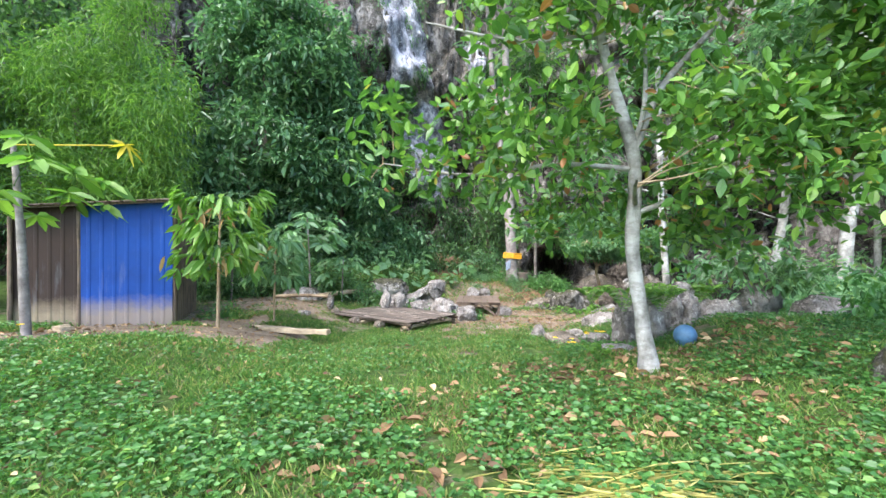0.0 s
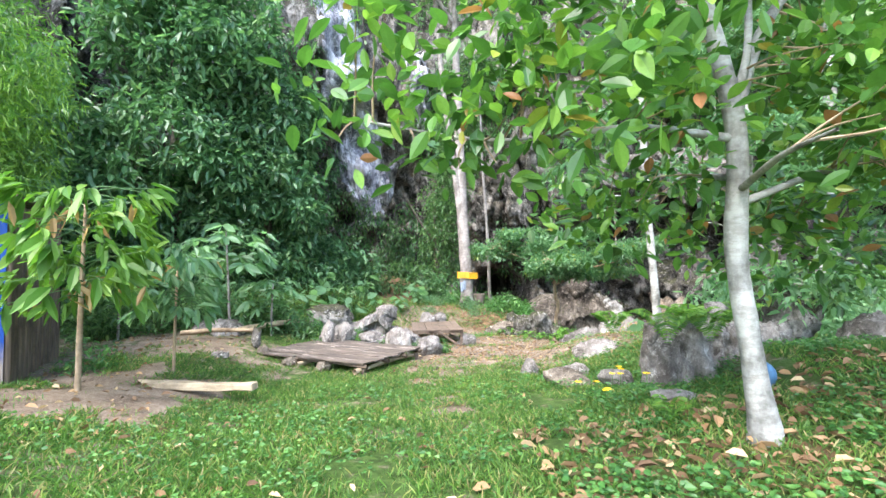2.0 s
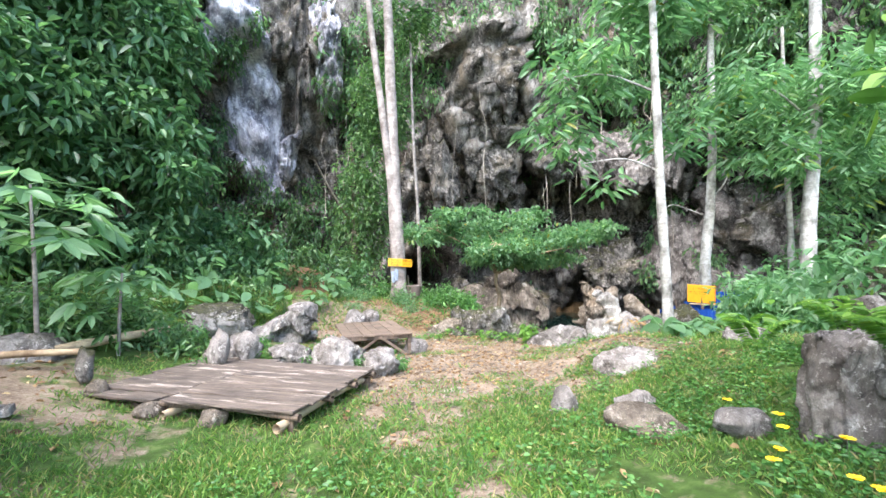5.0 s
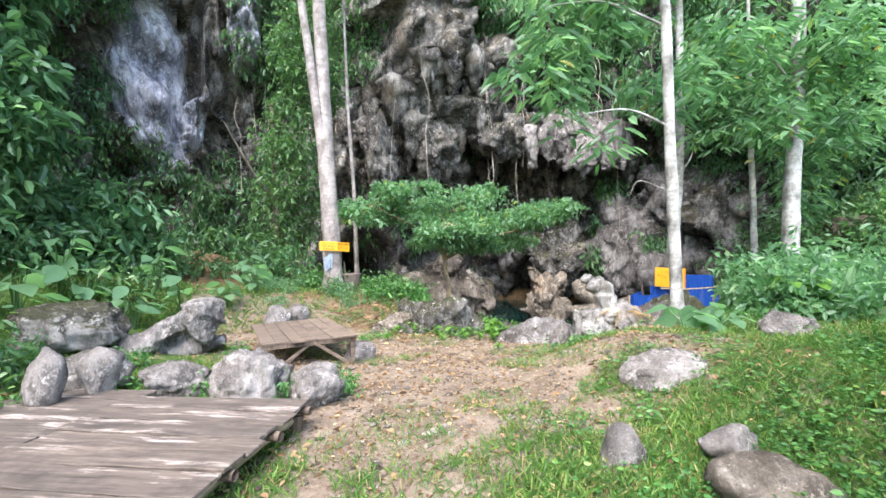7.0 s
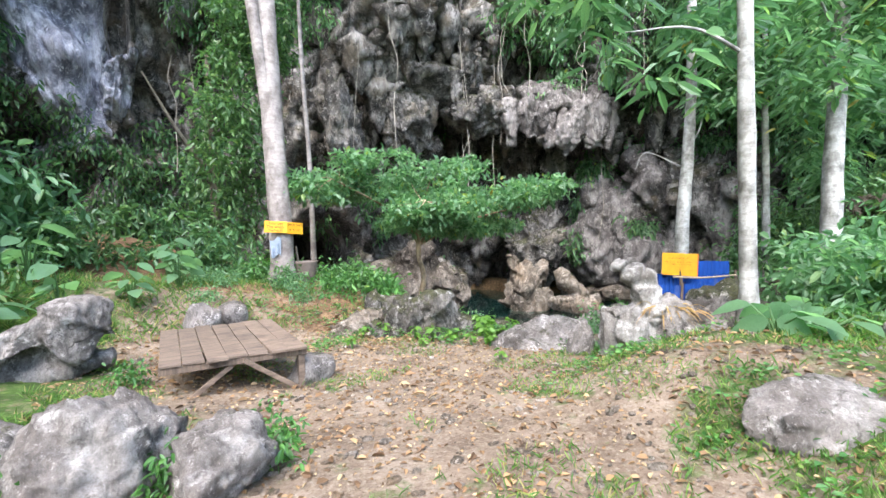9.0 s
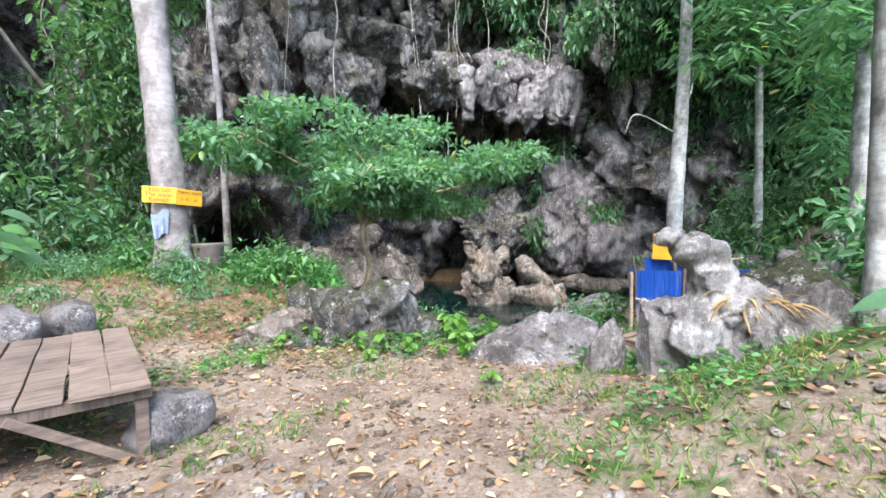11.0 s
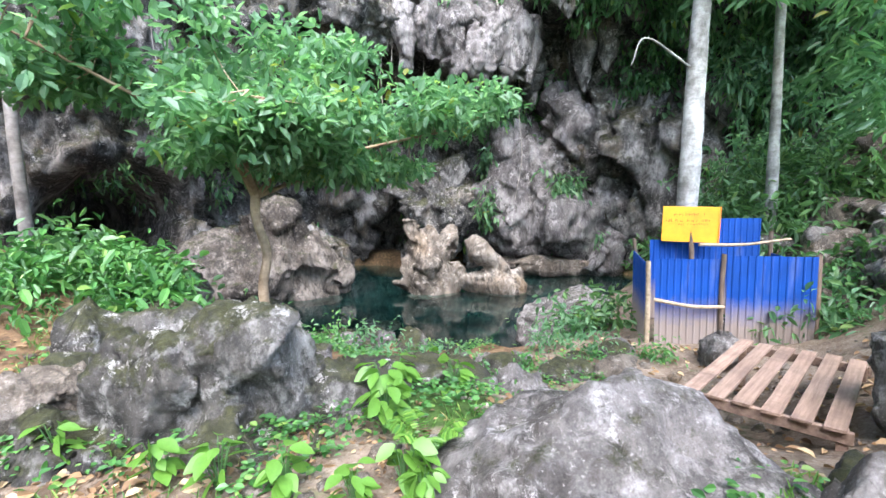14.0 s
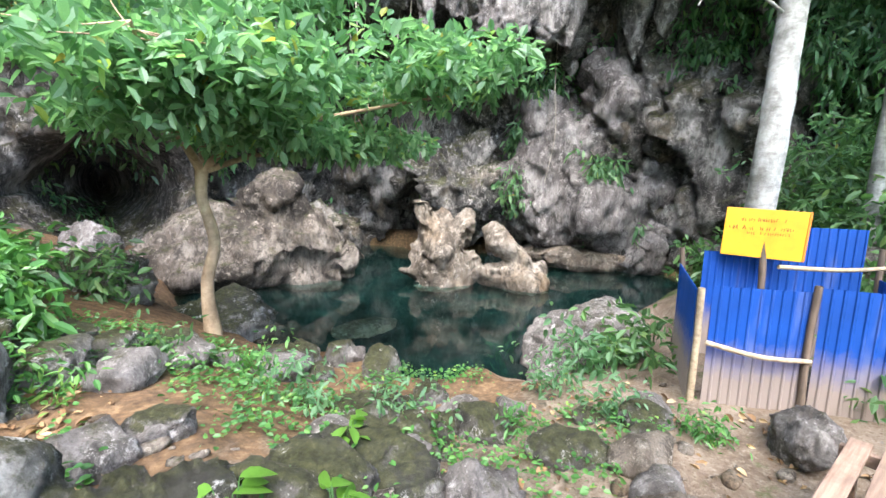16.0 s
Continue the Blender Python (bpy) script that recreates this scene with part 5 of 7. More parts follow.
def wall_trees():
    """Broad dark-leaved trees before the cliff, and the feathery green ones by the hut."""
    rng = np.random.default_rng(15)
    for base, top, shells, n, size, mat, label in (
            ((-4.4, 18.6), 7, [(-4.5, 18.0, 3.6, 2.2, 1.7, 2.6), (-4.7, 18.4, 7.0, 2.3, 1.6, 2.4), (-2.0, 19.4, 1.8, 1.4, 1.0, 1.0)], 1500, 0.26, M_LEAFDARK, "broad tree with a dense wall of dark leaves"),
            ((-7.0, 17.4), 9, [(-6.9, 16.8, 4.4, 2.7, 1.9, 3.4), (-6.4, 17.0, 9.5, 3.0, 2.0, 2.6)], 1500, 0.26, M_LEAFDARK, "broad tree with a dense wall of dark leaves"),
            ((-11.0, 15.0), 8, [(-10.5, 14.4, 4.6, 2.8, 2.0, 4.2)], 900, 0.26, M_LEAFDARK, "broad tree with a dense wall of dark leaves"),
            ((2.2, 22.4), 6, [(2.6, 22.0, 3.4, 1.2, 0.9, 2.6), (3.4, 22.0, 7.2, 1.4, 1.0, 2.4)], 700, 0.17, M_LEAFMID, "bushy tree with small leaves before the cliff"),
            ((-9.6, 11.6), 6, [(-9.4, 11.0, 3.6, 2.0, 1.4, 1.4), (-7.4, 11.0, 3.2, 1.3, 1.0, 1.1), (-8.8, 10.6, 5.6, 1.2, 1.0, 1.3), (-6.9, 10.6, 5.0, 1.1, 0.9, 1.5), (-10.8, 10.2, 5.2, 1.4, 1.0, 2.0), (-7.6, 10.8, 7.2, 0.9, 0.8, 1.4)], 1900, 0.16, M_LEAFLIME, "feathery bright green bamboo clump behind the hut"),
            ((-13.0, 9.5), 6, [(-12.5, 9.5, 4.5, 2.6, 2.0, 3.4), (-11.5, 12.5, 7, 3, 2, 3)], 900, 0.22, M_LEAFMID, "bushy green tree behind the hut")):
        x, y = base
        z = H(x, y)
        c = in_ellipsoids(shells, n, rng, 0.40, 0.7, int(x * 3) % 50)
        if mat is M_LEAFLIME:
            v, f = clump_leaves(c, 0.35, 14, size, rng, 0.16, 0.6, 0.35, 0.3)
        else:
            v, f = clump_leaves(c, 0.34, 11, size, rng, 0.46, 0.7, 0.2, 0.25)
        tree("tree", label, "tree", [(x, y, z), (x + 0.1, y, z + 2), (x, y, top)], [0.16, 0.13, 0.06], [([(x, y, z + 2), (x + 0.8, y - 0.5, z + 3), (x + 1.4, y - 0.8, z + 4)], 0.07, 0.02), ([(x, y, z + 2.4), (x - 0.8, y - 0.5, z + 3.4), (x - 1.5, y - 0.8, z + 4.6)], 0.07, 0.02)], M_BARKDARK, [(v, f, mat, "crown")], 10)


wall_trees()


def cliff_plants():
    """Leaves, climbers and hanging creepers on the cliff."""
    rng = np.random.default_rng(16)
    P, N = CLIFF_P.reshape(-1, 3), CLIFF_N.reshape(-1, 3)
    m = fbm(P * np.array([0.33, 0.33, 0.28]), 3, 51)
    x, y, z = P.T
    want = m + 0.16 * (x < 4) * (z < 9) + 0.10 * (x > 19.4) + 0.05 * (z > 9) - 0.13 * S(x, 6.5, 9) * (1 - S(x, 18.6, 20.0)) * (y > 15) * (z < 8.5) - 0.5 * (z < -0.8)
    want = want - 0.3 * np.exp(-((x - 0.3) / 1.8) ** 2) * (z > 3.0)
    ok = np.nonzero(want > 0.50)[0]
    pick = ok[rng.integers(0, len(ok), 17000)]
    C = P[pick] + N[pick] * rng.uniform(0.05, 0.7, (len(pick), 1))
    for sel, mat, size, wid in ((slice(0, 9000), M_LEAFDARK, 0.24, 0.42), (slice(9000, 17000), M_LEAFMID, 0.20, 0.36), (np.nonzero(C[:, 0] > 15.0)[0][:4500], M_LEAFPOOL, 0.24, 0.42)):
        v, f = clump_leaves(C[sel], 0.40, 9, size, rng, wid, 0.5, 0.6, 0.3)
        obj("climbing_plants", mesh_np("climbing_plants", v, f, mat, False), label="leafy climbers and shrubs rooted on the cliff", category="plants", kind="stuff")


cliff_plants()


def creepers():
    rng = np.random.default_rng(17)
    P, N = CLIFF_P.reshape(-1, 3), CLIFF_N.reshape(-1, 3)
    ok = np.nonzero((P[:, 2] > 7.5) & (P[:, 2] < 11) & (P[:, 0] > 2) & (P[:, 0] < 21) & (P[:, 1] > 15))[0]
    for i in ok[rng.integers(0, len(ok), 22)]:
        a = P[i] + N[i] * rng.uniform(0.4, 1.2)
        ln = rng.uniform(3, 8)
        pts = [a + np.array([rng.normal() * 0.12, rng.normal() * 0.12, -ln * q]) for q in np.linspace(0, 1, 6)]
        v, f = tube_np(smooth_path(pts, 24), np.full(24, rng.uniform(0.008, 0.018)), 5)
        obj("creeper", mesh_np("creeper", v, f, M_VINE), label="long bare woody creeper hanging down the cliff", category="creeper", group="hanging creepers")


creepers()


# ---- sheds, platforms, boards ----
def sheet_bm(width, tall, pitch=0.076, depth=0.010, top=None):
    """A ribbed metal sheet in the x-z plane, from x = 0 and z = 0; top: height at the far end."""
    bm = bmesh.new()
    prof = []
    n = int(width / pitch)
    for i in range(n + 1):
        for dx, dy in ((0.0, 0.0), (0.62, 0.0), (0.72, -depth), (0.90, -depth)):
            x = (i + dx) * pitch
            if x < width:
                prof.append((x, dy))
    prof.append((width, 0.0))
    rows = []
    for off in (0.0, 0.004):
        for z in (0.0, 0.33, 0.66, 1.0):
            rows.append([bm.verts.new((x, dy + off, z * (tall + ((top - tall) * x / width if top else 0)))) for x, dy in prof])
    for a in (0, 4):
        for k in range(3):
            for j in range(len(prof) - 1):
                q = [rows[a + k][j], rows[a + k][j + 1], rows[a + k + 1][j + 1], rows[a + k + 1][j]]
                bm.faces.new(q if a == 0 else q[::-1])
    for j in range(len(prof) - 1):
        bm.faces.new([rows[3][j], rows[3][j + 1], rows[7][j + 1], rows[7][j]])
    for j in (0, len(prof) - 1):
        for k in range(3):
            bm.faces.new([rows[k][j], rows[k + 1][j], rows[4 + k + 1][j], rows[4 + k][j]])
    return bm


def put(ob, m):
    ob.matrix_local = m
    return ob


def pole_np(a, b, r, seed=0):
    pts = smooth_path([a, 0.5 * (np.array(a) + np.array(b)) + 0.02 * np.random.default_rng(seed).normal(size=3), b], 10)
    return tube_np(pts, np.linspace(r, r * 0.85, 10), 8, 0.2, seed)


def pole(name, a, b, r, mat, parent, seed=0):
    v, f = pole_np(a, b, r, seed)
    return obj(name, mesh_np(name, v, f, mat), parent)


def blue_enclosure():
    """A low screened cubicle of blue ribbed sheets by the pool."""
    base = Vector((8.89, 14.27, -1.05))
    root = empty("changing_cubicle", Matrix.Translation(base), "low cubicle of blue ribbed metal sheets, muddy at the foot", "cubicle")
    a, b, c = Vector((0, 0, 0)), Vector((0.44, -0.75, 0)), Vector((0.76, -1.60, 0))
    back = Vector((1.25, 0.50, 0))

    def panel(name, p, q, tall, lift=0.0):
        d = q - p
        ob = part(name, sheet_bm(d.length, tall), M_BLUE, root)
        return put(ob, Matrix.Translation(p + Vector((0, 0, lift))) @ Matrix.Rotation(math.atan2(d.y, d.x), 4, "Z"))

    panel("door_sheet", a + Vector((0.06, -0.1, 0)), b, 1.06)
    panel("front_sheet", b + Vector((0.02, -0.03, 0)), c, 1.10)
    panel("side_sheet", a + back, a, 1.02)
    panel("side_sheet", c, c + back, 1.0)
    panel("back_sheet", a + back + Vector((0.1, -0.2, 0)), b + back, 1.18)
    panel("back_sheet", b + back + Vector((-0.05, 0.1, 0)), c + back + Vector((0.0, 0.12, 0)), 1.48)
    for k, (p, h) in enumerate(((a + Vector((0.0, -0.03, 0)), 1.04), (b + Vector((-0.03, 0, 0)), 1.12), (c + Vector((0.03, 0, 0)), 1.12), (a + back, 1.2), (c + back, 1.3))):
        pole("post", p, p + Vector((0, 0, h)), 0.032, M_LOG if k == 0 else M_POST, root, k)
    pole("crossbar", a + Vector((0.0, -0.10, 0.58)), b + Vector((-0.05, -0.02, 0.50)), 0.022, M_LOG, root, 8)
    pole("top_rail", b + Vector((0.2, 0.3, 1.20)), c + back * 0.55 + Vector((0, 0, 1.24)), 0.020, M_LOG, root, 9)


blue_enclosure()


def text_bars(parent, rows, m, mat, seed):
    """Faded unreadable writing as short strokes."""
    rng = random.Random(seed)
    for z, x0, x1, h in rows:
        x = x0
        bm = bmesh.new()
        while x < x1:
            w = rng.uniform(0.012, 0.03)
            for dx in (0, w * 0.7):
                if rng.random() < 0.85:
                    bmesh.ops.create_cube(bm, size=1, matrix=m @ Matrix.Translation((x + dx, -0.013, z + rng.uniform(-0.004, 0.004))) @ Matrix.Rotation(rng.uniform(-0.3, 0.3), 4, "Y") @ Matrix.Diagonal((0.006, 0.002, h * rng.uniform(0.6, 1.0), 1)))
            x += w + (0.05 if rng.random() < 0.18 else 0.014)
        part("writing", bm, mat, parent, "faded dark brush writing")


def yellow_board():
    root = empty("sign_board", pose(10.30, 14.07, -1.0, 0, 0, -72), "yellow painted board with faded writing on a post", "sign")
    part("board", box_bm(0.70, 0.018, 0.50, Matrix.Translation((0, 0, 1.36)) @ Matrix.Rotation(radians(2), 4, "Y"), 0.004), M_YELLOW, root)
    part("edge_strip", box_bm(0.02, 0.022, 0.50, Matrix.Translation((0.362, 0, 1.35)) @ Matrix.Rotation(radians(2), 4, "Y"), 0.003), M_ORANGE, root)
    pole("post", (0, 0.05, -0.2), (0.0, 0.04, 1.55), 0.035, M_POST, root, 3)
    text_bars(root, [(1.50, -0.20, 0.16, 0.04), (1.42, -0.30, -0.16, 0.05), (1.41, -0.12, 0.26, 0.035), (1.36, -0.14, 0.28, 0.03)], Matrix.Identity(4), M_INK, 4)


yellow_board()


def tree_boards():
    for k, (x, y, z, turn, tilt, w) in enumerate(((2.67, 18.17, 1.34, -18, 3, 0.42), (3.05, 18.18, 1.31, 20, 3, 0.38))):
        root = empty("sign_board", pose(x, y, z, 0, 0, turn), "small yellow board with dark writing nailed to the trunk", "sign", "boards on the tree")
        m = Matrix.Rotation(radians(tilt), 4, "Y")
        part("board", box_bm(w, 0.018, 0.23, m, 0.004), M_YELLOW, root)
        for row, (words, z) in enumerate(zip((("You can", "The water", "Refresh"), ("swim here", "", ""))[k], (0.045, -0.025, -0.095))):
            if not words:
                continue
            cu = bpy.data.curves.new("writing", "FONT")
            cu.body, cu.size, cu.extrude, cu.align_x = words, 0.085, 0.001, "CENTER"
            cu.materials.append(M_INK)
            ob = obj("writing", cu, root, "dark hand-painted words")
            ob.matrix_local = m @ Matrix.Translation((0, -0.0125, z)) @ Matrix.Rotation(radians(90), 4, "X")
        if k == 1:
            text_bars(root, [(-0.035, -w * 0.40, w * 0.30, 0.05)], m, M_INK, 8)
        for sx in (-1, 1):
            part("nail", box_bm(0.012, 0.02, 0.012, m @ Matrix.Translation((sx * w * 0.42, -0.01, 0.085)), 0.002), M_POST, root)
    rag = plain("grey_blue_cloth", (0.20, 0.24, 0.30), 0.9, 0.3, 9)
    xs, zs = np.linspace(-0.11, 0.11, 14), np.linspace(0, -0.34, 18)
    X, Z = np.meshgrid(xs, zs, indexing="ij")
    Y = -0.03 - 0.03 * np.sin(X * 60) * (-Z * 3) - 0.02 * fbm(np.stack([X * 14, Z * 14, 0 * X], -1), 2, 3)
    v = np.stack([X * (1 + 0.5 * Z), Y, Z + 0.04 * np.sin(X * 25)], -1).reshape(-1, 3)
    i = np.arange(14 * 18).reshape(14, 18)
    f = np.stack([i[:-1, :-1], i[1:, :-1], i[1:, 1:], i[:-1, 1:]], -1).reshape(-1, 4)
    ob = obj("cloth", mesh_np("cloth", np.vstack([v, v + np.array([0, 0.006, 0])]), np.vstack([f, f[:, ::-1] + len(v)]), rag), label="grey-blue cloth hanging from the trunk under the boards", category="cloth")
    ob.matrix_world = pose(2.68, 18.24, 1.10, 0, 0, -18)


tree_boards()


def bin_basket():
    mat = plain("grey_brown_bin", (0.12, 0.092, 0.078), 0.8, 0.35, 8)
    root = empty("bin", pose(3.30, 18.30, -0.02), "grey brown bucket on a stump beside the big tree", "bucket")
    z = np.array([0.0, 0.0, 0.10, 0.25, 0.42, 0.45, 0.45, 0.40, 0.05, 0.05])
    r = np.array([0.01, 0.15, 0.17, 0.20, 0.23, 0.24, 0.215, 0.20, 0.15, 0.01])
    v, f = tube_np(np.stack([0 * z, 0 * z, z + 0.2 + np.arange(10) * 1e-5], -1), r, 24, 0.04, 3)
    # keep rings level
    a = np.linspace(0, 2 * np.pi, 24, endpoint=False)
    v = np.stack([np.outer(r, np.cos(a)), np.outer(r, np.sin(a)), np.repeat(z[:, None] + 0.2, 24, 1)], -1).reshape(-1, 3)
    obj("bucket", mesh_np("bucket", v, f, mat), root)
    pole("stump", (0, 0, -0.25), (0, 0, 0.21), 0.13, M_BARKTAN, root, 5)
    pole("prop", (-0.05, 0.25, 0.05), (-0.12, 0.25, 0.95), 0.03, M_BARKDARK, root, 6)


bin_basket()


def low_platform():
    """Low sleeping platform of weathered planks."""
    o, ex = Vector((-0.76, 9.84, 0)), Vector((1.10, 1.36, 0))
    ey = Vector((-1.36, 1.10, 0)).normalized()
    ex.normalize()
    L, W, top = 1.75, 1.62, -0.04
    m = Matrix.Translation((o.x, o.y, 0)) @ Matrix(((ex.x, ey.x, 0, 0), (ex.y, ey.y, 0, 0), (0, 0, 1, 0), (0, 0, 0, 1)))
    root = empty("low_platform", m, "low platform of weathered brown planks on short legs", "platform")
    rng = random.Random(2)

    def bay(parent, y0, y1, drop, ragged, seed):
        x, k = -0.05, 0
        while x < L - 0.05:
            w = rng.uniform(0.19, 0.30)
            a, b = y0 + rng.uniform(-ragged, ragged), y1 + rng.uniform(-ragged, ragged)
            m2 = Matrix.Translation((x + w / 2, 0.5 * (a + b), top - drop + rng.uniform(-0.008, 0.008))) @ Matrix.Rotation(radians(90) + rng.uniform(-0.02, 0.02), 4, "Z") @ Matrix.Rotation(rng.uniform(-0.012, 0.012), 4, "X")
            bm = box_bm(b - a, w - 0.010, 0.028, None, 0.004, 0.007, 7, seed + k)
            put(part("plank", bm, M_PLANK, parent), m2)
            x += w
            k += 1

    bay(root, -0.04, W, 0.0, 0.03, 10)
    for xx in (0.02, 0.62, 1.18, L - 0.06):
        pole("beam", (xx, -0.06, top - 0.06), (xx, W + 0.06, top - 0.06), 0.038, M_POST, root, 3)
    for yy in (0.10, W - 0.12):
        pole("bearer", (-0.12, yy, top - 0.13), (L + 0.12, yy, top - 0.14), 0.045, M_LOG, root, 4)
    for xx, yy in ((0.06, 0.06), (L - 0.08, 0.06), (0.06, W - 0.1), (L - 0.08, W - 0.1)):
        part("leg", box_bm(0.09, 0.09, 0.42, Matrix.Translation((xx, yy, top - 0.31)), 0.008, 0.006, 3, 5), M_POST, root)
    r2 = empty("low_platform", m @ Matrix.Translation((0, W + 0.04, 0)), "second bay of weathered planks, sagging beside the first", "platform")
    bay(r2, 0.0, 1.15, 0.025, 0.07, 30)
    for xx in (0.05, 0.9, L - 0.1):
        pole("beam", (xx, -0.03, top - 0.09), (xx, 1.2, top - 0.10), 0.036, M_POST, r2, 6)
    for xx, yy in ((0.08, 1.05), (L - 0.1, 1.05), (0.08, 0.1)):
        part("leg", box_bm(0.08, 0.08, 0.34, Matrix.Translation((xx, yy, top - 0.28)), 0.008, 0.006, 3, 7), M_POST, r2)
    for k, (xx, yy) in enumerate(((-0.02, 0.95), (-0.05, 1.75), (0.1, 2.7))):
        q = m @ Vector((xx, yy, 0))
        rock("stone", "rough stone propping the front of the platform", (q.x, q.y, H(q.x, q.y) + 0.06), (0.15, 0.12, 0.12), M_ROCKTAN, 400 + k, (0, 0, 40 * k), 3, group="stones under the platform")


low_platform()


def plank_bench():
    o = Vector((0.42, 14.0, 0))
    root = empty("plank_bench", Matrix.Translation(o) @ Matrix.Rotation(radians(-4), 4, "Z"), "brown plank bench with crossed legs beside the path", "bench")
    L, W, top = 1.38, 2.0, -0.08
    rng = random.Random(4)
    n = 7
    for i in range(n):
        x = L * (i + 0.5) / n
        part("plank", box_bm(L / n - 0.010, W + rng.uniform(-0.08, 0.08), 0.025, Matrix.Translation((x, W / 2, top + rng.uniform(-0.003, 0.003))) @ Matrix.Rotation(rng.uniform(-0.01, 0.01), 4, "Z"), 0.003, 0.004, 5, i), M_PLANK2, root)
    for yy in (0.06, W - 0.06):
        part("rail", box_bm(L, 0.045, 0.07, Matrix.Translation((L / 2, yy, top - 0.05)), 0.004), M_POST, root)
        for a, sx in ((0.95, 0.30), (-0.95, 0.74)):
            part("leg", box_bm(0.05, 0.035, 0.68, Matrix.Translation((L * sx, yy + (0.02 if a > 0 else -0.02), top - 0.25)) @ Matrix.Rotation(a, 4, "Y"), 0.004), M_PLANK2, root)
    part("post", box_bm(0.07, 0.07, 0.42, Matrix.Translation((L - 0.05, 0.10, top - 0.26)), 0.006), M_PLANK2, root)


plank_bench()


def slatted_table():
    """Low slatted table beside the cubicle."""
    o = Vector((6.62, 13.42, 0))
    root = empty("slatted_table", Matrix.Translation(o) @ Matrix.Rotation(radians(-7.5), 4, "Z"), "low table of pinkish brown slats with wide gaps", "table")
    L, top = 1.52, -0.60
    rng = random.Random(6)
    for i in range(6):
        part("slat", box_bm(L + rng.uniform(-0.03, 0.03), 0.102, 0.022, Matrix.Translation((L / 2, -0.05 - 0.152 * i, top + rng.uniform(-0.003, 0.003))) @ Matrix.Rotation(rng.uniform(-0.012, 0.012), 4, "Z"), 0.003, 0.002, 4, i), M_SLAT, root)
    for x in (0.05, L - 0.06):
        part("rail", box_bm(0.04, 0.92, 0.075, Matrix.Translation((x, -0.43, top - 0.05)), 0.004), M_SLAT, root)
    for x in (0.07, L - 0.08):
        for y in (-0.04, -0.84):
            part("leg", box_bm(0.055, 0.055, 0.62, Matrix.Translation((x, y, top - 0.32)), 0.004), M_SLAT, root)
    r2 = empty("slatted_table", Matrix.Translation((7.0, 12.36, 0)) @ Matrix.Rotation(radians(-7.5), 4, "Z"), "narrow slatted table beside the dark rock", "table")
    for i in range(4):
        part("slat", box_bm(1.1, 0.06, 0.02, Matrix.Translation((0.75, -0.03 - 0.115 * i, top - 0.02)) @ Matrix.Rotation(rng.uniform(-0.03, 0.03), 4, "Z"), 0.003), M_SLAT, r2)
    for x in (0.3, 1.2):
        part("rail", box_bm(0.035, 0.48, 0.06, Matrix.Translation((x, -0.2, top - 0.06)), 0.004), M_SLAT, r2)
        for y in (-0.02, -0.40):
            part("leg", box_bm(0.05, 0.05, 0.6, Matrix.Translation((x, y, top - 0.33)), 0.004), M_SLAT, r2)


slatted_table()


def hut():
    """Hut of blue sheets and brown ones coloured dark for shade, with a rusty mono-pitch roof."""
    z = H(-6, 8.4) - 0.03
    root = empty("hut", pose(-5.02, 8.25, z, 0, 0, 20), "hut of blue metal sheets and shade-darkened brown ones under a rusty roof", "hut")
    a = Vector((-1.45, 0.05, 0))
    d = Vector((1.45, -0.05, 0))
    put(part("wall_sheet", sheet_bm(d.length, 2.22, 0.19, 0.008, 2.34), M_BLUE, root, "blue painted ribbed sheet"), Matrix.Translation(a) @ Matrix.Rotation(math.atan2(d.y, d.x), 4, "Z"))
    b = Vector((-2.40, 0.10, 0))
    e = a - b
    put(part("wall_sheet", sheet_bm(e.length, 2.12, 0.19, 0.008, 2.20), M_BROWNSHADE, root, "brown ribbed sheet, its colour darkened for shade"), Matrix.Translation(b) @ Matrix.Rotation(math.atan2(e.y, e.x), 4, "Z"))
    put(part("side_sheet", sheet_bm(2.4, 2.3, 0.19, 0.018), M_POST, root), Matrix.Translation((0, 0.05, 0)) @ Matrix.Rotation(radians(90), 4, "Z"))
    put(part("side_sheet", sheet_bm(2.4, 2.1, 0.19, 0.018), M_BROWNSHADE, root), Matrix.Translation((-2.40, 0.12, 0)) @ Matrix.Rotation(radians(90), 4, "Z"))
    put(part("back_sheet", sheet_bm(2.40, 2.05, 0.19, 0.018), M_BROWNSHADE, root), Matrix.Translation((-2.40, 2.5, 0)))
    ro = part("roof", sheet_bm(2.75, 2.9, 0.19, 0.02), M_ROOF, root)
    put(ro, Matrix.Translation((-2.60, -0.18, 2.12)) @ Matrix.Rotation(radians(-4.8), 4, "Y") @ Matrix.Rotation(radians(-86), 4, "X"))
    part("fascia", box_bm(2.7, 0.03, 0.07, Matrix.Translation((-1.22, -0.12, 2.23)) @ Matrix.Rotation(radians(-4.8), 4, "Y"), 0.004), M_POST, root)
    for k, x in enumerate((-2.40, -1.45, 0.02)):
        pole("post", (x, 0.06, -0.1), (x, 0.06, 2.10 + 0.1 * k), 0.04, M_POST, root, k)


hut()


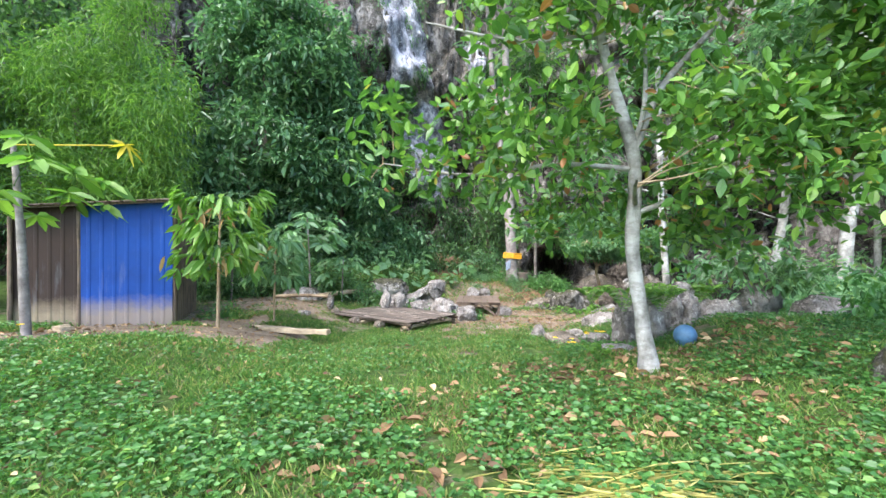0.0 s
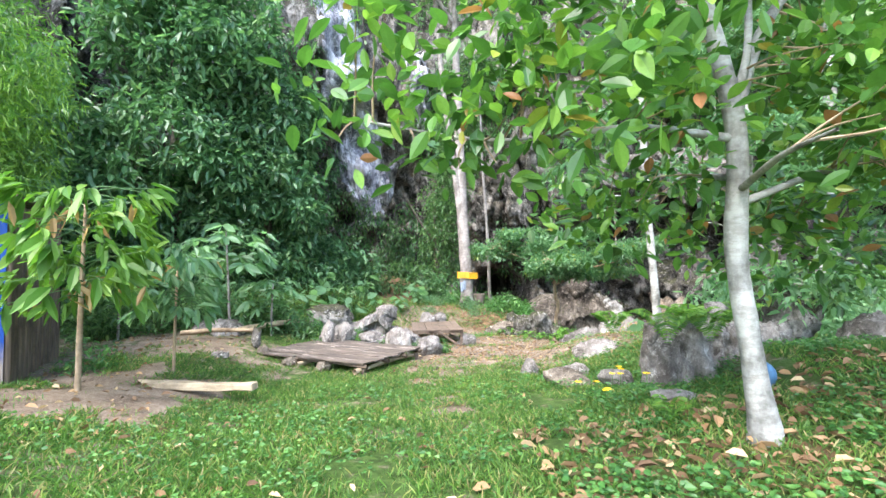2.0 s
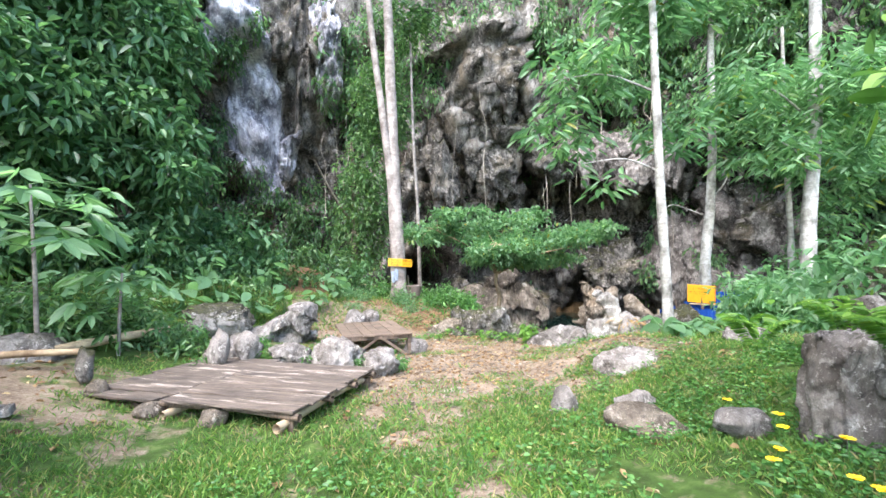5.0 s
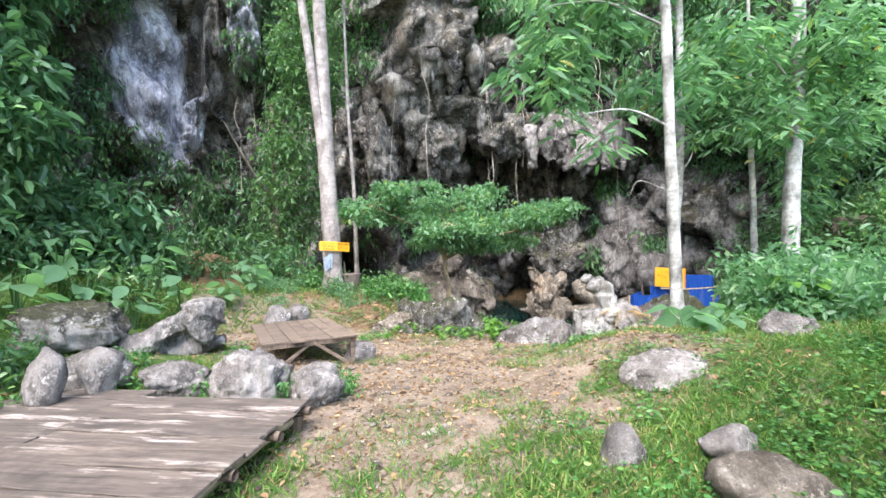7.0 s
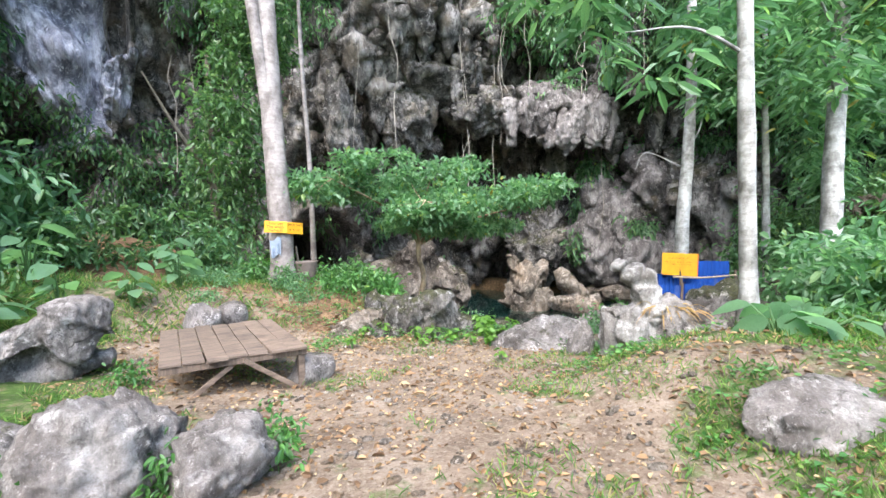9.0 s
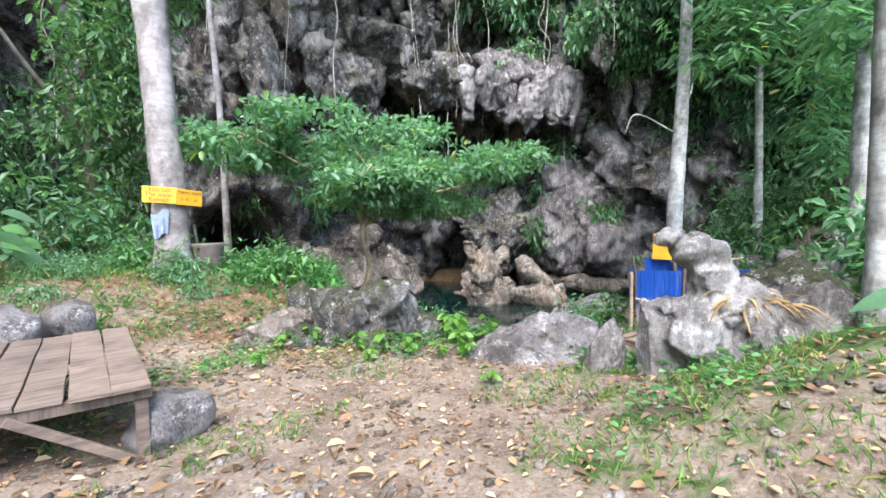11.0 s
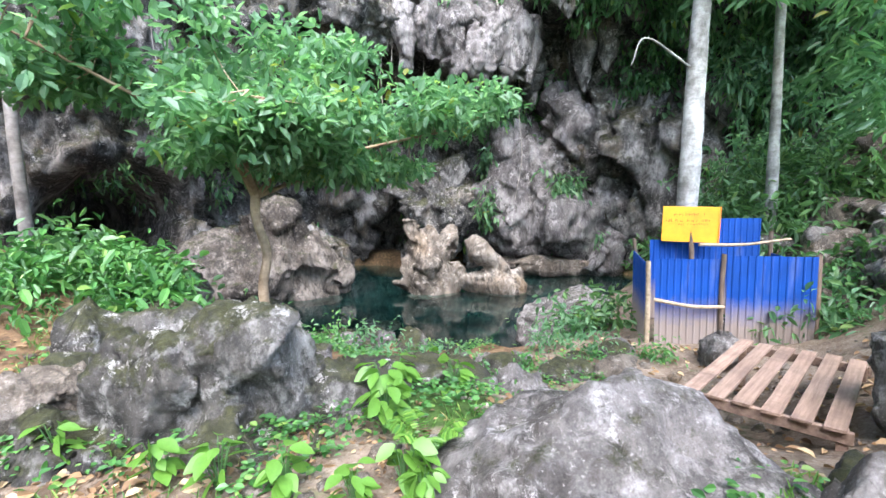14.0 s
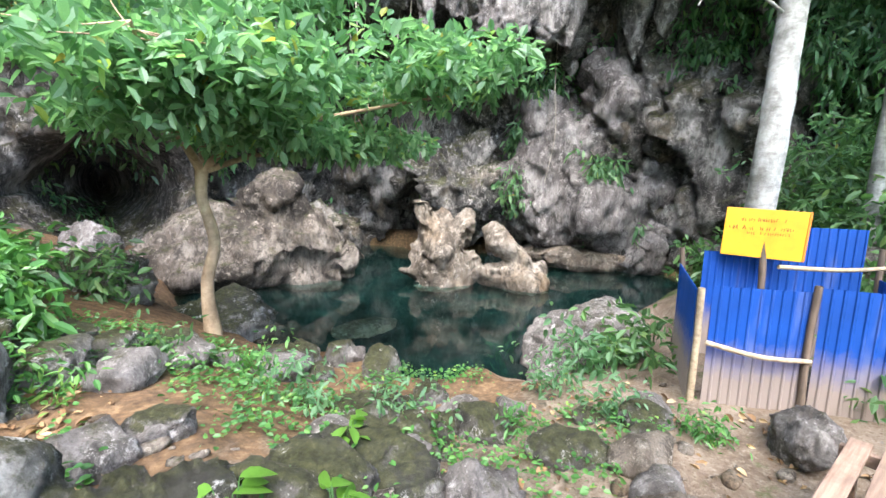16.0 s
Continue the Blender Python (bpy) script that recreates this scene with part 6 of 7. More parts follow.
def logs():
    for k, (a, b, r, mat, label) in enumerate((((-3.9, 12.7, 0.22), (-2.5, 14.0, 0.30), 0.07, M_LOG, "pale dry log lying behind the platform"),
                                               ((-5.9, 14.2, 0.35), (-4.2, 14.6, 0.42), 0.05, M_BARKDARK, "thin dead branch on the bank"),
                                               ((-5.6, 13.5, 0.36), (-4.1, 13.9, 0.40), 0.04, M_BARKDARK, "thin dead branch on the bank"),
                                               ((-5.8, 14.8, 0.50), (-3.6, 14.9, 0.50), 0.05, M_BARKTAN, "thin dead branch on the bank"),
                                               ((-4.6, 12.2, 0.30), (-3.2, 12.4, 0.28), 0.05, M_BARKTAN, "thin dead branch on the bank"))):
        v, f = pole_np(a, b, r, k)
        obj("log", mesh_np("log", v, f, mat), label=label, category="log")
    for x, y, ln, turn, label in ((-3.15, 8.48, 2.15, -14.6, "bleached plank half sunk in the grass"), (-5.9, 6.9, 0.35, -30, "short bleached piece of wood on the soil"), (-3.3, 10.6, 0.28, 10, "white scrap of plastic on the soil")):
        bm = box_bm(ln, 0.17, 0.09, None, 0.012, 0.014, 8, 3)
        me = bpy.data.meshes.new("plank")
        bm.to_mesh(me)
        bm.free()
        me.materials.append(M_LOG if "white" not in label else M_ROCKWHITE)
        o2 = obj("plank" if "white" not in label else "scrap", me, label=label, category="wood" if "white" not in label else "litter")
        o2.matrix_world = pose(x, y, H(x, y) + 0.06, 0, 0, turn)
    # blue ball by the outcrop
    mat = plain("faded_blue_plastic", (0.07, 0.16, 0.27), 0.5, 0.3, 10)
    bm = bmesh.new()
    bmesh.ops.create_uvsphere(bm, u_segments=24, v_segments=16, radius=0.15)
    me = bpy.data.meshes.new("ball")
    bm.to_mesh(me)
    bm.free()
    me.materials.append(mat)
    me.polygons.foreach_set("use_smooth", [True] * len(me.polygons))
    o2 = obj("ball", me, label="faded blue plastic ball lying by the rocks", category="ball")
    o2.matrix_world = pose(3.35, 6.15, H(3.35, 6.15) + 0.12)


logs()


# ---- plants ----
def palmate(P, D, size, rng, lobes=7):
    """Deeply lobed leaves as fans of lobes."""
    Ps, Ds, Ls = [], [], []
    for p, d, s in zip(P, D, size):
        d = np.array(d) / np.linalg.norm(d)
        side = np.cross(d, [0, 0, 1.0])
        side /= np.linalg.norm(side) + 1e-9
        for a in np.linspace(-2.2, 2.2, lobes):
            Ps.append(p)
            Ds.append(d * math.cos(a) + side * math.sin(a))
            Ls.append(s * (1 - 0.14 * abs(a)))
    return leaves_np(np.array(Ps), np.array(Ds), np.array(Ls), 0.36, 0.05, 0.25, rng)


def stalk_plant(name, label, category, at, tall, leaves, reach, size, mat, rng, r=0.03, lobed=True, lean=(0, 0), bark=None, extra=()):
    x, y = at
    z = H(x, y)
    root = empty(name, Matrix.Translation((x, y, z)), label, category)
    path = smooth_path([(0, 0, -0.05), (lean[0] * 0.4, lean[1] * 0.4, tall * 0.5), (lean[0], lean[1], tall)], 14)
    v, f = tube_np(path, np.linspace(r, r * 0.5, 14), 9, 0.2, 4)
    obj("stem", mesh_np("stem", v, f, bark or M_BARKTAN), root)
    P, D, S_, pet = [], [], [], []
    for i in range(leaves):
        a = 2.4 * i + rng.normal() * 0.3
        q = path[-1] - np.array([0, 0, (0.55 * tall) * (i / leaves) * (0.8 if lobed else 1.0)])
        d = np.array([math.cos(a), math.sin(a), 0.35 - 0.6 * rng.random()])
        tip = q + d * reach * rng.uniform(0.6, 1.1)
        pet.append(tube_np(smooth_path([q, q + d * reach * 0.3 + np.array([0, 0, 0.06]), tip], 6), np.linspace(0.009, 0.005, 6), 5))
        P.append(tip)
        D.append(d + np.array([0, 0, -0.5]))
        S_.append(size * rng.uniform(0.7, 1.15))
    for k, (st, p, d, sz) in enumerate(zip(pet, P, D, S_)):
        stalk = obj("leaf_stalk", mesh_np("leaf_stalk", *st, M_LEAFMID), root)
        if lobed:
            v, f = palmate([p], [d], [sz], rng)
        else:
            c = np.repeat(p[None], 7, axis=0)
            dd = d[None] + 0.55 * rng.normal(size=(7, 3)) + np.array([0, 0, -0.35])
            v, f = leaves_np(c + 0.04 * rng.normal(size=c.shape), dd, sz * (0.7 + 0.5 * rng.random(7)), 0.36, 0.15, 0.25, rng)
        obj("leaf", mesh_np("leaf", v, f, mat, False), stalk)
    for frac, n, m2 in extra:
        c = path[-1] - np.array([0, 0, tall * frac]) + 0.25 * rng.normal(size=(n, 3)) * np.array([1.2, 1.2, 0.4])
        v, f = leaves_np(c, np.array([0, 0, -1.0]) + 0.5 * rng.normal(size=(n, 3)), np.full(n, size * 0.9), 0.26, 0.15, 0.1, rng)
        obj("young_leaves", mesh_np("young_leaves", v, f, m2, False), root)
    return root


def saplings():
    rng = np.random.default_rng(21)
    stalk_plant("sapling", "young tree with long drooping green and brown leaves", "sapling", (-4.0, 7.9), 2.35, 58, 0.62, 0.29, M_LEAFLIME, rng, 0.035, False, (0.05, 0), None, ((0.12, 14, M_LEAFRED), (0.45, 16, M_LEAFRED)))
    stalk_plant("sapling", "young tree with long drooping green leaves", "sapling", (-3.5, 9.2), 1.85, 46, 0.5, 0.27, M_LEAFPOOL, rng, 0.025, False, (0.05, 0), None, ((0.15, 10, M_LEAFRED),))
    stalk_plant("papaya", "papaya tree with large lobed green leaves", "papaya tree", (-6.0, 6.4), 2.9, 16, 1.0, 0.5, M_LEAFLIME, rng, 0.07, True, (-0.2, 0), M_BARKBIG)
    stalk_plant("papaya", "young papaya with large lobed green leaves", "papaya tree", (-3.9, 13.1), 2.35, 24, 0.85, 0.50, M_LEAFPOOL, rng, 0.035, True, (-0.1, 0), M_BARKBIG)
    stalk_plant("papaya", "young papaya with large lobed green leaves", "papaya tree", (-3.05, 13.4), 1.35, 16, 0.55, 0.36, M_LEAFPOOL, rng, 0.03, True, (0.05, 0), M_BARKBIG)
    stalk_plant("papaya", "young papaya with large lobed green leaves", "papaya tree", (-5.9, 12.4), 1.5, 16, 0.6, 0.36, M_LEAFPOOL, rng, 0.03, True, (0.05, 0), M_BARKBIG)
    # long-stalked yellowing leaf
    v, f = palmate([np.array([-4.35, 6.1, 3.02])], [np.array([0.5, -0.2, -0.8])], [0.30], rng)
    root = empty("papaya_leaf", Matrix.Identity(4), "single yellow lobed papaya leaf on a long stalk", "leaf")
    obj("leaf", mesh_np("leaf", v, f, M_LEAFYEL, False), root)
    v, f = tube_np(smooth_path([(-6.2, 6.4, 3.1), (-5.3, 6.25, 3.06), (-4.35, 6.1, 3.02)], 10), np.full(10, 0.01), 6)
    obj("stalk", mesh_np("stalk", v, f, M_LEAFYEL), root)


saplings()


def broad_plants():
    """Plants with a few big leaves rising from the ground."""
    rng = np.random.default_rng(22)
    spots = [(x, y, s, M_LEAFPOOL, "taro plant with large heart-shaped leaves") for x, y, s in ((-2.6, 16.1, 0.42), (-1.9, 16.7, 0.40), (-1.2, 16.5, 0.36), (-3.4, 16.2, 0.40), (-0.5, 17.0, 0.34), (0.3, 17.4, 0.30), (-4.4, 15.8, 0.4), (-5.2, 15.4, 0.38), (1.0, 18.2, 0.3), (-2.3, 17.2, 0.45), (-0.9, 17.8, 0.4), (0.9, 19.2, 0.35))]
    spots += [(x, y, s, M_LEAFPOOL, "plant with long pale green leaves beside the white tree") for x, y, s in ((4.95, 10.6, 0.36), (5.25, 10.3, 0.36), (5.85, 10.6, 0.32))]
    spots += [(x, y, s, M_LEAFLIME, "low plant with bright oval leaves among rocks") for x, y, s in ((5.02, 14.72, 0.17), (4.85, 14.55, 0.15), (5.3, 14.9, 0.16), (5.6, 14.65, 0.14), (4.55, 14.1, 0.14), (6.1, 15.3, 0.14), (5.35, 12.35, 0.10), (3.65, 15.6, 0.12), (4.2, 14.5, 0.12), (4.05, 14.75, 0.13), (4.35, 14.2, 0.11), (3.9, 15.05, 0.12), (3.3, 15.65, 0.10), (4.5, 13.95, 0.10), (3.75, 14.6, 0.09), (2.9, 15.2, 0.09), (4.0, 13.2, 0.08))]
    spots += [(x, y, s, M_LEAFLIME, "shrub with mottled yellow-green leaves") for x, y, s in ((6.75, 10.1, 0.22), (7.0, 9.9, 0.22))]
    for x, y, s, mat, label in spots:
        z = H(x, y)
        lift = 0.0
        for rx, ry, rz in ((5.02, 14.72, -0.55), (4.85, 14.55, -0.52), (5.3, 14.9, -0.6), (5.6, 14.65, -0.62), (5.35, 12.35, -0.45)):
            if abs(x - rx) < 0.01 and abs(y - ry) < 0.01:
                lift = rz - z
        n = 9 if s > 0.3 else (20 if s < 0.2 else 14)
        s = 0.8 * s if s < 0.2 else s
        root = empty("broad_leaved_plant", Matrix.Translation((x, y, z + lift)), label, "plant")
        a = rng.random(n) * 2 * np.pi
        tall = (0.5 + 0.9 * rng.random(n)) * s * (1.7 if x < 3 or s < 0.3 else 0.5)
        P = np.stack([np.cos(a) * s * 0.7 * rng.random(n), np.sin(a) * s * 0.7 * rng.random(n), tall], -1)
        D = np.stack([np.cos(a), np.sin(a), -0.35 + 0.4 * rng.random(n)], -1)
        v, f = leaves_hi(P, D, s * (0.7 + 0.5 * rng.random(n)), 0.62, 0.10, 0.25, rng)
        one = np.vstack([[[3 * a, 3 * a + 1, 3 * a + 4, 3 * a + 3], [3 * a + 1, 3 * a + 2, 3 * a + 5, 3 * a + 4]] for a in range(5)])
        for k, p in enumerate(P):
            st = tube_np(np.array([(0, 0, -0.03), p * np.array([0.5, 0.5, 0.6]), p]), np.array([0.012, 0.009, 0.006]) * (s / 0.3), 5)
            stem = obj("stem", mesh_np("stem", *st, M_LEAFMID), root)
            obj("leaf", mesh_np("leaf", v[18 * k:18 * k + 18], one, mat), stem)


broad_plants()


def ferns():
    rng = np.random.default_rng(23)
    for x, y, n, ln in ((2.75, 6.75, 9, 0.75), (3.3, 6.75, 8, 0.7), (3.6, 7.5, 8, 0.7), (2.55, 7.6, 7, 0.55), (2.0, 5.7, 5, 0.4), (4.4, 7.6, 7, 0.7), (4.75, 14.15, 8, 0.35), (9.6, 15.2, 8, 0.5), (10.6, 15.6, 8, 0.5), (-5.2, 4.1, 6, 0.4)):
        z = max(H(x, y), 0.62 if 2.5 < x < 4.5 and 6.5 < y < 7.8 else -9)
        ln = 0.72 * ln
        root = empty("fern", Matrix.Translation((x, y, z)), "bright green fern with arching feathered fronds", "fern", "ferns")
        for i in range(n):
            a = 2 * np.pi * i / n + rng.normal() * 0.3
            d = np.array([math.cos(a), math.sin(a), 0])
            k = 26
            t = np.linspace(0, 1, k)
            rib = d * (t * ln * 0.8)[:, None] + np.array([0, 0, 1.0]) * (ln * (1.75 * t - 1.15 * t * t) + 0.05)[:, None]
            side = np.array([-d[1], d[0], 0])
            w = ln * 0.26 * np.sin(np.pi * np.clip(t * 0.92 + 0.08, 0, 1))
            P = np.vstack([rib, rib])
            D = np.vstack([np.tile(side + 0.4 * d, (k, 1)), np.tile(-side + 0.4 * d, (k, 1))]) + np.array([0, 0, -0.15])
            v, f = leaves_np(P, D, np.concatenate([w, w]) + 0.01, 0.24, 0.05, 0.1, rng)
            obj("frond", mesh_np("frond", v, f, M_LEAFLIME, False), root)


ferns()


def bushes():
    """Low shrubs and weeds that hide the foot of the cliff and the banks."""
    rng = np.random.default_rng(24)
    rows = []
    for _ in range(70):
        bx, by = rng.uniform(-11, 2.5), rng.uniform(16.6, 21.5)
        if bx > -0.8 and by < 20.4:
            continue
        rows.append((bx, by, rng.uniform(0.5, 1.0), M_LEAFDARK if rng.random() < 0.5 else M_LEAFMID))
    for _ in range(30):
        rows.append((rng.uniform(-10, -4.5), rng.uniform(12.5, 16), rng.uniform(0.35, 0.7), M_LEAFMID))
    for _ in range(60):
        rows.append((rng.uniform(11.5, 19), rng.uniform(8, 15.5), rng.uniform(0.4, 0.9), M_LEAFMID if rng.random() < 0.6 else M_LEAFPOOL))
    for _ in range(16):
        rows.append((rng.uniform(9.6, 12), rng.uniform(11.2, 13.3), rng.uniform(0.18, 0.38), M_LEAFMID if rng.random() < 0.6 else M_LEAFPOOL))
    for _ in range(34):
        rows.append((rng.uniform(6.4, 11), rng.uniform(7.5, 11), rng.uniform(0.35, 0.7), M_LEAFPOOL))
    for _ in range(18):
        rows.append((rng.uniform(-4.9, -2.1), rng.uniform(13.5, 15.8), rng.uniform(0.22, 0.5), M_LEAFPOOL if rng.random() < 0.5 else M_LEAFMID))
    for _ in range(30):
        rows.append((rng.uniform(2.4, 4.8), rng.uniform(17.0, 19.2), rng.uniform(0.16, 0.34), M_HERB if rng.random() < 0.6 else M_LEAFMID))
    for x, y in ((-0.3, 12.2), (-0.95, 12.7), (0.35, 12.0), (0.95, 12.1), (1.0, 12.5), (-1.9, 12.6), (-1.1, 14.3), (0.2, 14.6), (-2.2, 14.4)):
        rows.append((x, y, 0.18, M_HERB))
    for _ in range(16):
        rows.append((rng.uniform(1.2, 4.6), rng.uniform(17.2, 20), rng.uniform(0.14, 0.28), M_LEAFPOOL))
    for x, y, s, m in ((5.2, 7.7, 0.55, M_LEAFPOOL), (5.0, 8.1, 0.5, M_LEAFPOOL), (5.7, 7.3, 0.5, M_LEAFMID), (6.0, 6.0, 0.5, M_HERB), (7.1, 16.0, 0.3, M_LEAFPOOL), (6.4, 16.4, 0.3, M_LEAFPOOL), (8.4, 15.3, 0.28, M_LEAFPOOL), (9.7, 15.0, 0.45, M_LEAFMID), (9.2, 15.3, 0.35, M_LEAFPOOL), (5.6, 19.6, 0.4, M_LEAFMID), (4.8, 19.5, 0.4, M_LEAFMID), (4.9, 16.7, 0.22, M_HERB), (5.6, 17.1, 0.26, M_LEAFMID), (6.3, 17.0, 0.24, M_HERB), (4.2, 17.6, 0.26, M_HERB), (7.6, 15.2, 0.16, M_HERB), (8.3, 14.0, 0.16, M_HERB), (6.8, 15.4, 0.18, M_HERB), (-4.6, 9.2, 0.3, M_HERB), (8.2, 14.6, 0.2, M_LEAFPOOL)):
        rows.append((x, y, s, m))
    for x, y, s, m in rows:
        if pool_mask(np.array([x]), np.array([y]))[0] > 0.4:
            continue
        z = H(x, y)
        if 4.9 < x < 5.8 and 7 < y < 8.3:
            z += 0.6
        q = rng.normal(size=(int(26 + 40 * s), 3)) * np.array([s * 0.55, s * 0.55, s * 0.45]) + np.array([0, 0, s * 0.55])
        q[:, 2] = np.abs(q[:, 2])
        v, f = clump_leaves(q, 0.16 if s > 0.3 else 0.10, 7, 0.10 + 0.09 * s if s > 0.3 else 0.045 + 0.10 * s, rng, 0.42, 0.8, 0.2, 0.2)
        ob = obj("bush", mesh_np("bush", v, f, m, False), label="leafy green shrub on the bank", category="bush", group="undergrowth")
        ob.matrix_world = Matrix.Translation((x, y, z))


bushes()


def ground_cover():
    rng = np.random.default_rng(25)

    def spots(n, x0, x1, y0, y1, least=0.45, freq=1.1, seed=3, gap=0.42):
        x, y = rng.uniform(x0, x1, n), rng.uniform(y0, y1, n)
        g, _ = covers(x, y)
        k = fbm(np.stack([x * freq, y * freq, 0 * x], -1), 3, seed)
        ok = (g > least) & (k > gap) & (pool_mask(x, y) < 0.2)
        x, y = x[ok], y[ok]
        return np.stack([x, y, height(x, y)], -1)

    # broad-leaved herbs
    c = np.vstack([spots(21000, -7.5, 6.5, 1.0, 9.0, 0.45, 1.2, 3, 0.40), spots(3600, 1.5, 7, 8.5, 14.5, 0.5, 1.6, 4, 0.50), spots(2600, 4.0, 8.4, 14.2, 18.2, -1, 1.9, 14, 0.52), spots(1500, 1.0, 5.0, 15.2, 18.5, -1, 1.9, 15, 0.52)])
    c = c[(c[:, 1] < 4.8) | (c[:, 0] > 1.9) | (c[:, 0] < -4.6) | (rng.random(len(c)) < 0.3)]
    near = np.hypot(c[:, 0] - 0, c[:, 1] - 3) < 30
    p = np.repeat(c[near], 5, axis=0)
    p[:, :2] += 0.05 * rng.normal(size=(len(p), 2))
    a = rng.random(len(p)) * 2 * np.pi
    p[:, 2] += 0.02 + 0.10 * rng.random(len(p))
    D = np.stack([np.cos(a), np.sin(a), 0.15 + 0.35 * rng.random(len(p))], -1)
    v, f = leaves_np(p, D, (0.035 + 0.05 * rng.random(len(p)) ** 1.5) * np.where(p[:, 1] > 5, 0.75, 1.0), 0.62, 0.12, 0.2, rng)
    obj("herbs", mesh_np("herbs", v, f, M_HERB, False), label="dense low herbs with small green leaves", category="herbs", kind="stuff")
    # grass
    for n, x0, x1, y0, y1, tall, least, gap, sd in ((150000, -7, 7, 0.8, 9.5, 0.11, 0.30, 0.34, 5), (36000, -5, 3.5, 4.4, 10.5, 0.09, 0.25, 0.42, 9), (8000, -7.5, -2, 5, 13, 0.09, -1, 0.54, 11), (80000, -5, 7, 8.5, 18, 0.10, 0.40, 0.45, 6), (30000, -1, 5.2, 9, 17, 0.08, -1, 0.58, 7), (16000, -8, 5, 16.5, 20, 0.16, -1, 0.40, 8)):
        c = spots(n, x0, x1, y0, y1, least, 1.4, sd, gap)
        D = np.stack([rng.normal(size=len(c)) * 0.55, rng.normal(size=len(c)) * 0.55, np.ones(len(c))], -1)
        v, f = leaves_np(c, D, tall * (0.5 + 0.9 * rng.random(len(c))), 0.09, 0.1, 0.25, rng)
        obj("grass", mesh_np("grass", v, f, M_GRASS, False), label="short bright green grass", category="grass", kind="stuff")
    # yellow cut straw
    x, y = 1.0 + 0.35 * rng.normal(size=260), 2.75 + 0.16 * rng.normal(size=260)
    P = np.stack([x, y, height(x, y) + 0.05 + 0.04 * rng.random(260)], -1)
    D = np.stack([np.ones(260), 0.3 * rng.normal(size=260), 0.12 * rng.normal(size=260)], -1)
    v, f = leaves_np(P, D, 0.25 + 0.2 * rng.random(260), 0.03, 0.05, 0.1, rng)
    obj("straw", mesh_np("straw", v, f, M_STRAW, False), label="tuft of cut yellow straw in the grass", category="straw", kind="stuff")
    # dry leaves
    parts = []
    for n, x0, x1, y0, y1, size in ((900, 0.6, 4.6, 3.2, 6.2, 0.13), (260, -1.2, 1.2, 2.2, 5.0, 0.13), (500, -6, 6, 1.5, 9, 0.10), (500, -6.5, -2.5, 5.8, 12.5, 0.09), (2600, -0.5, 5.0, 9.0, 17.5, 0.065), (7000, -0.5, 5.2, 9.0, 17.5, 0.035), (900, 3.0, 5.0, 14.8, 16.8, 0.08), (500, 5.5, 9, 11.8, 15.5, 0.08), (700, -7, 3, 12, 20, 0.10)):
        x, y = rng.uniform(x0, x1, n), rng.uniform(y0, y1, n)
        ok = pool_mask(x, y) < 0.2
        x, y = x[ok], y[ok]
        a = rng.random(len(x)) * 2 * np.pi
        P = np.stack([x, y, height(x, y) + 0.012 + 0.05 * rng.random(len(x)) * (y < 8)], -1)
        D = np.stack([np.cos(a), np.sin(a), 0.25 * rng.normal(size=len(x))], -1)
        parts.append(leaves_np(P, D, size * (0.5 + 0.8 * rng.random(len(x))), 0.5, 0.35, 0.1, rng))
    v, f = join_np(parts)
    obj("dry_leaves", mesh_np("dry_leaves", v, f, M_DRY, False), label="scattered dry brown leaves on the ground", category="leaves", kind="stuff")
    # pebbles and clods
    base = rock_mesh("pebble", (1, 1, 0.7), None, 4, 2, 5, 0.3)
    bv = np.array([q.co[:] for q in base.vertices])
    bf = np.array([list(q.vertices) for q in base.polygons])
    bpy.data.meshes.remove(base)
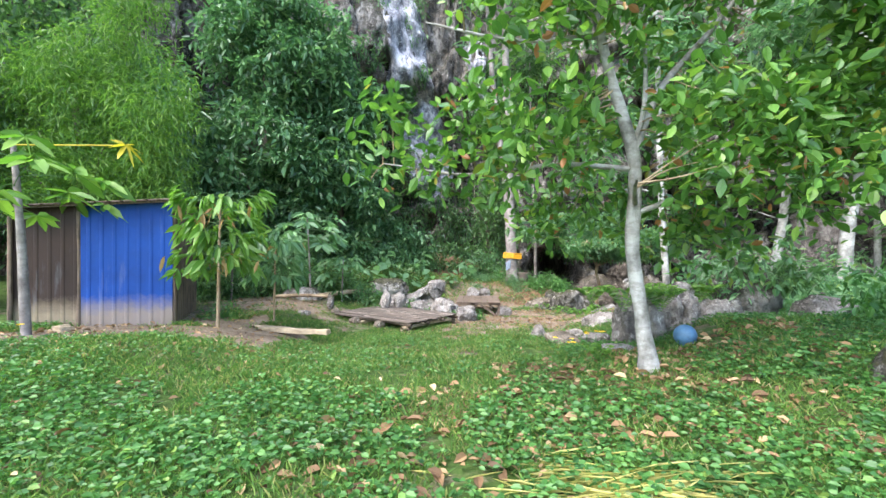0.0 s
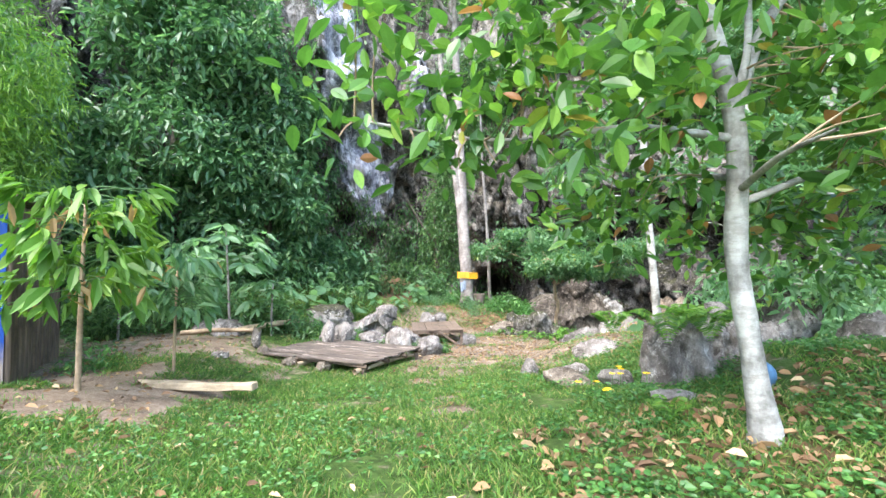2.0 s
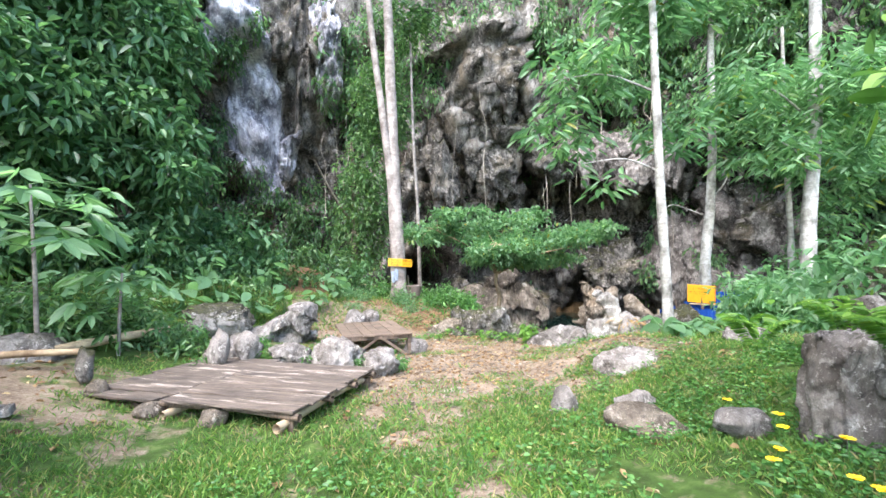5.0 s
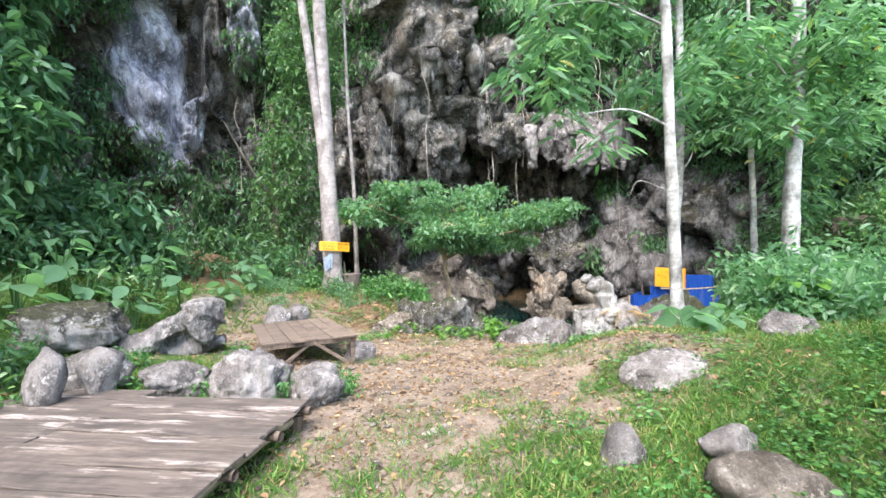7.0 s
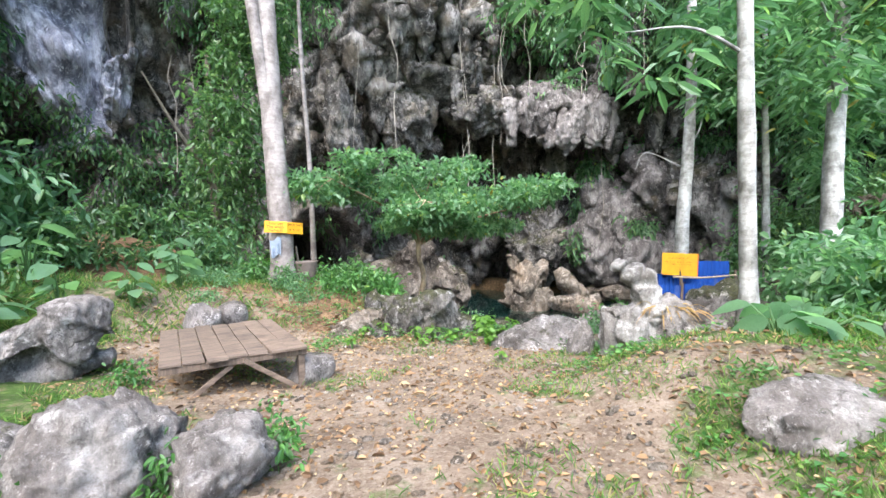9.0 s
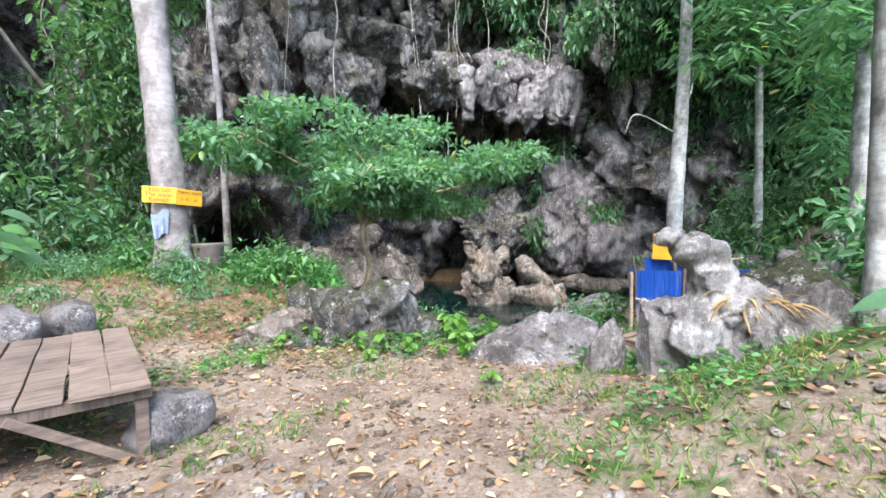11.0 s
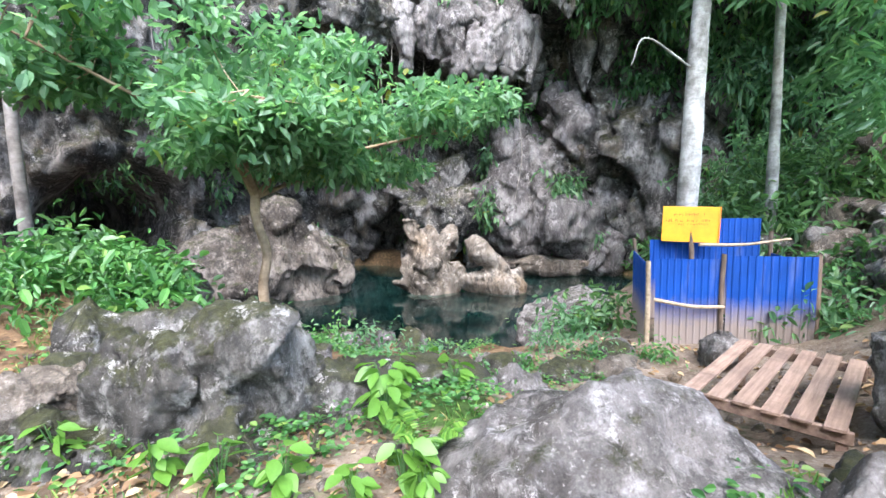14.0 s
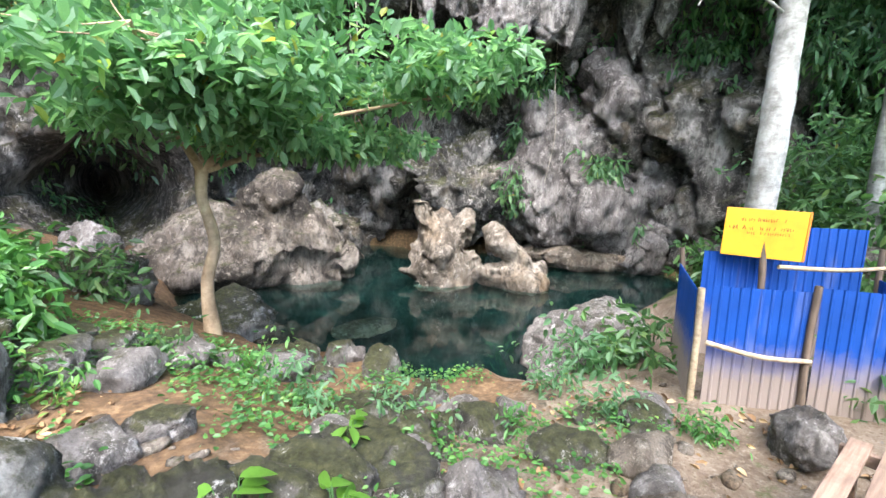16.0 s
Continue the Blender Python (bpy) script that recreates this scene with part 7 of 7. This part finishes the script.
    for n, x0, x1, y0, y1, big, mat, label in ((2400, -0.3, 4.9, 9.6, 17.0, 0.035, M_ROCKTAN, "pale pebbles and clods on the trodden path"), (200, 5.4, 9.2, 12.0, 15.6, 0.06, M_ROCKTAN, "stones and clods on the slope to the pool"), (110, 3.4, 5.4, 14.4, 17.0, 0.06, M_ROCKTAN, "broken stones between the mossy rocks")):
        pieces = []
        for _ in range(n):
            x, y = rng.uniform(x0, x1), rng.uniform(y0, y1)
            s = big * (0.25 + rng.random() ** 3)
            r = np.array(Euler((0, 0, rng.random() * 6.28)).to_matrix())
            pieces.append((bv @ r.T * s * np.array([1.3, 0.9, 0.8]) + np.array([x, y, H(x, y) + s * 0.15]), bf))
        v, f = join_np(pieces)
        obj("pebbles", mesh_np("pebbles", v, f, mat), label=label, category="pebbles", kind="stuff")


ground_cover()


def flowers():
    rng = np.random.default_rng(27)
    petal = plain("yellow_petal", (0.80, 0.52, 0.01), 0.5, 0.15, 20)
    for x, y in ((1.75, 7.0), (2.05, 7.15), (2.2, 6.85), (1.95, 6.7), (2.35, 7.3), (1.85, 6.55), (2.55, 7.45), (2.3, 6.5), (2.9, 8.1), (-5.35, 5.6)):
        z = H(x, y)
        h = 0.20 + 0.12 * rng.random()
        root = empty("flower", Matrix.Translation((x, y, z)), "small yellow daisy flower on a thin green stalk", "flower", "yellow flowers")
        v, f = tube_np(np.array([(0, 0, 0), (0.01, 0, h * 0.5), (0.02, 0.01, h)]), np.array([0.004, 0.003, 0.003]), 5)
        obj("stalk", mesh_np("stalk", v, f, M_HERB), root)
        a = np.linspace(0, 2 * np.pi, 10, endpoint=False)
        v, f = leaves_np(np.tile([0.02, 0.01, h], (10, 1)), np.stack([np.cos(a), np.sin(a), 0.25 + 0 * a], -1), np.full(10, 0.045), 0.5, 0.05, 0.1, rng)
        obj("petals", mesh_np("petals", v, f, petal, False), root)
        v, f = leaves_np(np.array([[0, 0, h * 0.3], [0, 0, h * 0.45], [0, 0, h * 0.2]]), np.array([[1, 0.2, 0.3], [-0.6, 0.8, 0.3], [-0.2, -1, 0.3]]), np.full(3, 0.1), 0.45, 0.1, 0.2, rng)
        obj("leaves", mesh_np("leaves", v, f, M_HERB, False), root)


flowers()
